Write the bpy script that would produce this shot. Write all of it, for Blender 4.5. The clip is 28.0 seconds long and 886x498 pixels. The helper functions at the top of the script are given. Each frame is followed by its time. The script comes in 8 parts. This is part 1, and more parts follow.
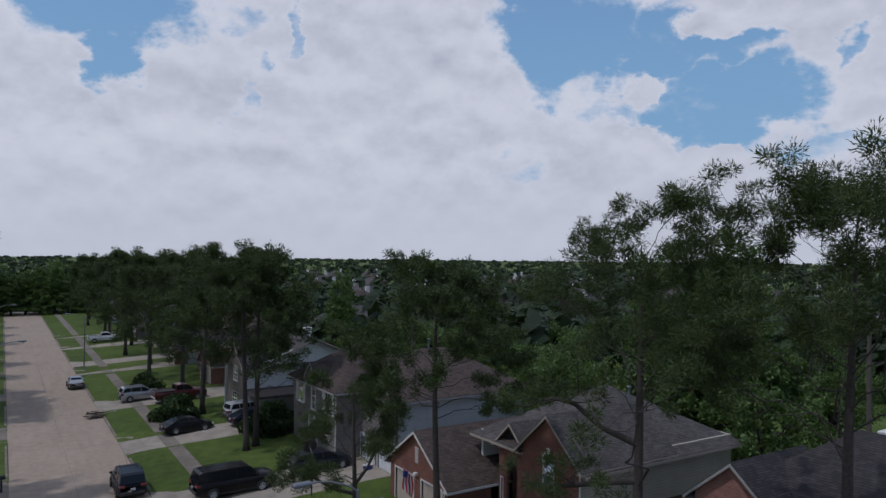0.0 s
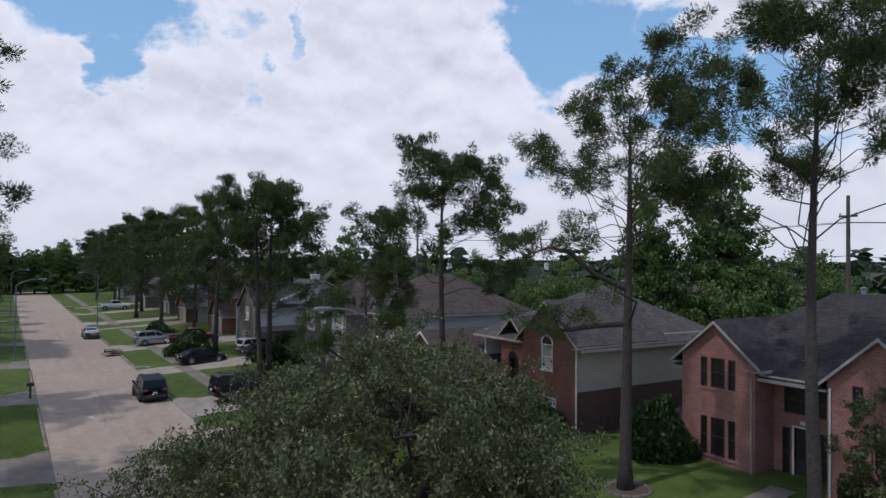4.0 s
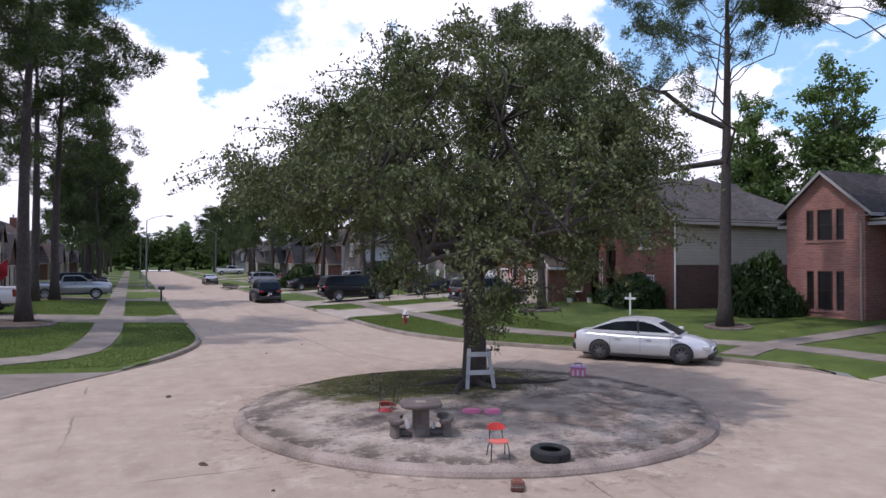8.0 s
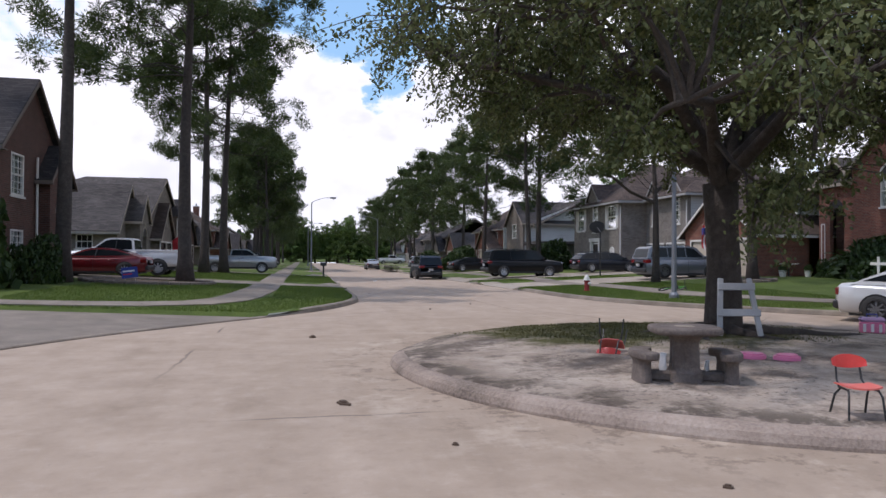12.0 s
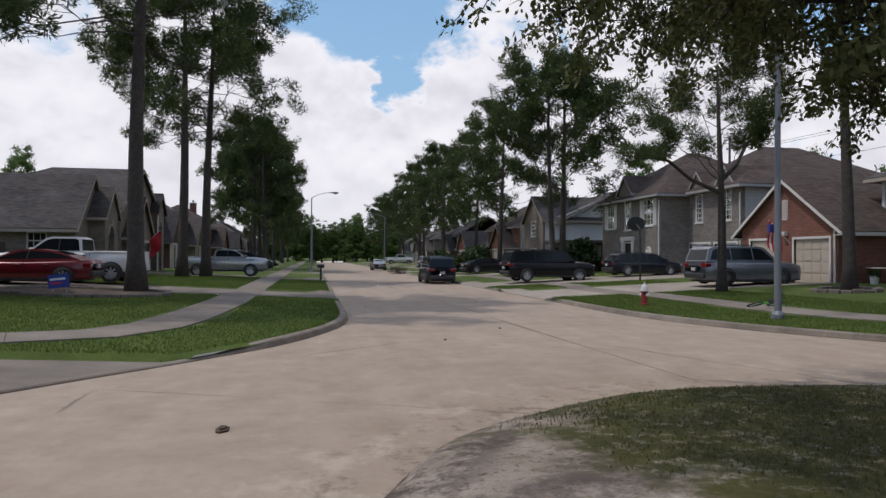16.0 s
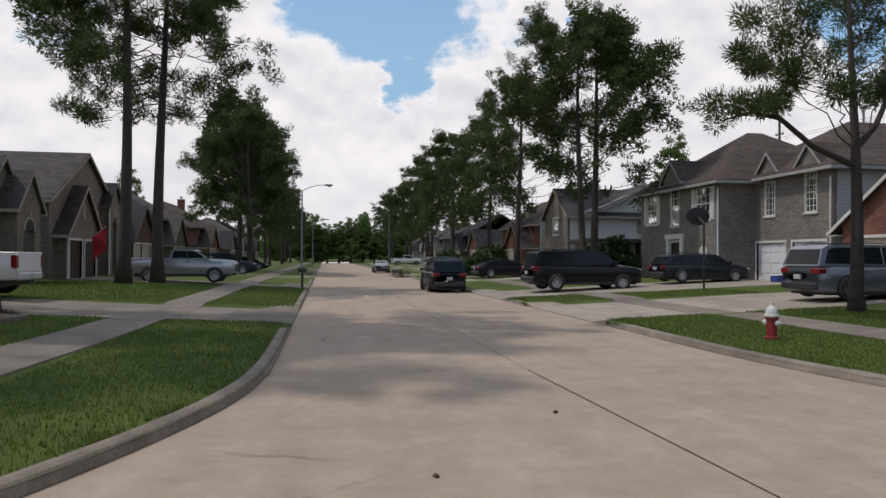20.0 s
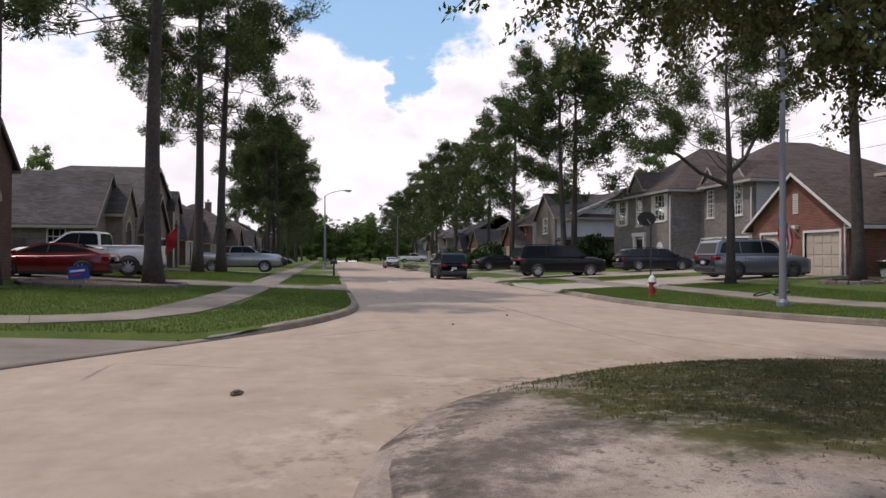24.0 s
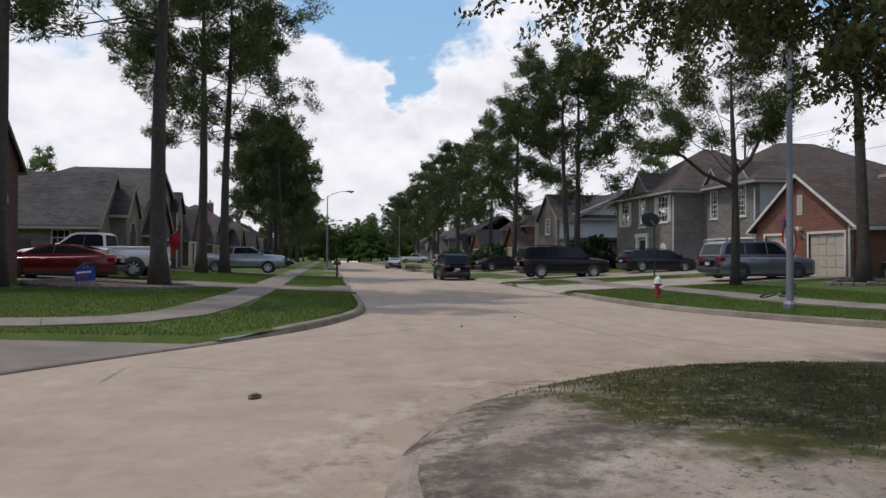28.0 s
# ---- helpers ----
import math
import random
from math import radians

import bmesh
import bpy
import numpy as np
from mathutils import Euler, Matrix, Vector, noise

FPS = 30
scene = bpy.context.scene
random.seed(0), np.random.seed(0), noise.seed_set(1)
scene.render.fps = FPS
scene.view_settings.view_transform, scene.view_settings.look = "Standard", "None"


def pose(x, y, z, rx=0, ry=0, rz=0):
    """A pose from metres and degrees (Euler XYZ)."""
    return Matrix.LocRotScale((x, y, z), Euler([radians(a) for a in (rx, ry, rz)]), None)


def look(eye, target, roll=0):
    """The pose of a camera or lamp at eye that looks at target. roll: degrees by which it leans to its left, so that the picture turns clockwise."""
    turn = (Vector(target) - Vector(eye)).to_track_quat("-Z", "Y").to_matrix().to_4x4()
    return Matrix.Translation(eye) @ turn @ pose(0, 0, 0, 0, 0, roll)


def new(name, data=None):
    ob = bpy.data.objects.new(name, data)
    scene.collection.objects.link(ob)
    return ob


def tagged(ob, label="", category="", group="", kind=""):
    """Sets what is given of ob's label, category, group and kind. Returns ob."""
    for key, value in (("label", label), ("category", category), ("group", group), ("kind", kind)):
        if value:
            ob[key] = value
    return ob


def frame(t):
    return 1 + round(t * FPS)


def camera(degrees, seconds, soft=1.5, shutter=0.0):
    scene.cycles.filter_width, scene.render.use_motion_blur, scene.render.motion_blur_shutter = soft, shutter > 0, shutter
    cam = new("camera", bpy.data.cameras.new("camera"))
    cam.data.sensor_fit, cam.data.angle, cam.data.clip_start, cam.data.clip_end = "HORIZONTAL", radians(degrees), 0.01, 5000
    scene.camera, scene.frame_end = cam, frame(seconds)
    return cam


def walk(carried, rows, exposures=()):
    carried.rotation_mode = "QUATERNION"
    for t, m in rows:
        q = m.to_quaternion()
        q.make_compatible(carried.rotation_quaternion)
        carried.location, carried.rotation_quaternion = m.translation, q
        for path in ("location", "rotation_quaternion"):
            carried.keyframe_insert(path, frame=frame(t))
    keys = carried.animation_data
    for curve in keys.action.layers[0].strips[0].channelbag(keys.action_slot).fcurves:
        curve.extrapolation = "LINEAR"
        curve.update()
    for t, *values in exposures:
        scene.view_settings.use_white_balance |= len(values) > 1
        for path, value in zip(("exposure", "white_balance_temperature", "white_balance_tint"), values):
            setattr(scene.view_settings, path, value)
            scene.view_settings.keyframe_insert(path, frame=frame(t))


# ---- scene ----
EXPOSURES = [(0.0, -1.10, 5750, 14), (2.5, -0.86, 5750, 14), (4.5, -0.62, 5900, 16), (6.0, -0.38, 5950, 18), (8.0, -0.06, 5950, 23), (10.0, -0.10, 6000, 20), (11.0, -0.12, 6050, 19),
             (14.5, -0.42, 6300, 15), (17.0, -0.54, 6350, 14), (20.0, -0.52, 6550, 13), (22.0, -0.48, 6500, 13), (24.0, -0.22, 6650, 19), (25.0, -0.28, 6650, 18), (26.0, -0.46, 6400, 14), (28.0, -0.44, 6350, 13)]
cam = camera(65.0, 28.0)
# seconds, eye, bearing clockwise from the street, pitch, roll
PATH = [
    (0.0, 2.76, 4.35, 17.159, 32.35, 0.75, 0.6),
    (1.0, 2.91, 4.49, 15.206, 32.32, 0.77, 0.5),
    (2.5, 2.83, 4.32, 12.351, 32.25, 0.77, 0.4),
    (4.5, 0.87, 1.5, 10.12, 32.19, 0.86, 0.4),
    (5.0, 0.86, 1.26, 9.14, 31.97, 0.84, 0.1),
    (6.0, 0.66, 0.95, 7.144, 30.86, 0.95, 0.2),
    (7.0, 0.63, 0.92, 5.213, 27.97, 0.89, 0.2),
    (8.0, 0.65, 1.03, 3.415, 24.14, 0.97, 0.1),
    (8.5, 0.62, 1.15, 2.76, 20.02, 0.92, 0.1),
    (9.0, 0.59, 1.19, 2.219, 15.79, 0.92, 0.2),
    (9.5, 0.57, 1.23, 1.794, 11.94, 0.89, 0.2),
    (10.0, 0.56, 1.29, 1.592, 11.69, 0.83, 0.3),
    (11.0, 0.9, 3.32, 1.509, 11.54, 0.89, 0.3),
    (12.0, 1.34, 5.8, 1.557, 11.34, 0.83, 0.3),
    (12.5, 1.35, 6.1, 1.53, 11.3, 0.86, 0.4),
    (14.5, 2.14, 10.79, 1.707, 10.93, 0.75, 0.3),
    (15.0, 2.2, 11.13, 1.723, 10.84, 0.74, 0.3),
    (16.0, 2.42, 12.38, 1.769, 10.55, 0.69, 0.3),
    (17.0, 2.65, 13.46, 1.779, 10.25, 0.66, 0.2),
    (18.0, 3.15, 15.85, 1.79, 9.85, 0.63, 0.3),
    (18.5, 3.54, 17.76, 1.816, 9.73, 0.63, 0.3),
    (19.0, 3.96, 19.8, 1.874, 9.64, 0.63, 0.3),
    (19.5, 4.16, 20.92, 1.843, 9.7, 0.69, 0.4),
    (20.0, 4.26, 21.18, 1.854, 9.65, 0.72, 0.3),
    (21.0, 4.11, 19.87, 1.858, 9.55, 0.66, 0.2),
    (21.5, 3.8, 18.21, 1.882, 9.58, 0.57, 0.2),
    (23.5, 2.48, 11.73, 1.46, 9.5, 0.69, 0.2),
    (24.0, 2.48, 11.99, 1.478, 9.44, 0.69, 0.2),
    (25.0, 2.88, 14.65, 1.578, 9.35, 0.69, 0.2),
    (26.0, 3.07, 16.08, 1.588, 9.32, 0.69, 0.2),
    (27.0, 2.9, 14.97, 1.544, 9.33, 0.75, 0.1),
    (28.0, 2.3, 11.99, 1.517, 9.38, 0.72, 0.2),
]


def aim(x, y, z, bearing, pitch, roll):
    b, p = radians(bearing), radians(pitch)
    way = Vector((math.sin(b) * math.cos(p), math.cos(b) * math.cos(p), math.sin(p)))
    eye = Vector((x, y, z))
    return look(eye, eye + 10 * way, roll)


walk(cam, [(r[0], aim(*r[1:])) for r in PATH], EXPOSURES)

# ---- world and sun ----
SUN_BEARING, SUN_HEIGHT = -90.0, 62.0      # degrees clockwise from the street's direction, above the horizon


def sun_way(bearing, height):
    b, h = radians(bearing), radians(height)
    return Vector((math.sin(b) * math.cos(h), math.cos(b) * math.cos(h), math.sin(h)))


sun_data = bpy.data.lights.new("sun", "SUN")
sun_data.energy, sun_data.angle, sun_data.color = 2.5, radians(1.4), (1.0, 0.95, 0.88)
sun = new("sun", sun_data)
sun.matrix_world = look(sun_way(SUN_BEARING, SUN_HEIGHT) * 300, (0, 0, 0))


class Nodes:
    """Small helper to wire a node tree."""

    def __init__(self, tree):
        self.tree = tree
        tree.nodes.clear()

    def add(self, kind):
        return self.tree.nodes.new(kind)

    def link(self, a, b):
        self.tree.links.new(a, b)

    def put(self, socket, value):
        if isinstance(value, bpy.types.NodeSocket):
            self.link(value, socket)
        else:
            socket.default_value = value

    def math(self, op, a, b=0.0, c=None, clamp=False):
        n = self.add("ShaderNodeMath")
        n.operation, n.use_clamp = op, clamp
        self.put(n.inputs[0], a)
        self.put(n.inputs[1], b)
        if c is not None:
            self.put(n.inputs[2], c)
        return n.outputs[0]

    def noise(self, vector, scale, detail=4.0, rough=0.55):
        n = self.add("ShaderNodeTexNoise")
        if vector is not None:
            self.link(vector, n.inputs["Vector"])
        n.inputs["Scale"].default_value, n.inputs["Detail"].default_value, n.inputs["Roughness"].default_value = scale, detail, rough
        return n

    def ramp(self, fac, stops):
        n = self.add("ShaderNodeValToRGB")
        self.put(n.inputs[0], fac)
        els = n.color_ramp.elements
        while len(els) < len(stops):
            els.new(0.5)
        for el, (p, c) in zip(els, stops):
            el.position, el.color = p, (*c, 1)
        return n.outputs[0]

    def mix(self, fac, a, b, blend="MIX"):
        n = self.add("ShaderNodeMix")
        n.data_type, n.blend_type = "RGBA", blend
        self.put(n.inputs[0], fac)
        for s, v in ((n.inputs[6], a), (n.inputs[7], b)):
            self.put(s, v if isinstance(v, bpy.types.NodeSocket) else (*v, 1))
        return n.outputs[2]

    def smooth(self, value, lo, hi, to_lo=0.0, to_hi=1.0):
        n = self.add("ShaderNodeMapRange")
        n.interpolation_type = "SMOOTHSTEP"
        self.put(n.inputs[0], value)
        for i, v in enumerate((lo, hi, to_lo, to_hi)):
            n.inputs[i + 1].default_value = v
        return n.outputs[0]


# gaps of blue between the clouds: bearing, height above the horizon, half width, half height (degrees), how clear
GAPS = [
    (5.0, 20.0, 8.0, 4.6, 1.15), (6.6, 14.8, 2.4, 2.6, 1.0), (-1.5, 21.5, 5.0, 2.6, 1.1), (-19.5, 17.5, 3.0, 4.0, 0.55), (16.2, 12.8, 1.6, 2.4, 0.55), (20.3, 16.6, 1.1, 2.6, 0.6), (14.5, 19.5, 2.2, 2.2, 0.5),
    (43.0, 17.6, 5.6, 5.2, 1.15), (51.5, 16.6, 5.0, 3.4, 1.05), (55.0, 11.6, 6.0, 3.0, 0.95), (46.0, 11.4, 4.0, 1.5, 0.6), (62.5, 16.0, 1.6, 2.6, 0.8), (63.0, 8.0, 4.0, 1.5, 0.5), (38.0, 8.0, 3.0, 1.3, 0.35), (78, 16, 9, 5, 0.9), (-45, 15, 10, 5, 0.9),
]
PUFFS = [(49.2, 13.4, 1.3, 0.9), (48.4, 10.3, 2.9, 1.3), (56.0, 18.2, 3.0, 1.4), (61.0, 18.8, 3.4, 2.4), (52.5, 8.0, 3.0, 1.2), (65.0, 13.5, 2.2, 2.0)]
world = bpy.data.worlds.new("sky")
scene.world = world
world.use_nodes = True
W = Nodes(world.node_tree)
coord = W.add("ShaderNodeTexCoord").outputs["Generated"]
split = W.add("ShaderNodeSeparateXYZ")
W.link(coord, split.inputs[0])


def shifted(up, flat=1.5):
    n = W.add("ShaderNodeMapping")
    n.inputs["Scale"].default_value = (1.0, 1.0, flat)
    n.inputs["Location"].default_value = (0.0, 0.0, up)
    W.link(coord, n.inputs[0])
    return n.outputs[0]


az = W.math("MULTIPLY", W.math("ARCTAN2", split.outputs[0], split.outputs[1]), 57.2958)
el = W.math("MULTIPLY", W.math("ARCSINE", split.outputs[2]), 57.2958)
churn = W.add("ShaderNodeSeparateXYZ")
W.link(W.noise(shifted(0.0), 9.0, 6.0, 0.6).outputs[1], churn.inputs[0])
az_w = W.math("ADD", az, W.math("MULTIPLY", W.math("SUBTRACT", churn.outputs[0], 0.5), 13.0))
el_w = W.math("ADD", el, W.math("MULTIPLY", W.math("SUBTRACT", churn.outputs[1], 0.5), 10.0))


def within(bearing, height, wide, tall):
    """How far out a direction lies from the middle of an ellipse, 1 on its rim."""
    da = W.math("ABSOLUTE", W.math("SUBTRACT", az_w, bearing))
    da = W.math("MINIMUM", da, W.math("SUBTRACT", 360.0, da))
    da = W.math("MULTIPLY", da, math.cos(radians(height)) / wide)
    de = W.math("MULTIPLY", W.math("SUBTRACT", el_w, height), 1.0 / tall)
    return W.math("SQRT", W.math("ADD", W.math("MULTIPLY", da, da), W.math("MULTIPLY", de, de)))


clear = None
for bearing, height, wide, tall, much in GAPS:
    g_ = W.smooth(within(bearing, height, wide, tall), 0.55, 1.45, much, 0.0)
    clear = g_ if clear is None else W.math("MAXIMUM", clear, g_)
for bearing, height, wide, tall in PUFFS:
    clear = W.math("SUBTRACT", clear, W.smooth(within(bearing, height, wide, tall), 0.5, 1.35, 0.9, 0.0))
clear = W.math("MAXIMUM", clear, 0.0)
# overhead and behind the walk the cover breaks up into scattered clouds
broken = W.smooth(W.noise(coord, 2.6, 3.0, 0.5).outputs[0], 0.40, 0.54)
aside = W.math("MAXIMUM", W.smooth(el, 23.0, 34.0), W.math("MULTIPLY", W.smooth(W.math("ABSOLUTE", az), 75.0, 100.0), W.smooth(el, 8.0, 16.0)))
clear = W.math("MAXIMUM", clear, W.math("MULTIPLY", W.math("MULTIPLY", broken, aside), 1.1))
here, there = shifted(0.0), shifted(0.035)
rag = W.math("ADD", W.math("MULTIPLY", W.math("SUBTRACT", W.noise(here, 7.0, 3.0, 0.5).outputs[0], 0.5), 1.2), W.math("MULTIPLY", W.math("SUBTRACT", W.noise(here, 24.0, 7.0, 0.58).outputs[0], 0.5), 1.15))
body = W.math("ADD", W.math("SUBTRACT", 1.0, clear), rag)
amount = W.smooth(body, 0.05, 0.70)
sky = W.add("ShaderNodeTexSky")
sky.sky_type, sky.sun_disc = "NISHITA", False
sky.sun_elevation, sky.sun_rotation = radians(SUN_HEIGHT), radians(SUN_BEARING)
sky.dust_density, sky.ozone_density = 1.0, 2.0
blue = W.mix(1.0, sky.outputs[0], (0.165, 0.205, 0.232), "MULTIPLY")
blue = W.mix(W.smooth(el, 8.0, 40.0, 0.82, 0.15), blue, (0.46, 0.76, 1.02))
# billows: their tops catch the sun, hollows and bases stay grey
big_a, big_b = W.noise(here, 5.0, 5.0, 0.55).outputs[0], W.noise(there, 5.0, 5.0, 0.55).outputs[0]
fine_a, fine_b = W.noise(here, 15.0, 5.0, 0.55).outputs[0], W.noise(there, 15.0, 5.0, 0.55).outputs[0]
light = W.math("ADD", W.math("MULTIPLY", W.math("SUBTRACT", big_a, big_b), 1.2), W.math("MULTIPLY", W.math("SUBTRACT", fine_a, fine_b), 0.55))
rim = W.smooth(body, 0.30, 1.0, 0.20, 0.0)
shade = W.math("SUBTRACT", W.math("SUBTRACT", 0.50, light), rim)
white = W.ramp(shade, [(0.22, (1.34, 1.33, 1.34)), (0.42, (1.25, 1.24, 1.26)), (0.58, (1.11, 1.11, 1.15)), (0.78, (0.93, 0.93, 0.99))])
white = W.mix(W.smooth(el, 0.0, 9.0, 0.75, 0.0), white, (1.12, 1.13, 1.16))
paint = W.mix(amount, blue, white)
paint = W.mix(W.smooth(el, -3.0, 0.2, 1.0, 0.0), paint, (0.25, 0.27, 0.25))
back = W.add("ShaderNodeBackground")
W.link(paint, back.inputs[0])
back.inputs[1].default_value = 1.0
W.link(back.outputs[0], W.add("ShaderNodeOutputWorld").inputs[0])

# ---- materials ----
def surface(name, stops, rough=0.8, scale=3.0, fine=40.0, bump=0.15, metal=0.0, big=0.25, island=0.0, object_random=0.0, coat=0.0, spec=0.5, amount=1.0):
    """stops: colours along a two-scale noise; island and object_random: lightness spread between pieces."""
    m = bpy.data.materials.new(name)
    m.use_nodes = True
    n = Nodes(m.node_tree)
    bsdf = n.add("ShaderNodeBsdfPrincipled")
    geo = n.add("ShaderNodeNewGeometry")
    pos = geo.outputs["Position"]
    a = n.noise(pos, scale, 5.0, 0.6).outputs[0]
    b = n.noise(pos, fine, 3.0, 0.6).outputs[0]
    c = n.noise(pos, big, 3.0, 0.5).outputs[0]
    fac = n.math("ADD", n.math("MULTIPLY", a, 0.45), n.math("ADD", n.math("MULTIPLY", b, 0.25), n.math("MULTIPLY", c, 0.3)))
    fac = n.math("ADD", n.math("MULTIPLY", n.math("SUBTRACT", fac, 0.5), 2.2 * amount), 0.5, clamp=True)
    col = n.ramp(fac, [(i / max(1, len(stops) - 1), s) for i, s in enumerate(stops)])
    spread = None
    if island:
        spread = n.math("ADD", n.math("MULTIPLY", geo.outputs["Random Per Island"], island), 1 - island / 2)
    if object_random:
        spread = n.math("ADD", n.math("MULTIPLY", n.add("ShaderNodeObjectInfo").outputs["Random"], object_random), 1 - object_random / 2)
    if spread is not None:
        v = n.add("ShaderNodeCombineXYZ")
        for i in range(3):
            n.link(spread, v.inputs[i])
        col = n.mix(1.0, col, v.outputs[0], "MULTIPLY")
    n.link(col, bsdf.inputs["Base Color"])
    bsdf.inputs["Roughness"].default_value = rough
    bsdf.inputs["Metallic"].default_value = metal
    bsdf.inputs["Specular IOR Level"].default_value = spec
    bsdf.inputs["Coat Weight"].default_value = coat
    bsdf.inputs["Coat Roughness"].default_value = 0.08
    if bump:
        bp = n.add("ShaderNodeBump")
        bp.inputs["Strength"].default_value, bp.inputs["Distance"].default_value = bump, 0.02
        n.link(n.math("ADD", b, a), bp.inputs["Height"])
        n.link(bp.outputs[0], bsdf.inputs["Normal"])
    n.link(bsdf.outputs[0], n.add("ShaderNodeOutputMaterial").inputs[0])
    return m


def coursed(name, tones, mortar, length, height, gap, rough=0.85, bump=0.6, skew=1.0, wear=0.35, spec=0.3):
    """Bricks, shingles or siding boards in courses on upright or sloping faces that run along x or y."""
    m = bpy.data.materials.new(name)
    m.use_nodes = True
    n = Nodes(m.node_tree)
    bsdf = n.add("ShaderNodeBsdfPrincipled")
    pos = n.add("ShaderNodeNewGeometry").outputs["Position"]
    s = n.add("ShaderNodeSeparateXYZ")
    n.link(pos, s.inputs[0])
    v = n.add("ShaderNodeCombineXYZ")
    n.link(n.math("ADD", s.outputs[0], s.outputs[1]), v.inputs[0])
    n.link(n.math("MULTIPLY", s.outputs[2], skew), v.inputs[1])
    br = n.add("ShaderNodeTexBrick")
    n.link(v.outputs[0], br.inputs["Vector"])
    br.inputs["Color1"].default_value, br.inputs["Color2"].default_value = (*tones[0], 1), (*tones[1], 1)
    br.inputs["Mortar"].default_value = (*mortar, 1)
    br.inputs["Scale"].default_value = 1.0
    br.inputs["Mortar Size"].default_value = gap
    br.inputs["Mortar Smooth"].default_value = 0.2
    br.inputs["Brick Width"].default_value, br.inputs["Row Height"].default_value = length, height
    a = n.noise(pos, 0.8, 5.0, 0.6).outputs[0]
    b = n.noise(pos, 18.0, 4.0, 0.6).outputs[0]
    stain = n.ramp(n.math("ADD", n.math("MULTIPLY", a, 0.6), n.math("MULTIPLY", b, 0.4)), [(0.3, (1 - wear,) * 3), (0.7, (1 + wear * 0.4,) * 3)])
    n.link(n.mix(1.0, br.outputs[0], stain, "MULTIPLY"), bsdf.inputs["Base Color"])
    bsdf.inputs["Roughness"].default_value = rough
    bsdf.inputs["Specular IOR Level"].default_value = spec
    bp = n.add("ShaderNodeBump")
    bp.inputs["Strength"].default_value, bp.inputs["Distance"].default_value = bump, 0.015
    n.link(n.math("ADD", n.math("MULTIPLY", br.outputs[1], -1.0), n.math("MULTIPLY", b, 0.5)), bp.inputs["Height"])
    n.link(bp.outputs[0], bsdf.inputs["Normal"])
    n.link(bsdf.outputs[0], n.add("ShaderNodeOutputMaterial").inputs[0])
    return m


def leafy(name, stops, rough=0.55, thru=0.35):
    m = bpy.data.materials.new(name)
    m.use_nodes = True
    n = Nodes(m.node_tree)
    geo = n.add("ShaderNodeNewGeometry")
    big = n.noise(geo.outputs["Position"], 0.7, 2.0).outputs[0]
    fac = n.math("ADD", n.math("MULTIPLY", geo.outputs["Random Per Island"], 0.6), n.math("MULTIPLY", big, 0.4))
    col = n.ramp(fac, [(i / (len(stops) - 1), s) for i, s in enumerate(stops)])
    bsdf = n.add("ShaderNodeBsdfPrincipled")
    n.link(col, bsdf.inputs["Base Color"])
    bsdf.inputs["Roughness"].default_value = rough
    bsdf.inputs["Specular IOR Level"].default_value = 0.25
    tr = n.add("ShaderNodeBsdfTranslucent")
    n.link(n.mix(1.0, col, (1.3, 1.45, 0.6), "MULTIPLY"), tr.inputs[0])
    mx = n.add("ShaderNodeMixShader")
    mx.inputs[0].default_value = thru
    n.link(bsdf.outputs[0], mx.inputs[1])
    n.link(tr.outputs[0], mx.inputs[2])
    n.link(mx.outputs[0], n.add("ShaderNodeOutputMaterial").inputs[0])
    return m


def glass(name, tint, rough=0.03):
    m = bpy.data.materials.new(name)
    m.use_nodes = True
    b = m.node_tree.nodes["Principled BSDF"]
    b.inputs["Base Color"].default_value = (*tint, 1)
    b.inputs["Roughness"].default_value = rough
    b.inputs["Transmission Weight"].default_value = 1.0
    b.inputs["IOR"].default_value = 1.3
    return m


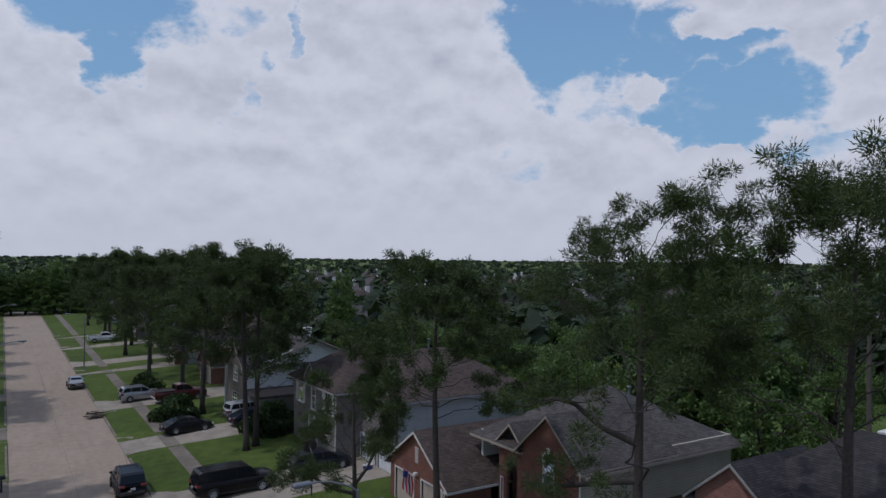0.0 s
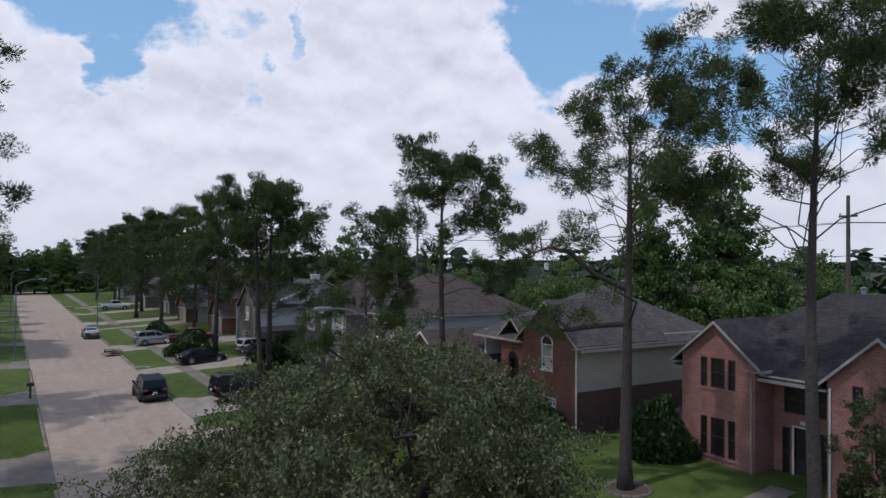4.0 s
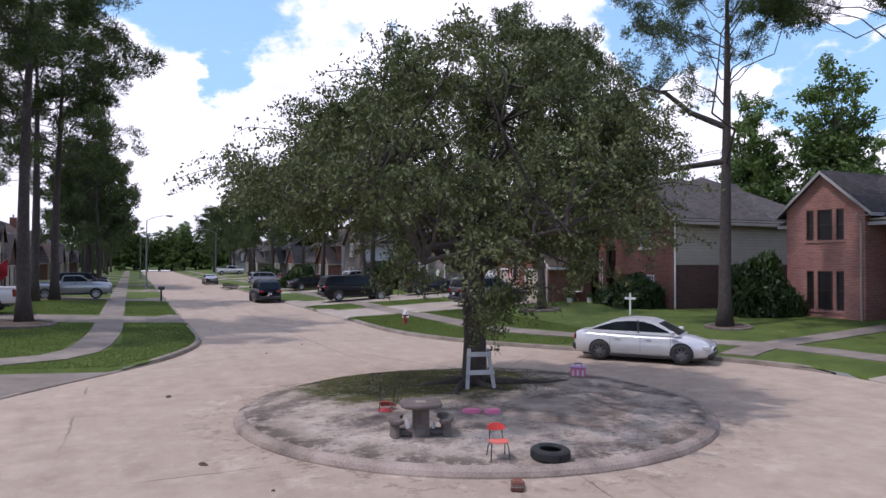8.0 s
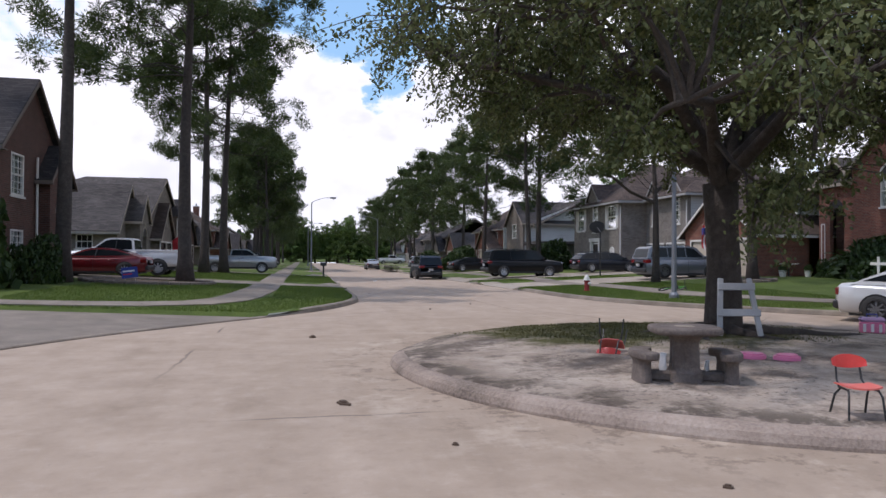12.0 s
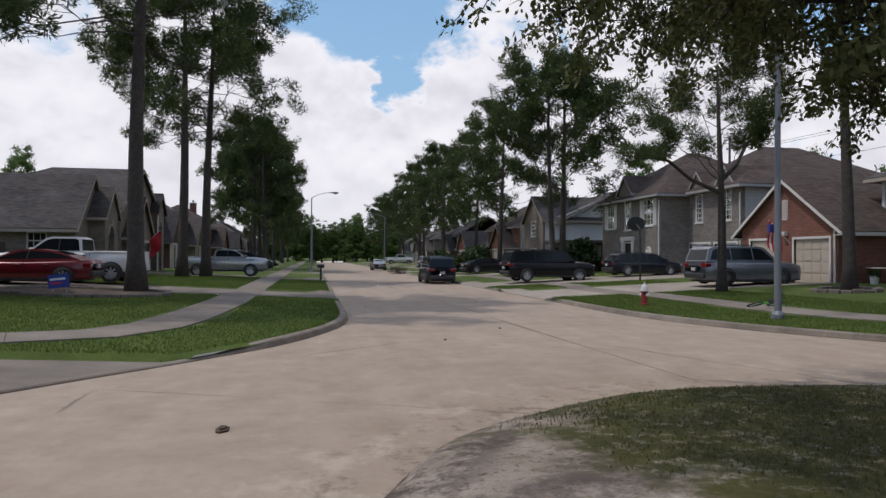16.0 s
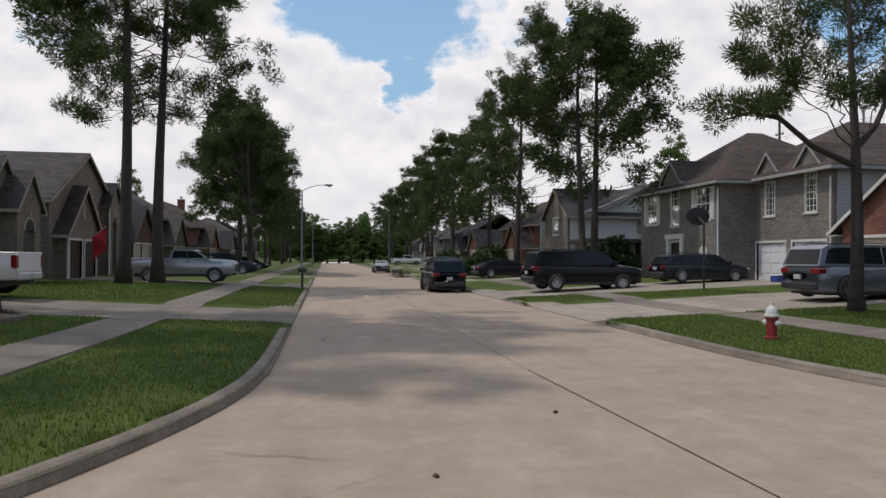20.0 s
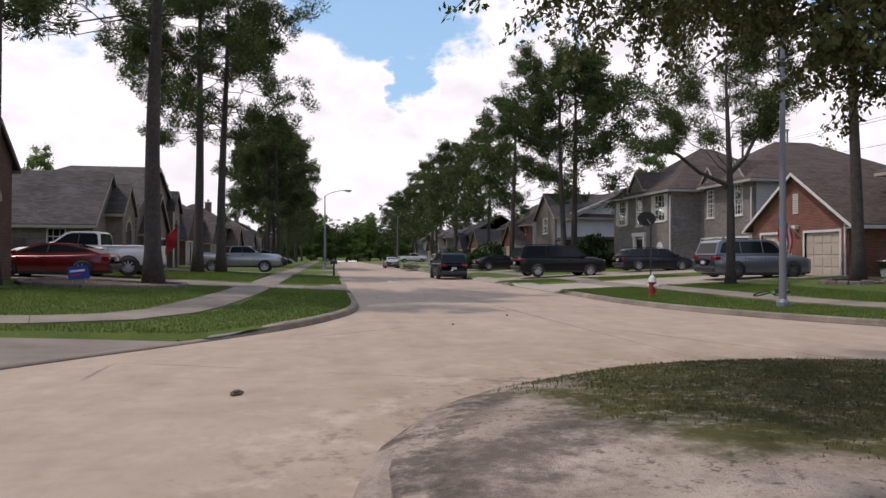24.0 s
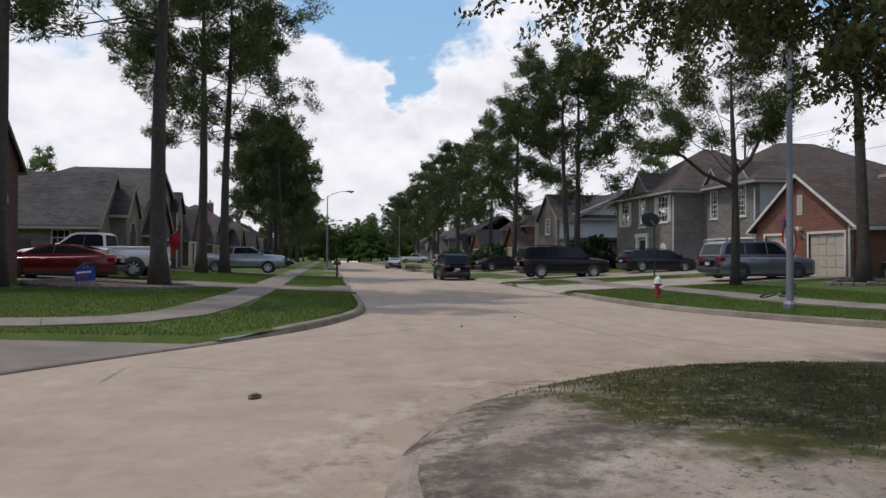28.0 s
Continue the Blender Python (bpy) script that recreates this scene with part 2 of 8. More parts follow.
def road_material(name):
    """Old concrete: tan-grey, long stains along the wheel tracks, pale worn patches, specks."""
    m = bpy.data.materials.new(name)
    m.use_nodes = True
    n = Nodes(m.node_tree)
    bsdf = n.add("ShaderNodeBsdfPrincipled")
    pos = n.add("ShaderNodeNewGeometry").outputs["Position"]
    wide = n.noise(pos, 0.16, 4.0, 0.55).outputs[0]
    mid = n.noise(pos, 1.3, 6.0, 0.65).outputs[0]
    fine = n.noise(pos, 60.0, 3.0, 0.7).outputs[0]
    st = n.add("ShaderNodeMapping")
    st.inputs["Scale"].default_value = (1.4, 0.12, 1.0)
    n.link(pos, st.inputs[0])
    track = n.noise(st.outputs[0], 1.0, 4.0, 0.6).outputs[0]
    f = n.math("ADD", n.math("MULTIPLY", wide, 0.24), n.math("ADD", n.math("MULTIPLY", mid, 0.52), n.math("MULTIPLY", track, 0.24)))
    col = n.ramp(f, [(0.32, (0.262, 0.197, 0.141)), (0.45, (0.352, 0.272, 0.202)), (0.56, (0.405, 0.317, 0.240)), (0.70, (0.480, 0.388, 0.303))])
    wob = n.noise(pos, 1.6, 4.0, 0.6)
    lines = n.add("ShaderNodeTexVoronoi")
    lines.feature = "DISTANCE_TO_EDGE"
    lines.inputs["Scale"].default_value = 0.16
    n.link(n.mix(0.16, pos, wob.outputs[1]), lines.inputs["Vector"])
    crack = n.math("MULTIPLY", n.smooth(lines.outputs["Distance"], 0.0012, 0.0045, 1.0, 0.0), n.smooth(n.noise(pos, 0.22, 3.0).outputs[0], 0.46, 0.60))
    col = n.mix(n.math("MULTIPLY", crack, 0.75), col, (0.11, 0.09, 0.075))
    oil = n.math("MULTIPLY", n.smooth(n.noise(pos, 0.45, 5.0, 0.6).outputs[0], 0.60, 0.74), 0.22)
    col = n.mix(oil, col, (0.20, 0.165, 0.14))
    blot = n.noise(pos, 3.2, 8.0, 0.75).outputs[0]
    col = n.mix(n.smooth(blot, 0.50, 0.68, 0.0, 0.30), col, (0.22, 0.168, 0.125))
    col = n.mix(n.smooth(blot, 0.34, 0.48, 0.28, 0.0), col, (0.50, 0.41, 0.33))
    speck = n.smooth(n.noise(pos, 9.0, 3.0, 0.7).outputs[0], 0.66, 0.76)
    col = n.mix(n.math("MULTIPLY", speck, 0.55), col, (0.17, 0.14, 0.115))
    col = n.mix(n.math("MULTIPLY", fine, 0.3), col, (0.28, 0.225, 0.18))
    # soil and leaf crumbs washed off the island lie along its kerb
    sp = n.add("ShaderNodeSeparateXYZ")
    n.link(pos, sp.inputs[0])
    dx_, dy_ = n.math("SUBTRACT", sp.outputs[0], 7.95), n.math("SUBTRACT", sp.outputs[1], 15.6)
    ring_r = n.math("SQRT", n.math("ADD", n.math("MULTIPLY", dx_, dx_), n.math("MULTIPLY", dy_, dy_)))
    crumbs = n.math("MULTIPLY", n.smooth(ring_r, 5.4, 7.2, 1.0, 0.0), n.smooth(n.noise(pos, 2.6, 6.0, 0.75).outputs[0], 0.50, 0.62, 0.0, 0.65))
    col = n.mix(crumbs, col, (0.135, 0.098, 0.070))
    pale = n.math("MULTIPLY", n.smooth(ring_r, 5.3, 8.5, 1.0, 0.0), n.smooth(n.noise(pos, 1.1, 6.0, 0.7).outputs[0], 0.52, 0.66, 0.0, 0.6))
    col = n.mix(pale, col, (0.52, 0.43, 0.34))
    n.link(col, bsdf.inputs["Base Color"])
    bsdf.inputs["Roughness"].default_value = 0.88
    bsdf.inputs["Specular IOR Level"].default_value = 0.3
    bp = n.add("ShaderNodeBump")
    bp.inputs["Strength"].default_value, bp.inputs["Distance"].default_value = 0.25, 0.006
    n.link(n.math("ADD", fine, mid), bp.inputs["Height"])
    n.link(bp.outputs[0], bsdf.inputs["Normal"])
    n.link(bsdf.outputs[0], n.add("ShaderNodeOutputMaterial").inputs[0])
    return m


def lawn_material(name, bare=0.0):
    """Mown grass with dry and bare spots; past a few hundred metres the ground is dark woods and gardens."""
    m = bpy.data.materials.new(name)
    m.use_nodes = True
    n = Nodes(m.node_tree)
    bsdf = n.add("ShaderNodeBsdfPrincipled")
    pos = n.add("ShaderNodeNewGeometry").outputs["Position"]
    wide = n.noise(pos, 0.12, 3.0, 0.5).outputs[0]
    mid = n.noise(pos, 1.1, 5.0, 0.6).outputs[0]
    fine = n.noise(pos, 38.0, 4.0, 0.75).outputs[0]
    f = n.math("ADD", n.math("MULTIPLY", wide, 0.3), n.math("ADD", n.math("MULTIPLY", mid, 0.3), n.math("MULTIPLY", fine, 0.4)))
    col = n.ramp(f, [(0.30, (0.027, 0.043, 0.010)), (0.48, (0.072, 0.104, 0.020)), (0.60, (0.116, 0.153, 0.033)), (0.78, (0.20, 0.208, 0.074))])
    dirt = n.ramp(n.math("ADD", n.math("MULTIPLY", mid, 0.7), n.math("MULTIPLY", fine, 0.3)), [(0.3, (0.22, 0.168, 0.130)), (0.5, (0.42, 0.345, 0.280)), (0.66, (0.56, 0.475, 0.395))])
    if bare:
        s = n.add("ShaderNodeSeparateXYZ")
        n.link(pos, s.inputs[0])
        # grass is left on the far side and round the trunk of the old tree; sand elsewhere
        ex = n.math("MULTIPLY", n.math("SUBTRACT", s.outputs[0], 7.7), 1 / 3.9)
        ey = n.math("MULTIPLY", n.math("SUBTRACT", s.outputs[1], 18.2), 1 / 3.2)
        side = n.math("SUBTRACT", 1.0, n.math("SQRT", n.math("ADD", n.math("MULTIPLY", ex, ex), n.math("MULTIPLY", ey, ey))))
        edge = n.math("ADD", side, n.math("MULTIPLY", n.math("SUBTRACT", n.noise(pos, 0.9, 5.0, 0.65).outputs[0], 0.5), 1.5))
        green = n.math("MULTIPLY", n.smooth(edge, -0.05, 0.35), n.smooth(n.noise(pos, 6.0, 4.0, 0.7).outputs[0], 0.28, 0.5, 0.35, 0.95))
        soil = n.smooth(n.noise(pos, 0.75, 7.0, 0.75).outputs[0], 0.46, 0.62)
        dirt = n.mix(n.math("MULTIPLY", soil, 0.85), dirt, (0.125, 0.098, 0.08))
        flecks = n.smooth(n.noise(pos, 11.0, 5.0, 0.75).outputs[0], 0.54, 0.62)
        dirt = n.mix(n.math("MULTIPLY", flecks, n.smooth(n.noise(pos, 0.5, 4.0, 0.7).outputs[0], 0.38, 0.60, 0.0, 0.75)), dirt, (0.085, 0.066, 0.052))
        rx_ = n.math("SUBTRACT", s.outputs[0], 7.95)
        ry_ = n.math("SUBTRACT", s.outputs[1], 15.6)
        rim_ = n.math("SQRT", n.math("ADD", n.math("MULTIPLY", rx_, rx_), n.math("MULTIPLY", ry_, ry_)))
        leaf_litter = n.math("MULTIPLY", n.smooth(rim_, 4.3, 4.95), n.smooth(n.noise(pos, 2.2, 5.0, 0.7).outputs[0], 0.42, 0.58, 0.0, 0.8))
        dirt = n.mix(leaf_litter, dirt, (0.075, 0.058, 0.045))
        col = n.mix(1.0, col, (0.85, 0.62, 0.68), "MULTIPLY")
        col = n.mix(green, dirt, col)
    else:
        worn = n.smooth(n.noise(pos, 0.55, 5.0, 0.65).outputs[0], 0.66, 0.80)
        col = n.mix(n.math("MULTIPLY", worn, 0.5), col, dirt)
    n.link(col, bsdf.inputs["Base Color"])
    bsdf.inputs["Roughness"].default_value = 0.92
    bsdf.inputs["Specular IOR Level"].default_value = 0.2
    bp = n.add("ShaderNodeBump")
    bp.inputs["Strength"].default_value, bp.inputs["Distance"].default_value = 0.8, 0.03
    n.link(n.math("ADD", fine, n.math("MULTIPLY", mid, 0.6)), bp.inputs["Height"])
    n.link(bp.outputs[0], bsdf.inputs["Normal"])
    n.link(bsdf.outputs[0], n.add("ShaderNodeOutputMaterial").inputs[0])
    return m


ROAD = road_material("old_concrete")
LAWN = lawn_material("lawn")
SAND = lawn_material("trodden_island", bare=1.0)
WALKWAY = surface("sidewalk_concrete", [(0.092, 0.074, 0.059), (0.190, 0.158, 0.126), (0.305, 0.262, 0.215)], 0.9, 1.2, 45, 0.2, object_random=0.16)
DRIVE = surface("driveway_concrete", [(0.17, 0.138, 0.105), (0.31, 0.262, 0.208), (0.43, 0.375, 0.31)], 0.9, 1.1, 45, 0.2, object_random=0.14)
KERB = surface("kerb_concrete", [(0.075, 0.059, 0.046), (0.205, 0.168, 0.132), (0.34, 0.288, 0.232)], 0.9, 1.6, 30, 0.3, amount=1.3)
KERB_PALE = surface("island_kerb_concrete", [(0.085, 0.064, 0.050), (0.285, 0.222, 0.178), (0.42, 0.345, 0.285)], 0.9, 1.1, 30, 0.4, amount=1.5)
SEAM = surface("joint_fill", [(0.11, 0.09, 0.072), (0.20, 0.165, 0.132)], 0.95)
BLADEDRY = leafy("thin_grass_blades", [(0.052, 0.050, 0.022), (0.092, 0.084, 0.038), (0.175, 0.145, 0.078)], 0.7, 0.3)
BLADE = leafy("grass_blades", [(0.042, 0.070, 0.013), (0.088, 0.130, 0.025), (0.155, 0.180, 0.050)], 0.6, 0.3)
BARK = surface("pine_bark", [(0.022, 0.018, 0.016), (0.056, 0.045, 0.039), (0.11, 0.091, 0.080)], 0.95, 7, 28, 1.0)
OAKBARK = surface("oak_bark", [(0.024, 0.019, 0.016), (0.058, 0.046, 0.039), (0.105, 0.088, 0.076)], 0.95, 9, 35, 1.0)
NEEDLE = leafy("pine_needles", [(0.024, 0.038, 0.014), (0.052, 0.076, 0.025), (0.120, 0.142, 0.052)], 0.55, 0.2)
OAKLEAF = leafy("oak_leaves", [(0.034, 0.045, 0.017), (0.092, 0.110, 0.040), (0.205, 0.212, 0.096)], 0.62, 0.08)
BROADLEAF = leafy("broad_leaves", [(0.036, 0.062, 0.018), (0.088, 0.140, 0.040), (0.20, 0.26, 0.095)], 0.42, 0.3)
FARLEAF = leafy("distant_leaves", [(0.014, 0.024, 0.012), (0.028, 0.045, 0.020), (0.05, 0.07, 0.03)], 0.7, 0.15)
SHRUBLEAF = leafy("shrub_leaves", [(0.012, 0.024, 0.008), (0.030, 0.054, 0.016), (0.075, 0.105, 0.034)], 0.45, 0.2)
BRICK_SALMON = coursed("salmon_brick", [(0.39, 0.158, 0.125), (0.275, 0.102, 0.080)], (0.38, 0.29, 0.25), 0.215, 0.075, 0.010)
BRICK_RED = coursed("red_brick", [(0.26, 0.085, 0.055), (0.15, 0.05, 0.036)], (0.27, 0.20, 0.16), 0.215, 0.075, 0.010)
BRICK_DARK = coursed("dark_brick", [(0.13, 0.055, 0.042), (0.075, 0.034, 0.028)], (0.14, 0.11, 0.09), 0.215, 0.075, 0.010)
BRICK_GREY = coursed("grey_brown_brick", [(0.25, 0.225, 0.20), (0.13, 0.112, 0.098)], (0.30, 0.27, 0.24), 0.215, 0.075, 0.010)
BRICK_TAN = coursed("tan_brick", [(0.25, 0.205, 0.170), (0.155, 0.125, 0.105)], (0.27, 0.24, 0.21), 0.215, 0.075, 0.010)
SHINGLE = coursed("grey_shingles", [(0.135, 0.120, 0.110), (0.085, 0.076, 0.072)], (0.045, 0.04, 0.04), 0.32, 0.085, 0.008, 0.95, 0.5, 1.0, 0.35, 0.15)
SHINGLE_BROWN = coursed("brown_shingles", [(0.125, 0.095, 0.080), (0.078, 0.060, 0.052)], (0.04, 0.032, 0.03), 0.32, 0.085, 0.008, 0.95, 0.5, 1.0, 0.35, 0.15)
SHINGLE_DARK = coursed("dark_shingles", [(0.075, 0.067, 0.067), (0.045, 0.042, 0.043)], (0.026, 0.024, 0.024), 0.32, 0.085, 0.008, 0.95, 0.5, 1.0, 0.35, 0.15)
SIDING_TAN = coursed("tan_siding", [(0.42, 0.37, 0.30), (0.40, 0.35, 0.285)], (0.22, 0.19, 0.155), 3.6, 0.18, 0.008, 0.7, 0.5, 1.0, 0.15)
SIDING_GREY = coursed("grey_white_siding", [(0.50, 0.50, 0.49), (0.47, 0.47, 0.46)], (0.26, 0.26, 0.26), 3.6, 0.18, 0.008, 0.7, 0.5, 1.0, 0.15)
SIDING_WHITE = coursed("white_siding", [(0.68, 0.68, 0.66), (0.65, 0.65, 0.63)], (0.36, 0.36, 0.36), 3.6, 0.18, 0.008, 0.7, 0.5, 1.0, 0.12)
TRIM = surface("white_trim", [(0.56, 0.54, 0.50), (0.72, 0.70, 0.67)], 0.6, 2, 30, 0.05)
TRIM_TAN = surface("tan_trim", [(0.30, 0.25, 0.20), (0.42, 0.36, 0.30)], 0.65, 2, 30, 0.05)
TRIM_GREY = surface("grey_trim", [(0.26, 0.25, 0.245), (0.40, 0.385, 0.37)], 0.65, 2, 30, 0.05)
TRIM_BROWN = surface("brown_trim", [(0.11, 0.085, 0.07), (0.17, 0.135, 0.11)], 0.65, 2, 30, 0.05)
DOORPAINT = surface("garage_paint", [(0.42, 0.365, 0.29), (0.53, 0.465, 0.38)], 0.55, 1.5, 30, 0.05)
DOORWHITE = surface("white_door_paint", [(0.64, 0.64, 0.64), (0.75, 0.75, 0.75)], 0.5, 1.5, 30, 0.05)
DARKWOOD = surface("dark_door_wood", [(0.03, 0.02, 0.016), (0.07, 0.045, 0.035)], 0.5, 4, 30, 0.1)
# near-black for solar screens, and for the gloom inside unlit windows
SCREEN_OR_UNLIT = surface("screen_or_unlit_room", [(0.010, 0.008, 0.009), (0.022, 0.018, 0.019)], 0.4, 4, 90, 0.1)
PANE = glass("window_pane", (0.75, 0.82, 0.84))
BLIND = surface("blind", [(0.48, 0.47, 0.44), (0.60, 0.59, 0.56)], 0.7, 2, 20, 0.0)
GALV = surface("galvanised_steel", [(0.14, 0.15, 0.17), (0.22, 0.23, 0.25)], 0.55, 2, 40, 0.05, 0.35)
POLEWOOD = surface("weathered_pole", [(0.06, 0.048, 0.04), (0.13, 0.105, 0.09)], 0.95, 3, 30, 0.4)
BLACKMETAL = surface("black_metal", [(0.012, 0.012, 0.013), (0.03, 0.03, 0.03)], 0.45, 4, 40, 0.05)
RUBBER = surface("rubber", [(0.012, 0.012, 0.012), (0.035, 0.034, 0.033)], 0.85, 6, 50, 0.2)
RIM = surface("alloy", [(0.48, 0.48, 0.49), (0.62, 0.62, 0.64)], 0.35, 5, 40, 0.0, 0.4)
RIMDARK = surface("dark_alloy", [(0.12, 0.12, 0.125), (0.24, 0.24, 0.25)], 0.35, 5, 40, 0.0, 0.5)
CARGLASS = surface("car_glass", [(0.008, 0.010, 0.012), (0.014, 0.017, 0.02)], 0.10, 1, 10, 0.0, spec=0.22)
PLASTIC = surface("black_plastic", [(0.014, 0.014, 0.015), (0.03, 0.03, 0.031)], 0.5, 4, 40, 0.0)
TAILLIGHT = surface("tail_light", [(0.15, 0.007, 0.009), (0.20, 0.012, 0.012)], 0.12, 4, 30, 0.0, coat=1.0)
HEADLIGHT = surface("head_light", [(0.55, 0.57, 0.6), (0.7, 0.71, 0.73)], 0.08, 4, 30, 0.0, 0.3, coat=1.0)
PLATE = surface("number_plate", [(0.36, 0.36, 0.36), (0.44, 0.44, 0.44)], 0.5, 4, 30, 0.0)
BENCH = surface("cast_concrete_table", [(0.048, 0.037, 0.031), (0.112, 0.089, 0.077), (0.215, 0.178, 0.155)], 0.95, 4, 35, 0.4)
REDSEAT = surface("red_plastic", [(0.50, 0.035, 0.028), (0.62, 0.055, 0.042)], 0.35, 5, 40, 0.02)
PINKSEAT = surface("faded_red_plastic", [(0.62, 0.11, 0.09), (0.74, 0.18, 0.14)], 0.4, 5, 40, 0.02)
LADDERWOOD = surface("grey_board", [(0.30, 0.30, 0.31), (0.45, 0.45, 0.46)], 0.8, 3, 30, 0.15)
STONE = surface("edging_stone", [(0.07, 0.056, 0.047), (0.15, 0.122, 0.10), (0.25, 0.21, 0.18)], 0.95, 4, 25, 0.4, object_random=0.3)
MULCH = surface("mulch", [(0.035, 0.022, 0.015), (0.10, 0.066, 0.045), (0.19, 0.14, 0.10)], 0.95, 8, 50, 0.8)
FLAGRED = surface("red_cloth", [(0.42, 0.02, 0.03), (0.55, 0.035, 0.045)], 0.8, 3, 30, 0.05)
FLAGWHITE = surface("white_cloth", [(0.62, 0.62, 0.63), (0.74, 0.74, 0.74)], 0.8, 3, 30, 0.05)
FLAGBLUE = surface("blue_cloth", [(0.02, 0.04, 0.20), (0.035, 0.06, 0.28)], 0.8, 3, 30, 0.05)
PINK = surface("pink_plastic", [(0.65, 0.16, 0.30), (0.75, 0.24, 0.38)], 0.5, 5, 40, 0.02)
PURPLE = surface("mauve_plastic", [(0.40, 0.24, 0.42), (0.52, 0.34, 0.52)], 0.5, 5, 40, 0.02)
GREENTOY = surface("green_enamel", [(0.06, 0.30, 0.04), (0.12, 0.42, 0.07)], 0.35, 5, 40, 0.02)
HYDRANT = surface("hydrant_red", [(0.20, 0.014, 0.016), (0.30, 0.03, 0.03)], 0.5, 6, 40, 0.1)
HYDRANTW = surface("hydrant_white", [(0.55, 0.54, 0.50), (0.70, 0.69, 0.66)], 0.55, 6, 40, 0.1)


def car_paint(name, colour, metal=0.3, rough=0.28, coat=0.45, spec=0.5):
    return surface(name, [tuple(0.9 * c for c in colour), colour], rough, 1.5, 200, 0.0, metal, coat=coat, spec=spec)


PAINT_SILVER = car_paint("white_silver_paint", (0.60, 0.61, 0.62), 0.25)
PAINT_STEEL = car_paint("steel_paint", (0.17, 0.185, 0.215), 0.5)
PAINT_BLACK = car_paint("black_paint", (0.006, 0.006, 0.007), 0.0, 0.35, 0.12, 0.25)
PAINT_NAVY = car_paint("navy_paint", (0.010, 0.013, 0.020), 0.0, 0.32, 0.15, 0.3)
PAINT_WHITE = car_paint("white_paint", (0.68, 0.68, 0.68), 0.0)
PAINT_RED = car_paint("red_paint", (0.13, 0.006, 0.010), 0.2)
PAINT_MAROON = car_paint("maroon_paint", (0.085, 0.010, 0.012), 0.2)
PAINT_GREY = car_paint("silver_paint", (0.42, 0.43, 0.44), 0.6)

# ---- mesh helpers ----
class Geo:
    """Collects vertices and faces of one mesh."""

    def __init__(self):
        self.v, self.f = [], []

    def add(self, verts, faces):
        k = len(self.v)
        self.v += [tuple(p) for p in verts]
        self.f += [tuple(i + k for i in face) for face in faces]
        return self

    def box(self, x0, y0, z0, x1, y1, z1, m=None):
        p = [Vector((x, y, z)) for z in (z0, z1) for x, y in ((x0, y0), (x1, y0), (x1, y1), (x0, y1))]
        if m is not None:
            p = [m @ q for q in p]
        return self.add(p, [(3, 2, 1, 0), (4, 5, 6, 7), (0, 1, 5, 4), (1, 2, 6, 5), (2, 3, 7, 6), (3, 0, 4, 7)])

    def soft(self, x0, y0, z0, x1, y1, z1, b=0.02, m=None):
        """A box with chamfered edges."""
        rings = []
        for z, c in ((z0, b), (z0 + b, 0), (z1 - b, 0), (z1, b)):
            a0, b0, a1, b1 = x0 + c, y0 + c, x1 - c, y1 - c
            rings += [(a0 + b, b0, z), (a1 - b, b0, z), (a1, b0 + b, z), (a1, b1 - b, z), (a1 - b, b1, z), (a0 + b, b1, z), (a0, b1 - b, z), (a0, b0 + b, z)]
        p = [Vector(q) for q in rings]
        if m is not None:
            p = [m @ q for q in p]
        faces = [tuple(range(7, -1, -1)), tuple(range(24, 32))]
        for r in range(3):
            for i in range(8):
                j = (i + 1) % 8
                faces.append((r * 8 + i, r * 8 + j, r * 8 + 8 + j, r * 8 + 8 + i))
        return self.add(p, faces)

    def tube(self, points, radii, n=8, cap=True):
        pts = [Vector(p) for p in points]
        if not isinstance(radii, (list, tuple)):
            radii = [radii] * len(pts)
        verts, faces = [], []
        side = None
        for i, p in enumerate(pts):
            d = (pts[min(i + 1, len(pts) - 1)] - pts[max(i - 1, 0)]).normalized()
            if side is None:
                side = d.cross(Vector((0.31, 0.17, 0.93)))
                if side.length < 0.1:
                    side = d.cross(Vector((1, 0, 0)))
            side = (side - d * side.dot(d)).normalized()
            up = d.cross(side)
            for k in range(n):
                a = 2 * math.pi * k / n
                verts.append(p + (side * math.cos(a) + up * math.sin(a)) * radii[i])
        for i in range(len(pts) - 1):
            for k in range(n):
                j = (k + 1) % n
                faces.append((i * n + k, i * n + j, (i + 1) * n + j, (i + 1) * n + k))
        if cap:
            faces += [tuple(range(n - 1, -1, -1)), tuple(range((len(pts) - 1) * n, len(pts) * n))]
        return self.add(verts, faces)

    def lathe(self, profile, n=20, m=None):
        verts, faces = [], []
        for r, z in profile:
            for k in range(n):
                a = 2 * math.pi * k / n
                q = Vector((r * math.cos(a), r * math.sin(a), z))
                verts.append(m @ q if m is not None else q)
        for i in range(len(profile) - 1):
            for k in range(n):
                j = (k + 1) % n
                faces.append((i * n + k, i * n + j, (i + 1) * n + j, (i + 1) * n + k))
        faces += [tuple(range(n - 1, -1, -1)), tuple(range((len(profile) - 1) * n, len(profile) * n))]
        return self.add(verts, faces)

    def slab(self, poly, z0, z1, m=None):
        """A flat outline (x, y), anticlockwise, from z0 to z1."""
        n = len(poly)
        p = [Vector((x, y, z0)) for x, y in poly] + [Vector((x, y, z1)) for x, y in poly]
        if m is not None:
            p = [m @ q for q in p]
        return self.add(p, [tuple(range(n - 1, -1, -1)), tuple(range(n, 2 * n))] + [(i, (i + 1) % n, n + (i + 1) % n, n + i) for i in range(n)])

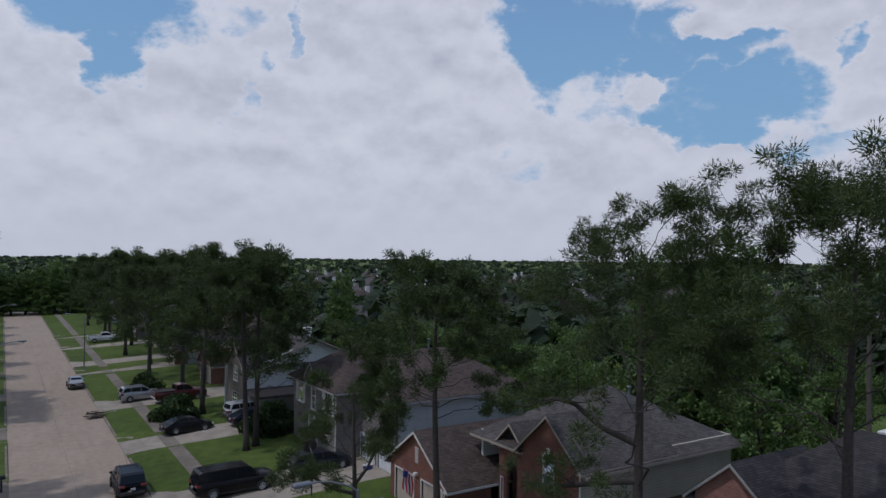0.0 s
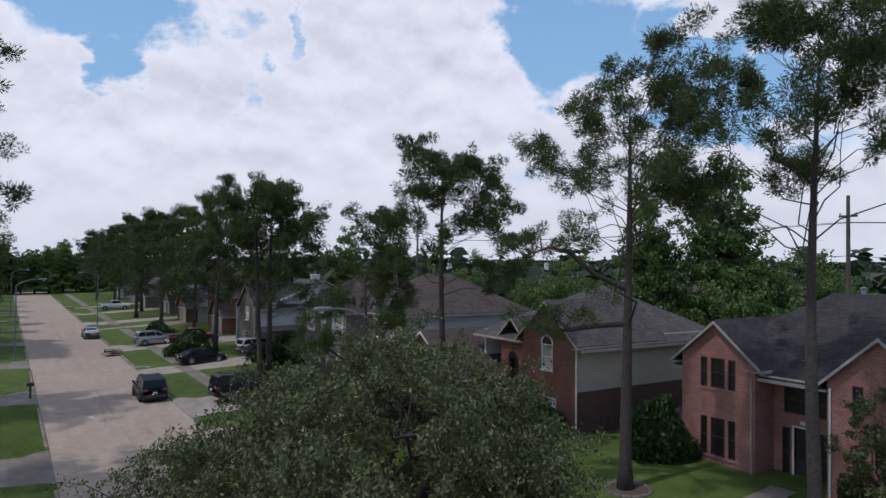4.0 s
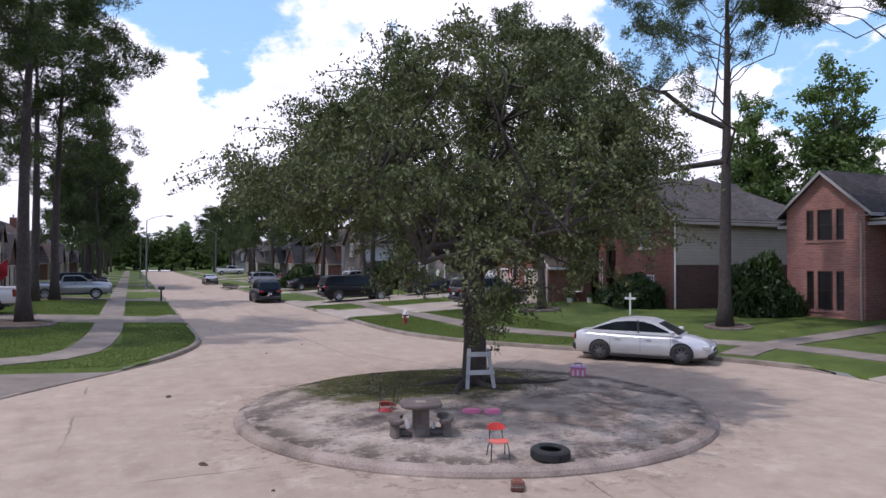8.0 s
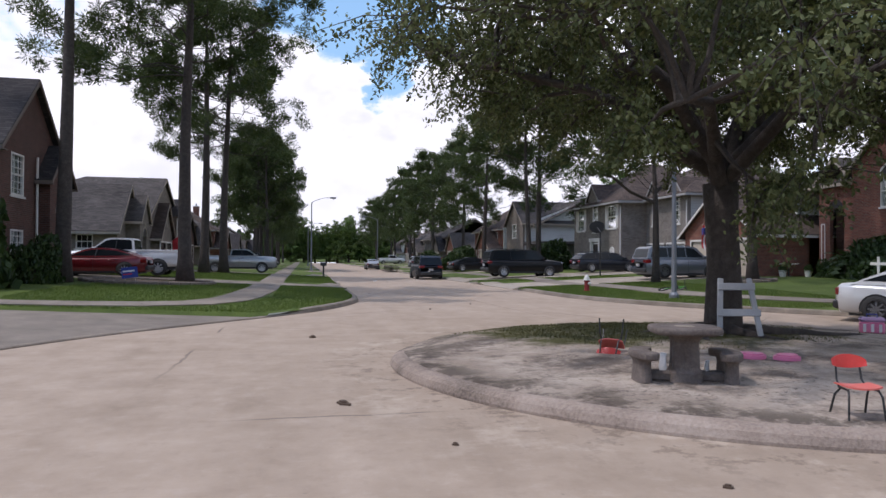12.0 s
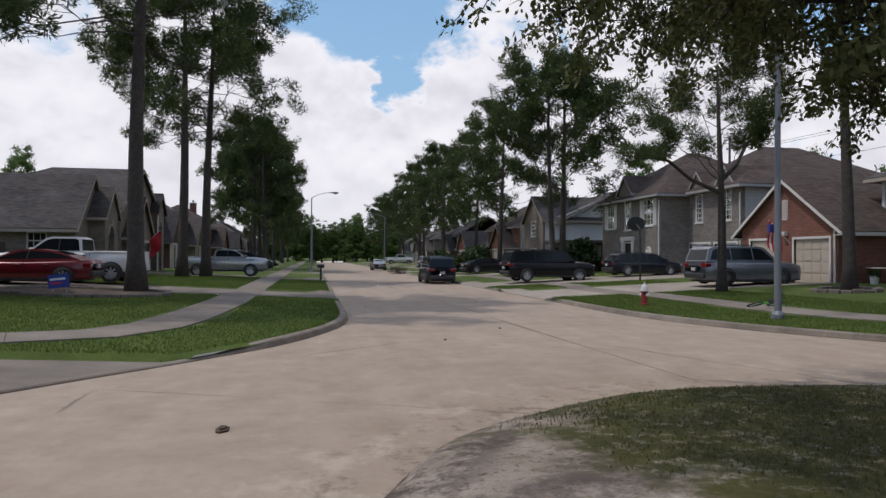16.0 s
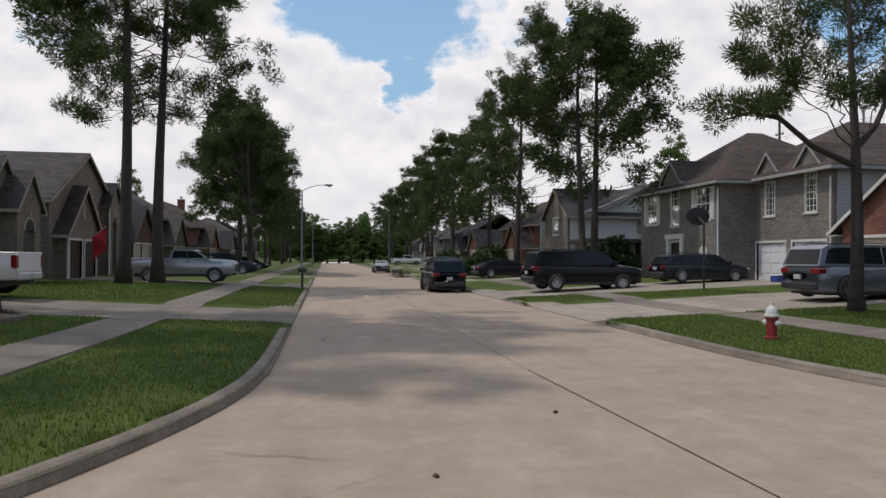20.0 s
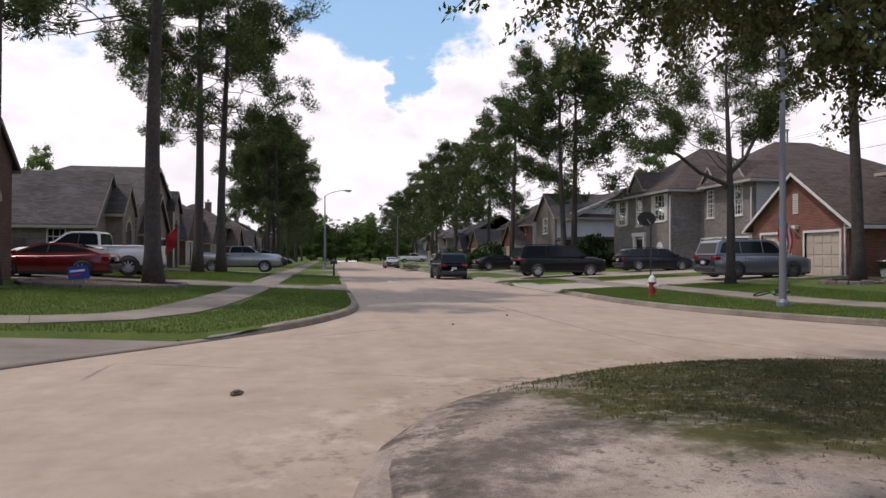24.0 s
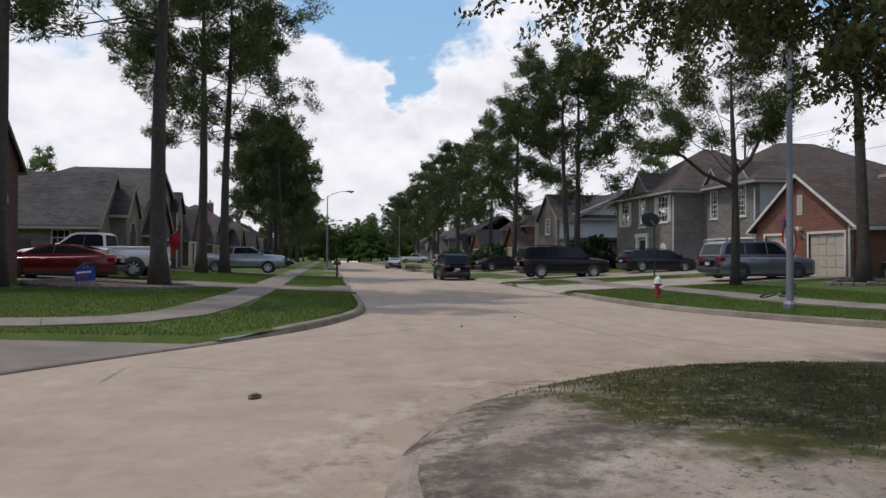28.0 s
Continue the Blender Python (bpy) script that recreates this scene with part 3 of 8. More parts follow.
    def mesh(self, name, material, smooth=False):
        me = bpy.data.meshes.new(name)
        me.from_pydata(self.v, [], self.f)
        for mat in material if isinstance(material, (list, tuple)) else [material]:
            me.materials.append(mat)
        if smooth:
            me.polygons.foreach_set("use_smooth", [True] * len(me.polygons))
        me.update()
        return me


def part(name, geo, material, parent=None, label="", smooth=False, at=None):
    ob = new(name, geo.mesh(name, material, smooth) if isinstance(geo, Geo) else geo)
    if parent is not None:
        ob.parent = parent
    if at is not None:
        ob.matrix_basis = at
    return tagged(ob, label)


def thing(name, label, category, at=None, group="", kind=""):
    ob = new(name)
    ob.empty_display_size = 0.2
    if at is not None:
        ob.matrix_basis = at
    return tagged(ob, label, category, group, kind)


def soup(name, verts, counts, material, smooth=False):
    """A mesh of many loose faces: verts (n, 3), all faces with `counts` corners."""
    me = bpy.data.meshes.new(name)
    n = len(verts)
    me.vertices.add(n)
    me.vertices.foreach_set("co", np.asarray(verts, dtype=np.float32).ravel())
    me.loops.add(n)
    me.loops.foreach_set("vertex_index", np.arange(n, dtype=np.int32))
    k = n // counts
    me.polygons.add(k)
    me.polygons.foreach_set("loop_start", np.arange(k, dtype=np.int32) * counts)
    me.materials.append(material)
    me.update(calc_edges=True)
    return me


# ---- plan of the street, the turning circle and the gardens ----
LEFT, RIGHT = 3.4, 11.95                     # kerbs of the street
RING = (7.75, 15.5, 12.3)                    # the turning circle: centre and outer kerb
ISLAND = (7.95, 15.6, 5.3)


def spline(points, step):
    """Catmull-Rom through points, resampled."""
    p = [Vector((*q, 0)) for q in points]
    p = [p[0] * 2 - p[1]] + p + [p[-1] * 2 - p[-2]]
    out = []
    for a, b, c, d in zip(p, p[1:], p[2:], p[3:]):
        n = max(1, int((c - b).length / step))
        for i in range(n):
            t = i / n
            out.append(0.5 * ((2 * b) + (c - a) * t + (2 * a - 5 * b + 4 * c - d) * t * t + (3 * b - a - 3 * c + d) * t ** 3))
    out.append(p[-2])
    return [(q.x, q.y) for q in out]


kerb_left = [(LEFT, 235), (LEFT, 120), (LEFT, 60), (LEFT, 40)] + spline([(LEFT, 36), (3.38, 33), (3.2, 30.8), (2.65, 28.7), (1.7, 26.5), (0.25, 24.4), (-1.3, 22.4), (-2.8, 20.2), (-3.95, 17.8), (-4.5, 15.5)], 0.5)
kerb_right = [(RIGHT, 235), (RIGHT, 120), (RIGHT, 60), (RIGHT, 42)] + spline([(RIGHT, 38), (11.9, 35), (11.95, 33), (12.25, 30.6), (13.05, 28.0), (14.2, 25.8), (15.8, 23.5), (17.6, 21.2), (19.1, 18.8), (20.0, 16.4), (20.05, 15.5)], 0.5)
kerb_back = [(RING[0] + RING[2] * math.cos(a), RING[1] + RING[2] * math.sin(a)) for a in [math.pi + 0.02 + i * (math.pi - 0.04) / 60 for i in range(61)]]
road_outline = kerb_left + kerb_back + kerb_right[::-1]
OUT = np.array(road_outline + [road_outline[0]])


SEG_A, SEG_B = OUT[:-1], OUT[1:]
SEG_D = SEG_B - SEG_A
SEG_L = (SEG_D ** 2).sum(1) + 1e-12


def road_distance(px, py):
    """Signed distance to the road's edge, positive outside, for arrays of points; also the nearest point on the edge."""
    px, py = np.asarray(px, float), np.asarray(py, float)
    shape = px.shape
    X, Y = px.ravel(), py.ravel()
    dist, nx, ny, inside = np.empty(len(X)), np.empty(len(X)), np.empty(len(X)), np.empty(len(X), bool)
    for i in range(0, len(X), 4000):
        x, y = X[i:i + 4000, None], Y[i:i + 4000, None]
        t = np.clip(((x - SEG_A[:, 0]) * SEG_D[:, 0] + (y - SEG_A[:, 1]) * SEG_D[:, 1]) / SEG_L, 0, 1)
        qx, qy = SEG_A[:, 0] + t * SEG_D[:, 0], SEG_A[:, 1] + t * SEG_D[:, 1]
        d = (x - qx) ** 2 + (y - qy) ** 2
        k = d.argmin(1)
        r = np.arange(len(k))
        dist[i:i + 4000], nx[i:i + 4000], ny[i:i + 4000] = np.sqrt(d[r, k]), qx[r, k], qy[r, k]
        up = (SEG_A[:, 1] > y) != (SEG_B[:, 1] > y)
        cut = up & (x < SEG_D[:, 0] * (y - SEG_A[:, 1]) / (SEG_D[:, 1] + 1e-12) + SEG_A[:, 0])
        inside[i:i + 4000] = cut.sum(1) % 2 == 1
    return np.where(inside, -dist, dist).reshape(shape), nx.reshape(shape), ny.reshape(shape)


# driveways: x0, x1, y0, y1, widened towards the kerb
DRIVES = [(-16.0, LEFT, 40.2, 45.4), (-12.0, LEFT, 60.6, 65.6), (-12, LEFT, 79.0, 84.0), (-12, LEFT, 98, 103), (-12, LEFT, 116, 121), (-12, LEFT, 136, 141), (-12, LEFT, 156, 161),
          (RIGHT, 25.9, 40.2, 46.4), (RIGHT, 27.9, 50.8, 57.0), (RIGHT, 27.0, 69.4, 74.6), (RIGHT, 27.0, 87.4, 93.4), (RIGHT, 27.0, 113.5, 118.5), (RIGHT, 27.0, 123, 128), (RIGHT, 27, 144, 149), (RIGHT, 27, 164, 169),
          (-16.0, -0.2, 16.4, 24.4), (18.0, 31.0, 8.0, 14.4)]


def ground_height(px, py):
    d, _, _ = road_distance(px, py)
    px, py = np.asarray(px, float), np.asarray(py, float)
    z = 0.13 + np.clip(d, 0, 14) * 0.040
    z = z + 0.03 * np.sin(px * 0.31 + 1.0) * np.sin(py * 0.23) * np.clip(d / 6, 0, 1)
    for x0, x1, y0, y1 in DRIVES:
        into = np.minimum(np.minimum(px - x0 + 0.6, x1 + 0.6 - px), np.minimum(py - y0, y1 - py))
        apron = np.clip(d, 0, 14) * 0.052
        z = np.where(into > -0.2, np.minimum(z, apron), z)
    return z


def gz(x, y):
    return float(ground_height(np.array([x]), np.array([y]))[0])


def axis_steps(fine0, fine1, step, grow, end0, end1):
    a = list(np.arange(fine0, fine1 + 1e-6, step))
    s, lo = step, [fine0]
    while lo[-1] > end0:
        s *= grow
        lo.append(max(end0, lo[-1] - s))
    s, hi = step, [a[-1]]
    while hi[-1] < end1:
        s *= grow
        hi.append(min(end1, hi[-1] + s))
    return np.array(lo[:0:-1] + a + hi[1:])


def build_ground():
    xs = axis_steps(-9, 30, 0.4, 1.16, -4200, 4200)
    ys = axis_steps(1, 62, 0.4, 1.06, -4200, 4600)
    X, Y = np.meshgrid(xs, ys)
    d, nx, ny = road_distance(X, Y)
    snap = np.abs(d) < 0.28
    near = snap & (np.hypot(X - 8, Y - 30) < 260)
    X, Y = np.where(near, nx, X), np.where(near, ny, Y)
    Z = ground_height(X, Y)
    Z = np.where(near, np.minimum(Z, 0.10), Z)
    far = np.clip((np.hypot(X - 8, Y - 40) - 300) / 900, 0, 1)
    Z = Z + far * 1.5 * np.sin(X * 0.004) * np.cos(Y * 0.003)
    drop = (d < -0.28)
    h, w = X.shape
    idx = np.arange(h * w).reshape(h, w)
    ok = ~(drop[:-1, :-1] | drop[1:, :-1] | drop[:-1, 1:] | drop[1:, 1:])
    q = np.stack([idx[:-1, :-1], idx[:-1, 1:], idx[1:, 1:], idx[1:, :-1]], -1)[ok]
    me = bpy.data.meshes.new("ground")
    me.from_pydata(np.stack([X.ravel(), Y.ravel(), Z.ravel()], -1).tolist(), [], q.tolist())
    me.materials.append(LAWN)
    me.polygons.foreach_set("use_smooth", [True] * len(me.polygons))
    me.update()
    return tagged(new("ground", me), "mown green lawns rising gently from the street", "ground", kind="structure")


ground = build_ground()

# the carriageway: a dark bed with concrete panels on it, parted by joints
road = tagged(new("road", Geo().slab(road_outline, -0.30, -0.014).mesh("road", SEAM)), "worn tan concrete street opening into a turning circle", "road", kind="structure")
panel_y = [32.4]
while panel_y[-1] < 234:
    panel_y.append(panel_y[-1] + (6.1 if panel_y[-1] < 100 else 12.2))
for a, b in zip(panel_y, panel_y[1:]):
    for x0, x1 in ((LEFT, 7.6), (7.6, RIGHT)):
        part("concrete_panel", Geo().soft(x0 + 0.009, a + 0.009, -0.2, x1 - 0.009, b - 0.009, 0.0, 0.006), ROAD, road)


def ring_panels():
    """The turning circle in wedges between the island and the outer kerb, and the mouth of the street."""
    cx, cy, _ = RING
    middle = math.atan2(32.4 - cy, 7.6 - cx)
    edges = [middle, radians(262), radians(330), middle + 2 * math.pi]

    def rim(a):
        lo, hi = 6.0, 22.0
        for _ in range(40):
            mid = (lo + hi) / 2
            dd = road_distance(np.array([cx + mid * math.cos(a)]), np.array([cy + mid * math.sin(a)]))[0][0]
            lo, hi = (mid, hi) if dd < 0 else (lo, mid)
        return lo

    def outline(a0, a1):
        ix, iy, ir = ISLAND
        n = max(6, int((a1 - a0) / 0.012))
        angs = [a0 + (a1 - a0) * i / n for i in range(n + 1)]
        inner = [(ix + (ir - 0.1) * math.cos(a), iy + (ir - 0.1) * math.sin(a)) for a in angs]
        outer = []
        for a in angs:
            r = rim(a)
            x, y = cx + r * math.cos(a), cy + r * math.sin(a)
            if y > 32.387:
                x, y = cx + (32.387 - cy) / math.tan(a), 32.387
            outer.append((x, y))
        return inner, outer

    for a0, a1 in zip(edges, edges[1:]):
        inner, outer = outline(a0 + 0.0012, a1 - 0.0012)
        k = len(inner)
        g = Geo()
        p = [(*q, 0.0) for q in inner + outer]
        g.add(p, [(j, k + j, k + j + 1, j + 1) for j in range(k - 1)])
        part("concrete_panel", g, ROAD, road)


ring_panels()


def swept(name, line, profile, material, closed=False, label="", parent=None):
    """A profile (across, up) swept along a flat line; across is to the line's right."""
    g = Geo()
    n, k = len(line), len(profile)
    for i, (x, y) in enumerate(line):
        a = line[(i - 1) % n] if closed or i > 0 else line[i]
        b = line[(i + 1) % n] if closed or i < n - 1 else line[i]
        dx, dy = b[0] - a[0], b[1] - a[1]
        m = math.hypot(dx, dy) or 1.0
        rx, ry = dy / m, -dx / m
        g.v += [(x + rx * u, y + ry * u, w) for u, w in profile]
    last = n if closed else n - 1
    for i in range(last):
        for j in range(k - 1):
            a, b = i * k + j, ((i + 1) % n) * k + j
            g.f.append((a, b, b + 1, a + 1))
    if not closed:
        g.f += [tuple(range(k)), tuple(range(len(g.v) - 1, len(g.v) - k - 1, -1))]
    ob = part(name, g, material, parent, label, smooth=False)
    return ob


KERB_PROFILE = [(-0.03, -0.1), (-0.03, 0.02), (0.0, 0.09), (0.03, 0.125), (0.08, 0.145), (0.16, 0.15), (0.20, 0.135), (0.22, 0.05), (0.22, -0.1)]
kerb = thing("kerb", "weathered rounded concrete kerb along the street and circle", "kerb", kind="structure")


def in_drive(x, y):
    return any(x0 - 1.2 < x < x1 + 1.2 and y0 - 0.7 < y < y1 + 0.7 for x0, x1, y0, y1 in DRIVES)


def kerb_runs(line, flip):
    dense = []
    for (ax, ay), (bx, by) in zip(line, line[1:]):
        n = max(1, int(math.hypot(bx - ax, by - ay) / 0.45))
        dense += [(ax + (bx - ax) * i / n, ay + (by - ay) * i / n) for i in range(n)]
    dense.append(line[-1])
    run = []
    for p in dense + [None]:
        if p is not None and not in_drive(*p):
            run.append(p)
            continue
        if len(run) > 2:
            ob = swept("kerb_run", run if not flip else run[::-1], KERB_PROFILE, KERB, parent=kerb)
            k = len(KERB_PROFILE)
            for v in ob.data.vertices:      # the ends run down to the lip of the drives
                i = v.index // k
                f = min(1.0, 0.22 + 0.45 * min(i, len(run) - 1 - i) / 1.3)
                if v.co.z > 0:
                    v.co.z = v.co.z * f + 0.006 * noise.noise(Vector((v.co.x * 2, v.co.y * 2, 4.0)))
        run = []


lip = [p for p in spline(kerb_left[4:], 0.3) if 15.6 < p[1] < 25.7]
swept("drive_lip", lip, [(-0.04, -0.1), (-0.03, 0.018), (0.0, 0.04), (0.10, 0.045), (0.14, -0.05)], KERB, parent=kerb)
kerb_runs(kerb_left + kerb_back, False)
kerb_runs(kerb_right, True)


# ---- driveways, sidewalks, paths ----
def draped(name, quad_rows, material, lift=0.02, parent=None, label=""):
    """Rows of (x, y) points, laid on the ground as one sheet with a small edge."""
    g = Geo()
    w = len(quad_rows[0])
    flat = np.array([p for row in quad_rows for p in row])
    z = ground_height(flat[:, 0], flat[:, 1]) + lift
    g.v = [(x, y, float(h)) for (x, y), h in zip(flat, z)]
    for r in range(len(quad_rows) - 1):
        for i in range(w - 1):
            a = r * w + i
            g.f.append((a, a + 1, a + w + 1, a + w))
    base = len(g.v)
    ring = [(0, i) for i in range(w)] + [(r, w - 1) for r in range(1, len(quad_rows))] + [(len(quad_rows) - 1, i) for i in range(w - 2, -1, -1)] + [(r, 0) for r in range(len(quad_rows) - 2, 0, -1)]
    ids = [r * w + i for r, i in ring]
    g.v += [(g.v[i][0], g.v[i][1], g.v[i][2] - 0.12) for i in ids]
    for i in range(len(ids)):
        j = (i + 1) % len(ids)
        g.f.append((ids[j], ids[i], base + i, base + j))
    return part(name, g, material, parent, label)


for k, (x0, x1, y0, y1) in enumerate(DRIVES):
    left_side = x0 < 5
    drive = thing("driveway", "stained concrete driveway sloping down to the street", "driveway", kind="structure")
    n = 8 if k not in (0, 7, 8) else 10
    for i in range(n):
        a0, a1 = x0 + (x1 - x0) * i / n + 0.006, x0 + (x1 - x0) * (i + 1) / n - 0.006
        rows = []
        for a in np.linspace(a0, a1, 4):
            near = (x1 - a) if left_side else (a - x0)
            flare = 0.75 * max(0.0, 1 - near / 2.2) ** 1.5
            rows.append([(a, y) for y in np.linspace(y0 - flare, y1 + flare, 9)])
        if k >= 15:      # these two open on the circle and follow its kerb
            rows = []
            for u in (i / n, (i + 1 / 3) / n, (i + 2 / 3) / n, (i + 1) / n):
                row = []
                for y in np.linspace(y0, y1, 12):
                    rim = float(np.interp(-y, [-q[1] for q in kerb_left[4:]], [q[0] for q in kerb_left[4:]])) if k == 15 else RING[0] + math.sqrt(RING[2] ** 2 - (y - RING[1]) ** 2)
                    row.append((x0 + (rim - x0) * u, y) if k == 15 else (rim + (x1 - rim) * u, y))
                rows.append(row)
        draped("slab", rows, WALKWAY if left_side else DRIVE, 0.022, drive)


def path_slabs(name, label, line, width, step, lift=0.03):
    pav = thing(name, label, "sidewalk", kind="structure")
    acc = 0.0
    dense = spline(line, 0.1)
    marks = [dense[0]]
    for a, b in zip(dense, dense[1:]):
        acc += math.hypot(b[0] - a[0], b[1] - a[1])
        if acc >= step:
            marks.append(b)
            acc = 0.0
    for i in range(len(marks) - 1):
        (ax, ay), (bx, by) = marks[i], marks[i + 1]
        px, py = marks[max(0, i - 1)]
        qx, qy = marks[min(len(marks) - 1, i + 2)]
        n0 = Vector((by - py, px - bx)).normalized()
        n1 = Vector((qy - ay, ax - qx)).normalized()
        h = width / 2
        cut = 0.006 / step
        ax, ay, bx, by = ax + (bx - ax) * cut, ay + (by - ay) * cut, bx - (bx - ax) * cut, by - (by - ay) * cut
        rows = []
        for t in (0, 0.5, 1):
            x, y, nn = ax + (bx - ax) * t, ay + (by - ay) * t, n0.lerp(n1, t)
            rows.append([(x + nn.x * u, y + nn.y * u) for u in (-h, -h / 3, h / 3, h)])
        draped("slab", rows, WALKWAY, lift, pav)
    return pav


SIDE = "grey concrete sidewalk slabs between two strips of grass"
path_slabs("sidewalk", SIDE, [(-0.35, 118), (-0.35, 60), (-0.35, 42), (-0.32, 36), (-0.5, 31.4), (-0.8, 28.6), (-1.4, 27.1), (-2.6, 26.2), (-5.0, 25.7), (-9.0, 25.5)], 1.25, 1.5)
path_slabs("sidewalk", SIDE, [(-0.35, 228), (-0.35, 118.02)], 1.3, 3.0)
path_slabs("sidewalk", SIDE, [(15.9, 118), (15.9, 60), (15.9, 40), (15.85, 33), (16.1, 29.5), (17.6, 26.2), (19.9, 23.4), (21.8, 21.1), (22.9, 18.4), (23.1, 14.6)], 1.25, 1.5)
path_slabs("sidewalk", SIDE, [(15.9, 228), (15.9, 118.02)], 1.25, 3.0)
path_slabs("garden_path", "pale concrete path from the kerb to a front porch", [(19.8, 18.9), (22.4, 19.85), (26.7, 20.15), (29.4, 20.3), (31.7, 20.5)], 1.15, 1.2, 0.036)

# ---- the island ----
ix, iy, ir = ISLAND
island = thing("island", "round island of trodden sand with a rounded concrete kerb", "traffic island", kind="structure")


def buried(x, y):
    """How far soil and grass have crept over the island's kerb on its far side, 0 to 1."""
    a = math.degrees(math.atan2(y - iy, x - ix))
    u = max(0.0, 1 - abs(a - 118) / 62)
    return min(1.0, u * 3.0) * (0.85 + 0.3 * noise.noise(Vector((x * 1.3, y * 1.3, 1.0))))


def island_height(x, y):
    r = math.hypot(x - ix, y - iy)
    edge = max(0.0, min(1.0, (r / ir - 0.86) / 0.14))
    return 0.13 - 0.09 * edge * buried(x, y) + 0.16 * max(0.0, 1 - (r / ir) ** 2) + 0.02 * noise.noise(Vector((x * 0.9, y * 0.9, 3.0))) + 0.008 * noise.noise(Vector((x * 4, y * 4, 7.0)))


def build_island():
    g = Geo()
    rings, n = 34, 110
    g.v.append((ix, iy, island_height(ix, iy)))
    for r in range(1, rings + 1):
        for k in range(n):
            a = 2 * math.pi * k / n
            b = buried(ix + ir * math.cos(a), iy + ir * math.sin(a))
            rr = (ir - 0.12 + (0.20 + 0.10 * noise.noise(Vector((3 * math.cos(a), 3 * math.sin(a), 5.0)))) * b) * r / rings
            x, y = ix + rr * math.cos(a), iy + rr * math.sin(a)
            g.v.append((x, y, island_height(x, y) if r < rings else 0.10 - 0.10 * min(1.0, b)))
    g.f += [(0, 1 + k, 1 + (k + 1) % n) for k in range(n)]
    for r in range(rings - 1):
        for k in range(n):
            j = (k + 1) % n
            a = 1 + r * n
            g.f.append((a + k, a + n + k, a + n + j, a + j))
    part("island_soil", g, SAND, island, "pale sand with patches of dark soil and grass", smooth=True)


build_island()
rim_stone = swept("island_kerb", [(ix + ir * math.cos(a), iy + ir * math.sin(a)) for a in [i * 2 * math.pi / 120 for i in range(120)]], [(0.06, -0.1), (0.06, 0.03), (0.03, 0.10), (-0.02, 0.14), (-0.10, 0.16), (-0.18, 0.15), (-0.24, 0.11), (-0.24, -0.05)], KERB_PALE, closed=True, parent=island)

for v in rim_stone.data.vertices:
    v.co.z -= 0.12 * buried(v.co.x, v.co.y) + 0.010 * noise.noise(Vector((v.co.x * 1.7, v.co.y * 1.7, 2.0)))

# ---- houses ----
def side_map(side, plane):
    """Maps (along, up, out) to the world for a wall that looks to -x, +x, -y or +y and stands at `plane`."""
    return {"-x": lambda u, z, o: (plane - o, u, z), "+x": lambda u, z, o: (plane + o, u, z), "-y": lambda u, z, o: (u, plane - o, z), "+y": lambda u, z, o: (u, plane + o, z)}[side]


def block(g, f, u0, u1, z0, z1, o0, o1):
    """A box in wall terms."""
    p = [f(u, z, o) for o in (o0, o1) for u, z in ((u0, z0), (u1, z0), (u1, z1), (u0, z1))]
    return g.add(p, [(3, 2, 1, 0), (4, 5, 6, 7), (0, 1, 5, 4), (1, 2, 6, 5), (2, 3, 7, 6), (3, 0, 4, 7)])


def wall(house, side, plane, u0, u1, z0, z1, material, holes=(), peak=None, thick=0.2, name="wall"):
    """A wall with openings (u0, u1, z0, z1) right through it; peak: (u, z) of a gable above z1."""
    f = side_map(side, plane)
    us = sorted({u0, u1, *[h for q in holes for h in q[:2]]})
    zs = sorted({z0, z1, *[h for q in holes for h in q[2:4]]})
    us, zs = [u for u in us if u0 <= u <= u1], [z for z in zs if z0 <= z <= z1]
    g = Geo()
    solid = {}
    for i in range(len(us) - 1):
        for j in range(len(zs) - 1):
            mu, mz = (us[i] + us[i + 1]) / 2, (zs[j] + zs[j + 1]) / 2
            solid[i, j] = not any(a < mu < b and c < mz < d for a, b, c, d in [q[:4] for q in holes])
    for (i, j), s in solid.items():
        if not s:
            continue
        a, b, c, d = us[i], us[i + 1], zs[j], zs[j + 1]
        for o in (0.0, -thick):
            g.add([f(a, c, o), f(b, c, o), f(b, d, o), f(a, d, o)], [(0, 1, 2, 3)])
        for di, dj, e in ((-1, 0, ((a, c), (a, d))), (1, 0, ((b, c), (b, d))), (0, -1, ((a, c), (b, c))), (0, 1, ((a, d), (b, d)))):
            if not solid.get((i + di, j + dj), False):
                (p, q), (r, s2) = e
                g.add([f(p, q, 0), f(r, s2, 0), f(r, s2, -thick), f(p, q, -thick)], [(0, 1, 2, 3)])
    if peak:
        p = [f(u0, z1, 0), f(u1, z1, 0), f(peak[0], peak[1], 0), f(u0, z1, -thick), f(u1, z1, -thick), f(peak[0], peak[1], -thick)]
        g.add(p, [(0, 1, 2), (3, 5, 4), (0, 3, 4, 1), (1, 4, 5, 2), (2, 5, 3, 0)])
    return part(name, g, material, house)


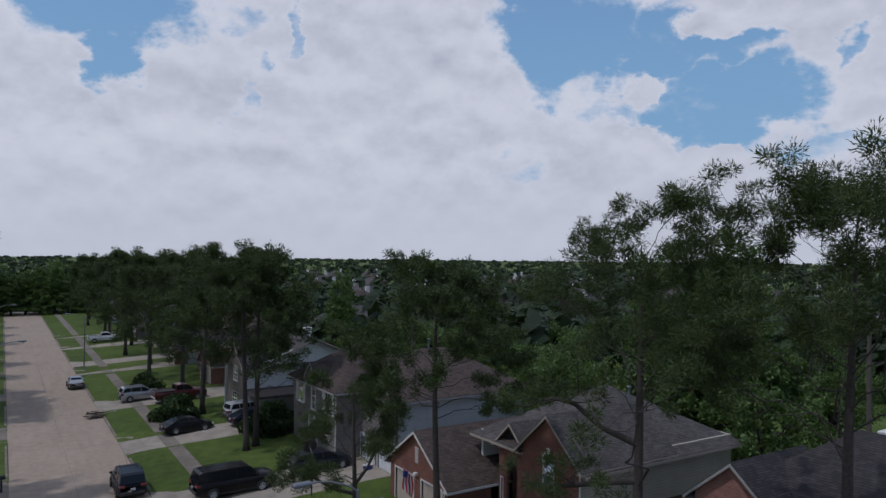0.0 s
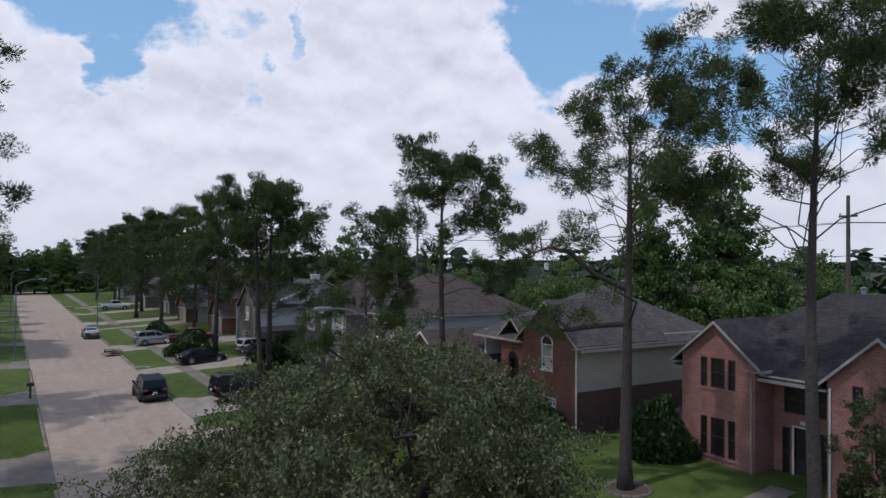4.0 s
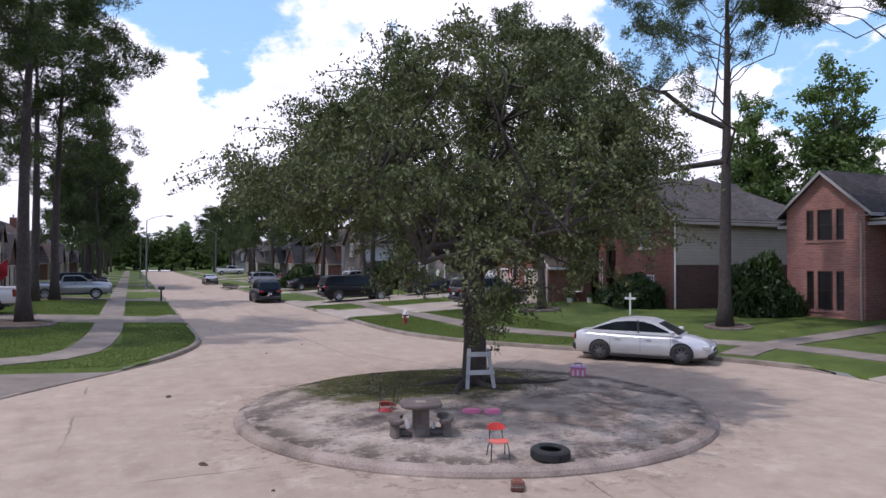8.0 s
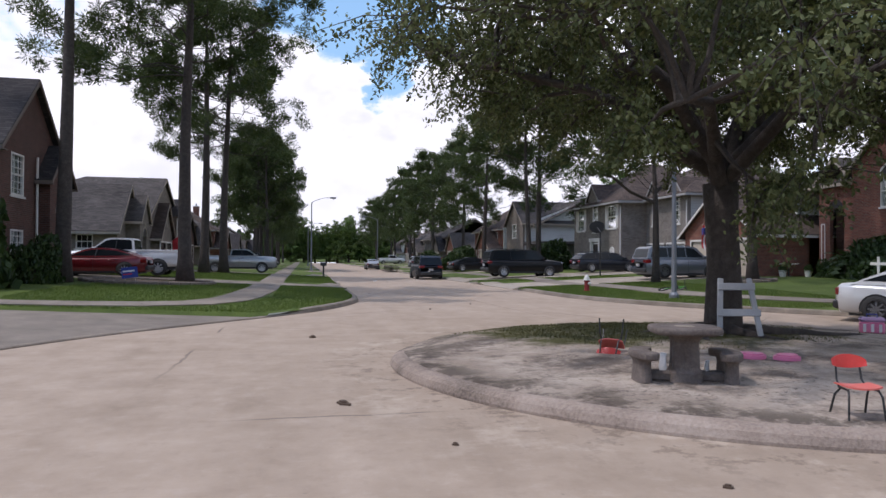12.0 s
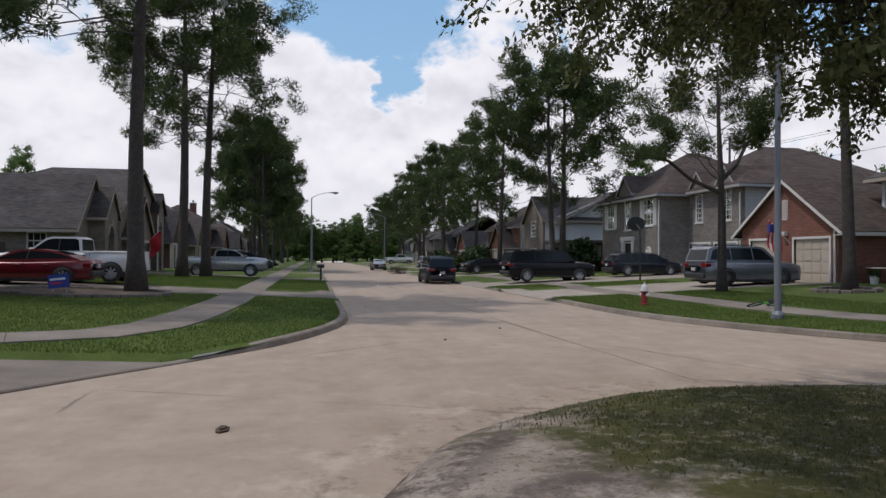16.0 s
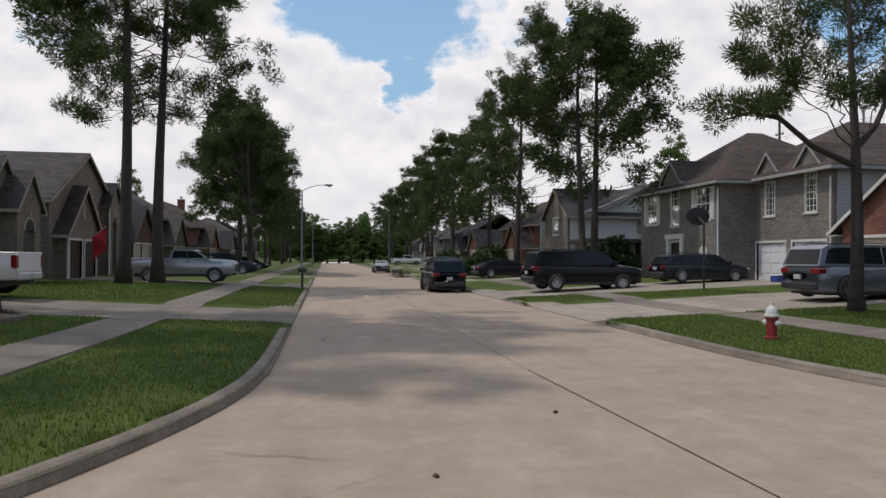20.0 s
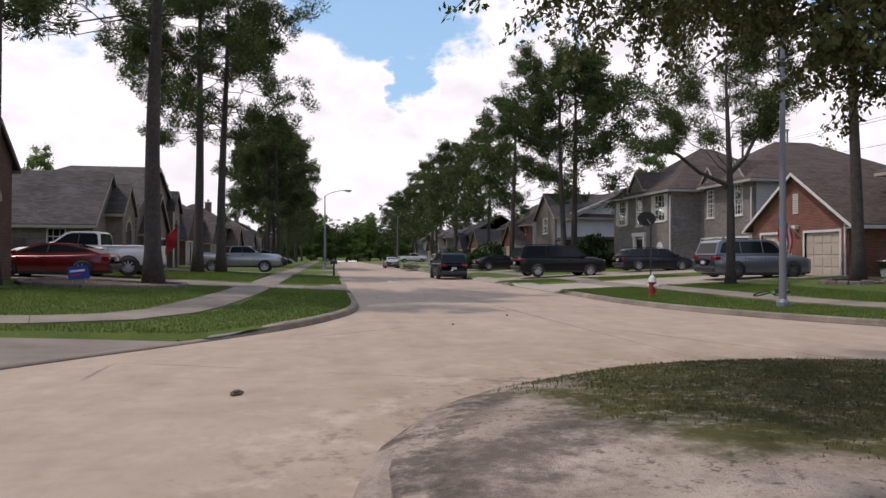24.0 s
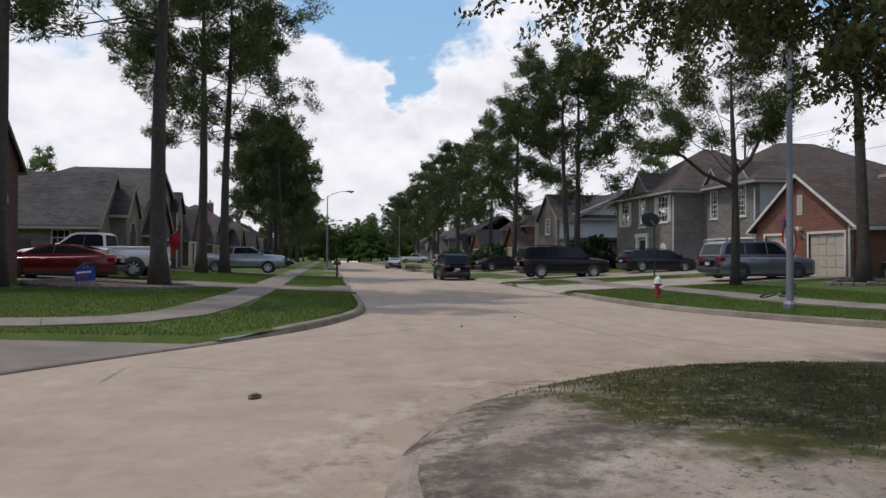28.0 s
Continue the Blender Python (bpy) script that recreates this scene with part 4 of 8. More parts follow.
def window(house, side, plane, u0, u1, z0, z1, cols=2, rows=2, trim=None, blind=False, screen=False, sill=True, shutters=None):
    f = side_map(side, plane)
    trim = trim or TRIM
    win = part("window", block(Geo(), f, u0, u1, z0, z0 + 0.03, -0.14, -0.02), trim, house)
    g = Geo()
    w = 0.06
    block(g, f, u0, u0 + w, z0, z1, -0.12, 0.015)
    block(g, f, u1 - w, u1, z0, z1, -0.12, 0.015)
    block(g, f, u0 + w, u1 - w, z1 - w, z1, -0.12, 0.015)
    block(g, f, u0 + w, u1 - w, z0, z0 + w, -0.12, 0.015)
    block(g, f, u0 + w, u1 - w, (z0 + z1) / 2 - 0.03, (z0 + z1) / 2 + 0.03, -0.10, 0.0)
    for i in range(1, cols):
        c = u0 + (u1 - u0) * i / cols
        block(g, f, c - 0.014, c + 0.014, z0 + w, z1 - w, -0.075, -0.035)
    for j in range(1, 2 * rows):
        if j != rows:
            c = z0 + (z1 - z0) * j / (2 * rows)
            block(g, f, u0 + w, u1 - w, c - 0.014, c + 0.014, -0.075, -0.035)
    part("window_frame", g, trim, win)
    mid = (z0 + z1) / 2
    for a, b in ((z0 + w, mid - 0.03), (mid + 0.03, z1 - w)):
        pane = part("pane", block(Geo(), f, u0 + w, u1 - w, a, b, -0.062, -0.05), SCREEN_OR_UNLIT if screen else PANE, win)
        pane.visible_shadow = False
    # without a blind, a near-black sheet stands in for the room's shade
    part("blind" if blind else "dark_room_sheet", block(Geo(), f, u0, u1, z0, z1, -0.30, -0.22), BLIND if blind else SCREEN_OR_UNLIT, win)
    if sill:
        part("sill", block(Geo(), f, u0 - 0.08, u1 + 0.08, z0 - 0.09, z0 - 0.005, -0.05, 0.06), trim, win)
    if shutters is not None:
        for a, b in ((u0 - 0.42, u0 - 0.06), (u1 + 0.06, u1 + 0.42)):
            sh = Geo()
            block(sh, f, a, b, z0, z1, 0.003, 0.035)
            for s in range(9):
                c = z0 + (z1 - z0) * (s + 0.5) / 9
                block(sh, f, a + 0.04, b - 0.04, c - 0.05, c + 0.03, 0.035, 0.048)
            part("shutter", sh, shutters, win)
    return win


def arch_top(house, side, plane, u0, u1, z, material=None):
    """A half-round glazed head with a trim band over a window or a door."""
    f = side_map(side, plane)
    c, r = (u0 + u1) / 2, (u1 - u0) / 2
    g, gl = Geo(), Geo()
    n = 14
    for i in range(n + 1):
        t = math.pi * i / n
        g.v += [f(c + rr * math.cos(t), z + rr * math.sin(t), o) for rr, o in ((r - 0.05, -0.02), (r + 0.06, -0.02), (r + 0.06, 0.035), (r - 0.05, 0.035))]
    for i in range(n):
        for k in range(4):
            g.f.append((i * 4 + k, i * 4 + (k + 1) % 4, i * 4 + 4 + (k + 1) % 4, i * 4 + 4 + k))
    g.f += [(0, 1, 2, 3), (n * 4 + 3, n * 4 + 2, n * 4 + 1, n * 4)]
    gl.add([f(c, z, 0.012)] + [f(c + r * math.cos(math.pi * i / n), z + r * math.sin(math.pi * i / n), 0.012) for i in range(n + 1)], [(0, i + 1, i + 2) for i in range(n)])
    gl.add([f(c, z, 0.004)] + [f(c + r * math.cos(math.pi * i / n), z + r * math.sin(math.pi * i / n), 0.004) for i in range(n + 1)], [(0, i + 2, i + 1) for i in range(n)])
    head = part("arched_head", g, material or TRIM, house)
    part("keystone", block(Geo(), f, c - 0.10, c + 0.10, z + r + 0.06, z + r + 0.26, -0.02, 0.07), material or TRIM, head)
    part("pane", gl, SCREEN_OR_UNLIT, head)


def panel_door(house, side, plane, u0, u1, z0, z1, material, rows=4, cols=4, name="garage_door", bars=True):
    f = side_map(side, plane)
    door = part(name, block(Geo(), f, u0, u1, z0, z1, -0.16, -0.10), material, house)
    cw, rh = (u1 - u0) / cols, (z1 - z0) / rows
    for i in range(cols):
        for j in range(rows):
            part("panel", block(Geo(), f, u0 + i * cw + 0.07, u0 + (i + 1) * cw - 0.07, z0 + j * rh + 0.07, z0 + (j + 1) * rh - 0.07, -0.10, -0.075), material, door)
    fr = Geo()
    block(fr, f, u0 - 0.12, u0, z0, z1 + 0.12, -0.1, 0.03)
    block(fr, f, u1, u1 + 0.12, z0, z1 + 0.12, -0.1, 0.03)
    block(fr, f, u0, u1, z1, z1 + 0.12, -0.1, 0.03)
    part("door_frame", fr, TRIM, door)
    return door


def front_door(house, side, plane, u0, u1, z0, z1, material=None, lights=True):
    f = side_map(side, plane)
    d = part("door", block(Geo(), f, u0, u1, z0, z1, -0.14, -0.09), material or DARKWOOD, house)
    fr = Geo()
    for a, b, c, e in ((u0 - 0.09, u0, z0, z1), (u1, u1 + 0.09, z0, z1), (u0 - 0.09, u1 + 0.09, z1, z1 + 0.09)):
        block(fr, f, a, b, c, e, -0.12, 0.03)
    part("door_frame", fr, TRIM, d)
    g = Geo()
    block(g, f, u0 + 0.15, u1 - 0.15, z0 + 1.0, z1 - 0.2, -0.09, -0.083)
    part("pane", g, SCREEN_OR_UNLIT, d)
    part("handle", Geo().tube([f(u0 + 0.1, z0 + 0.98, -0.05), f(u0 + 0.1, z0 + 1.12, -0.05)], 0.02, 6), RIM, d)
    return d


def roof_slope(house, material, *corners):
    g = Geo()
    slope(g, *corners)
    return part("roof_slope", g, material, house)


def slope(g, a, b, c, d, thick=0.13):
    """A roof slab with top corners a, b, c, d (d may equal c), thickened downwards."""
    pts = [Vector(a), Vector(b), Vector(c), Vector(d)]
    if (pts[3] - pts[2]).length < 1e-4:
        pts = pts[:3]
    n = len(pts)
    g.add(pts + [p - Vector((0, 0, thick)) for p in pts], [tuple(range(n)), tuple(range(2 * n - 1, n - 1, -1))] + [(i, (i + 1) % n, n + (i + 1) % n, n + i) for i in range(n)])


def roof(house, x0, x1, y0, y1, eave, top, axis, ends, material, over=0.45, fascia=None):
    """Ridge along axis; ends: 'gable' or 'hip' for the low and the high end. Eave height is that of the walls' top."""
    swap = axis == "y"
    fascia = fascia or (TRIM_BROWN if material == SHINGLE_DARK else TRIM_TAN)
    if swap:
        x0, x1, y0, y1 = y0, y1, x0, x1
    half = (y1 - y0) / 2
    rise = (top - eave) / half
    e = eave - over * rise + 0.13
    o0 = over if ends[0] == "hip" else over * 0.55
    o1 = over if ends[1] == "hip" else over * 0.55
    X0, X1, Y0, Y1, yc = x0 - o0, x1 + o1, y0 - over, y1 + over, (y0 + y1) / 2
    r0 = X0 if ends[0] == "gable" else X0 + half + over
    r1 = X1 if ends[1] == "gable" else X1 - half - over
    if r0 > r1:
        r0 = r1 = (r0 + r1) / 2
    t = top + 0.13
    m = (lambda p: (p[1], p[0], p[2])) if swap else (lambda p: p)
    rf = roof_slope(house, material, m((X0, Y0, e)), m((X1, Y0, e)), m((r1, yc, t)), m((r0, yc, t)))
    roof_slope(house, material, m((X1, Y1, e)), m((X0, Y1, e)), m((r0, yc, t)), m((r1, yc, t)))
    if ends[0] == "hip":
        roof_slope(house, material, m((X0, Y1, e)), m((X0, Y0, e)), m((r0, yc, t)), m((r0, yc, t)))
    if ends[1] == "hip":
        roof_slope(house, material, m((X1, Y0, e)), m((X1, Y1, e)), m((r1, yc, t)), m((r1, yc, t)))

    def board(p, q, h=0.16, w=0.03):
        p, q = Vector(p), Vector(q)
        d = (q - p).normalized()
        s = d.cross(Vector((0, 0, 1))).normalized() * w
        tr = Geo()
        tr.add([p - s, p + s, q + s, q - s, p - s - Vector((0, 0, h)), p + s - Vector((0, 0, h)), q + s - Vector((0, 0, h)), q - s - Vector((0, 0, h))],
               [(0, 1, 2, 3), (7, 6, 5, 4), (0, 4, 5, 1), (1, 5, 6, 2), (2, 6, 7, 3), (3, 7, 4, 0)])
        part("fascia", tr, fascia or TRIM, rf)

    k = -0.05
    board(m((X0, Y0, e + k)), m((X1, Y0, e + k)))
    board(m((X0, Y1, e + k)), m((X1, Y1, e + k)))
    for end, xx in ((ends[0], X0), (ends[1], X1)):
        if end == "hip":
            board(m((xx, Y0, e + k)), m((xx, Y1, e + k)))
        else:
            board(m((xx, Y0, e + k)), m((xx, yc, t + k)))
            board(m((xx, yc, t + k)), m((xx, Y1, e + k)))
    # soffit closes the eaves from below
    zz = e - 0.16
    for a, b, c, d in ((X0, Y0, X1, y0), (X0, y1, X1, Y1)):
        q = [m((a, b, zz)), m((c, b, zz)), m((c, d, zz)), m((a, d, zz))]
        q2 = [(x, y, z - 0.03) for x, y, z in q]
        part("soffit", Geo().add(q + q2, [(0, 1, 2, 3), (7, 6, 5, 4), (0, 4, 5, 1), (1, 5, 6, 2), (2, 6, 7, 3), (3, 7, 4, 0)]), fascia or TRIM, rf)
    return rf


def chimney(house, x, y, z0, z1, material, w=0.9, d=0.7):
    c = part("chimney", Geo().box(x - w / 2, y - d / 2, z0, x + w / 2, y + d / 2, z1), material, house)
    part("chimney_cap", Geo().soft(x - w / 2 - 0.07, y - d / 2 - 0.07, z1, x + w / 2 + 0.07, y + d / 2 + 0.07, z1 + 0.14, 0.02), TRIM, c)
    part("flue", Geo().lathe([(0.12, z1 + 0.14), (0.12, z1 + 0.4), (0.17, z1 + 0.42), (0.17, z1 + 0.5), (0.02, z1 + 0.55)], 10, Matrix.Translation((x, y, 0))), GALV, c)


def downspout(house, points, material=None):
    part("downspout", Geo().tube(points, 0.05, 6), material or TRIM, house)


def vent_pipe(house, x, y, z0, z1):
    part("vent_pipe", Geo().lathe([(0.06, z0), (0.06, z1), (0.14, z1 + 0.02), (0.14, z1 + 0.1), (0.03, z1 + 0.14)], 8, Matrix.Translation((x, y, 0))), GALV, house)




def salmon_house():
    """The two-storey salmon brick house with dark solar screens and a recessed porch."""
    h = thing("house", "two-storey salmon brick house with dark screens and grey roof", "house")
    z0, e = 0.2, 6.0
    # left wing with paired triple windows under a gable
    wins = [(23.35, 23.75, 4.45, 5.95), (23.95, 24.75, 4.45, 5.95), (24.95, 25.35, 4.45, 5.95), (23.35, 23.75, 1.05, 2.95), (23.95, 24.75, 1.05, 2.95), (24.95, 25.35, 1.05, 2.95)]
    wall(h, "-x", 31.5, 22.3, 26.5, z0, e, BRICK_SALMON, wins, (24.4, 7.75))
    for a, b, c, d in wins:
        window(h, "-x", 31.5, a, b, c, d, 1, 1, DARKWOOD, screen=True, sill=False)
    f = side_map("-x", 31.5)
    for zz in (1.05, 4.45):
        part("brick_sill", block(Geo(), f, 23.25, 25.45, zz - 0.12, zz, 0.002, 0.05), BRICK_SALMON, h)
    for zz in (2.95, 5.95):
        part("brick_lintel", block(Geo(), f, 23.25, 25.45, zz, zz + 0.22, 0.002, 0.015), BRICK_SALMON, h)
    wall(h, "-y", 22.3, 31.7, 33.2, z0, e, BRICK_SALMON)
    wall(h, "+y", 26.5, 31.7, 42.0, z0, e, BRICK_SALMON)
    roof(h, 31.5, 37.0, 22.3, 26.5, e, 7.75, "x", ("gable", "gable"), SHINGLE_DARK, 0.5, TRIM_GREY)
    # porch recess with a tall arched window over the door
    holes = [(20.2, 21.25, 0.5, 2.95), (21.45, 21.85, 0.55, 2.9), (19.6, 20.0, 0.55, 2.9), (19.7, 21.75, 3.6, 4.9)]
    wall(h, "-x", 33.0, 18.7, 22.3, z0, 5.3, BRICK_SALMON, holes)
    front_door(h, "-x", 33.0, 20.2, 21.25, 0.5, 2.95, BLACKMETAL)
    for a, b, c, d in holes[1:]:
        window(h, "-x", 33.0, a, b, c, d, 1, 1, DARKWOOD, screen=True, sill=False)
    arch_top(h, "-x", 33.0, 19.7, 21.75, 4.9, TRIM_TAN)
    part("porch_step", Geo().soft(31.6, 18.75, 0.1, 33.0, 22.25, 0.46, 0.02), BRICK_SALMON, h)
    part("porch_beam", Geo().soft(31.75, 18.7, 5.15, 33.1, 22.3, 5.42, 0.02), TRIM_TAN, h)
    # right wing
    rw = [(15.4, 16.2, 1.05, 2.95), (17.2, 17.65, 1.05, 2.95), (15.4, 16.2, 4.4, 5.65), (17.2, 17.65, 4.25, 5.65)]
    wall(h, "-x", 31.2, 14.3, 18.7, z0, 5.75, BRICK_SALMON, rw, (16.5, 7.7))
    for a, b, c, d in rw:
        window(h, "-x", 31.2, a, b, c, d, 1, 1, DARKWOOD, screen=True, sill=False)
    wall(h, "+y", 18.7, 31.4, 33.2, z0, 5.7, BRICK_SALMON)
    wall(h, "-y", 14.3, 31.4, 42.0, z0, 5.75, BRICK_SALMON)
    roof(h, 31.2, 37.0, 14.3, 18.7, 5.75, 7.7, "x", ("gable", "gable"), SHINGLE_DARK, 0.5, TRIM_GREY)
    wall(h, "+x", 42.0, 14.3, 26.5, z0, 6.0, BRICK_SALMON)
    roof(h, 32.3, 42.2, 14.2, 26.6, 5.6, 9.1, "y", ("hip", "hip"), SHINGLE_DARK, 0.6, TRIM_GREY)
    downspout(h, [(31.14, 18.55, 5.4), (31.14, 18.55, 0.35)])
    downspout(h, [(31.1, 22.45, 5.6), (31.42, 22.45, 5.3), (31.42, 22.45, 0.3)], TRIM_TAN)
    part("plaque", Geo().box(32.96, 20.45, 3.14, 32.985, 20.95, 3.3), TRIM, h, "small plaque over the door")
    chimney(h, 38.6, 20.9, 7.0, 9.0, BRICK_SALMON)
    return h


def brick_house():
    """The red brick house with a projecting garage, an arched entry and a side wall of tan siding over dark brick."""
    h = thing("house", "two-storey red brick house with tan siding and projecting garage", "house")
    z0, e = 0.35, 6.2
    # main front with the arched upper window under a gable
    wins = [(33.8, 34.8, 4.2, 5.75), (33.5, 34.5, 1.6, 2.6)]
    wall(h, "-x", 28.9, 31.9, 36.6, z0, e, BRICK_RED, wins, (34.25, 8.3))
    window(h, "-x", 28.9, *wins[0], 1, 1, TRIM, blind=True)
    arch_top(h, "-x", 28.9, 33.8, 34.8, 5.75)
    window(h, "-x", 28.9, *wins[1], 3, 2, TRIM, blind=False)
    roof(h, 28.9, 36.0, 31.9, 36.6, e, 8.3, "x", ("gable", "gable"), SHINGLE, 0.5)
    # side wall: dark brick below, tan siding above
    wall(h, "-y", 31.9, 29.1, 41.8, z0, 3.2, BRICK_DARK)
    wall(h, "-y", 31.88, 29.1, 41.8, 3.2, 6.2, SIDING_TAN, name="siding")
    wall(h, "+x", 42.0, 31.9, 41.0, z0, e, SIDING_TAN)
    downspout(h, [(28.8, 31.82, 5.9), (28.95, 31.82, 5.7), (28.95, 31.82, 0.55), (28.75, 31.7, 0.45)])
    # tall arched entry
    holes = [(37.6, 38.6, 0.6, 4.4)]
    wall(h, "-x", 29.3, 36.6, 39.4, z0, 5.9, BRICK_RED, holes)
    part("entry_recess", Geo().box(30.3, 36.7, 0.4, 30.4, 39.3, 5.6), BRICK_DARK, h)
    front_door(h, "-x", 30.3, 37.65, 38.55, 0.6, 2.75)
    arch_top(h, "-x", 29.3, 37.6, 38.6, 4.4, BRICK_RED)
    window(h, "-x", 29.3, 38.95, 39.25, 1.5, 3.6, 1, 2, TRIM, sill=False)
    roof(h, 29.3, 36.0, 36.8, 39.6, 5.7, 7.0, "x", ("gable", "gable"), SHINGLE, 0.35)
    # main roof
    roof(h, 29.6, 42.0, 31.9, 41.6, 5.9, 9.0, "y", ("hip", "hip"), SHINGLE, 0.6)
    # garage wing
    g0, ge = 0.45, 3.3
    doors = [(40.75, 43.15, 0.5, 2.75), (44.25, 46.65, 0.5, 2.75), (43.45, 43.95, 3.6, 4.5)]
    wall(h, "-x", 25.9, 40.2, 47.4, g0, ge, BRICK_RED, doors[:2], (43.8, 5.75))
    for a, b, c, d in doors[:2]:
        panel_door(h, "-x", 25.9, a, b, c, d, DOORPAINT)
    f = side_map("-x", 25.9)
    vent = part("gable_vent", block(Geo(), f, 43.6, 44.0, 3.75, 4.75, 0.003, 0.04), TRIM, h)
    slats = Geo()
    for i in range(8):
        block(slats, f, 43.64, 43.96, 3.82 + i * 0.115, 3.88 + i * 0.115, 0.04, 0.055)
    part("louvre", slats, TRIM_TAN, vent)
    wall(h, "-y", 40.2, 26.1, 29.3, g0, ge, BRICK_RED)
    wall(h, "+y", 47.4, 26.1, 38.0, g0, ge, BRICK_RED)
    roof(h, 25.9, 38.0, 40.2, 47.4, ge, 5.75, "x", ("gable", "hip"), SHINGLE_BROWN, 0.55, TRIM)
    wall(h, "+y", 41.6, 29.5, 41.8, 3.0, 6.0, SIDING_WHITE)
    downspout(h, [(25.8, 40.3, 3.1), (25.8, 40.3, 0.5)])
    lamp = part("wall_lamp", Geo().soft(25.62, 43.55, 2.95, 25.88, 43.85, 3.15, 0.02), TRIM, h)
    vent_pipe(h, 35.0, 34.0, 7.5, 9.4)
    return h


def grey_house():
    """The large grey-brown brick house with two garage doors and small gables."""
    h = thing("house", "two-storey grey brick house with brown hip roofs", "house")
    z0, e = 0.45, 6.55
    # left part
    wins = [(57.5, 59.1, 4.1, 6.0), (61.0, 62.1, 3.9, 6.2), (63.9, 65.3, 4.1, 6.0)]
    dr = [(60.9, 62.0, 0.6, 2.9)]
    wall(h, "-x", 25.8, 56.5, 66.2, z0, e, BRICK_GREY, wins + dr)
    for i, q in enumerate(wins):
        window(h, "-x", 25.8, *q, 3, 2, TRIM, blind=i != 0, shutters=TRIM if i != 1 else None)
    front_door(h, "-x", 25.8, *dr[0])
    f = side_map("-x", 25.8)
    p = Geo()
    block(p, f, 60.45, 60.75, 0.6, 3.1, 0.003, 0.12)
    block(p, f, 62.15, 62.45, 0.6, 3.1, 0.003, 0.12)
    block(p, f, 60.35, 62.55, 3.1, 3.4, 0.003, 0.16)
    part("door_surround", p, TRIM, h)
    part("round_window", Geo().lathe([(0.42, 0.0), (0.42, 0.06), (0.33, 0.06), (0.33, 0.03), (0.01, 0.03)], 20, pose(25.8, 58.2, 2.2, 0, -90, 0)), TRIM, h)
    wall(h, "-y", 56.5, 26.0, 28.3, z0, e, BRICK_GREY)
    wall(h, "+y", 66.2, 26.0, 40.0, z0, e, SIDING_GREY)
    roof(h, 25.8, 36.5, 56.5, 66.2, e - 0.1, 9.75, "x", ("hip", "hip"), SHINGLE_BROWN, 0.5, TRIM_GREY)
    # small gable over the middle window
    wall(h, "-x", 25.62, 60.5, 62.7, 6.35, 6.8, BRICK_GREY, (), (61.6, 7.9), 0.12)
    roof(h, 25.62, 29.0, 60.5, 62.7, 6.8, 7.9, "x", ("gable", "gable"), SHINGLE_BROWN, 0.3, TRIM_GREY)
    downspout(h, [(25.72, 56.6, 5.8), (25.72, 56.6, 0.6)])
    # garage part
    doors = [(50.9, 53.3, 0.5, 2.75), (53.9, 56.3, 0.5, 2.75)]
    up = [(51.5, 52.4, 4.2, 6.2), (54.7, 55.6, 4.2, 6.1)]
    wall(h, "-x", 27.9, 50.4, 56.5, z0, e, BRICK_GREY, doors + up)
    for q in doors:
        panel_door(h, "-x", 27.9, *q, DOORWHITE)
    for q in up:
        window(h, "-x", 27.9, *q, 3, 3, TRIM, blind=True)
        c = (q[0] + q[1]) / 2
        wall(h, "-x", 27.8, c - 0.85, c + 0.85, 6.4, 6.6, BRICK_GREY, (), (c, 7.55), 0.1)
        roof(h, 27.8, 30.5, c - 0.85, c + 0.85, 6.6, 7.55, "x", ("gable", "gable"), SHINGLE_BROWN, 0.25, TRIM_GREY)
    wall(h, "-y", 50.4, 28.1, 40.0, z0, 3.0, BRICK_GREY)
    wall(h, "-y", 50.38, 28.1, 40.0, 3.0, e, SIDING_GREY, name="siding")
    wall(h, "+x", 40.2, 50.4, 66.2, z0, e, SIDING_GREY)
    roof(h, 27.9, 40.2, 50.4, 60.0, e - 0.05, 9.35, "x", ("hip", "hip"), SHINGLE_BROWN, 0.5, TRIM_GREY)
    downspout(h, [(27.82, 50.5, 5.8), (27.82, 50.5, 0.6)])
    vent_pipe(h, 33.5, 55.0, 8.4, 10.2)
    return h


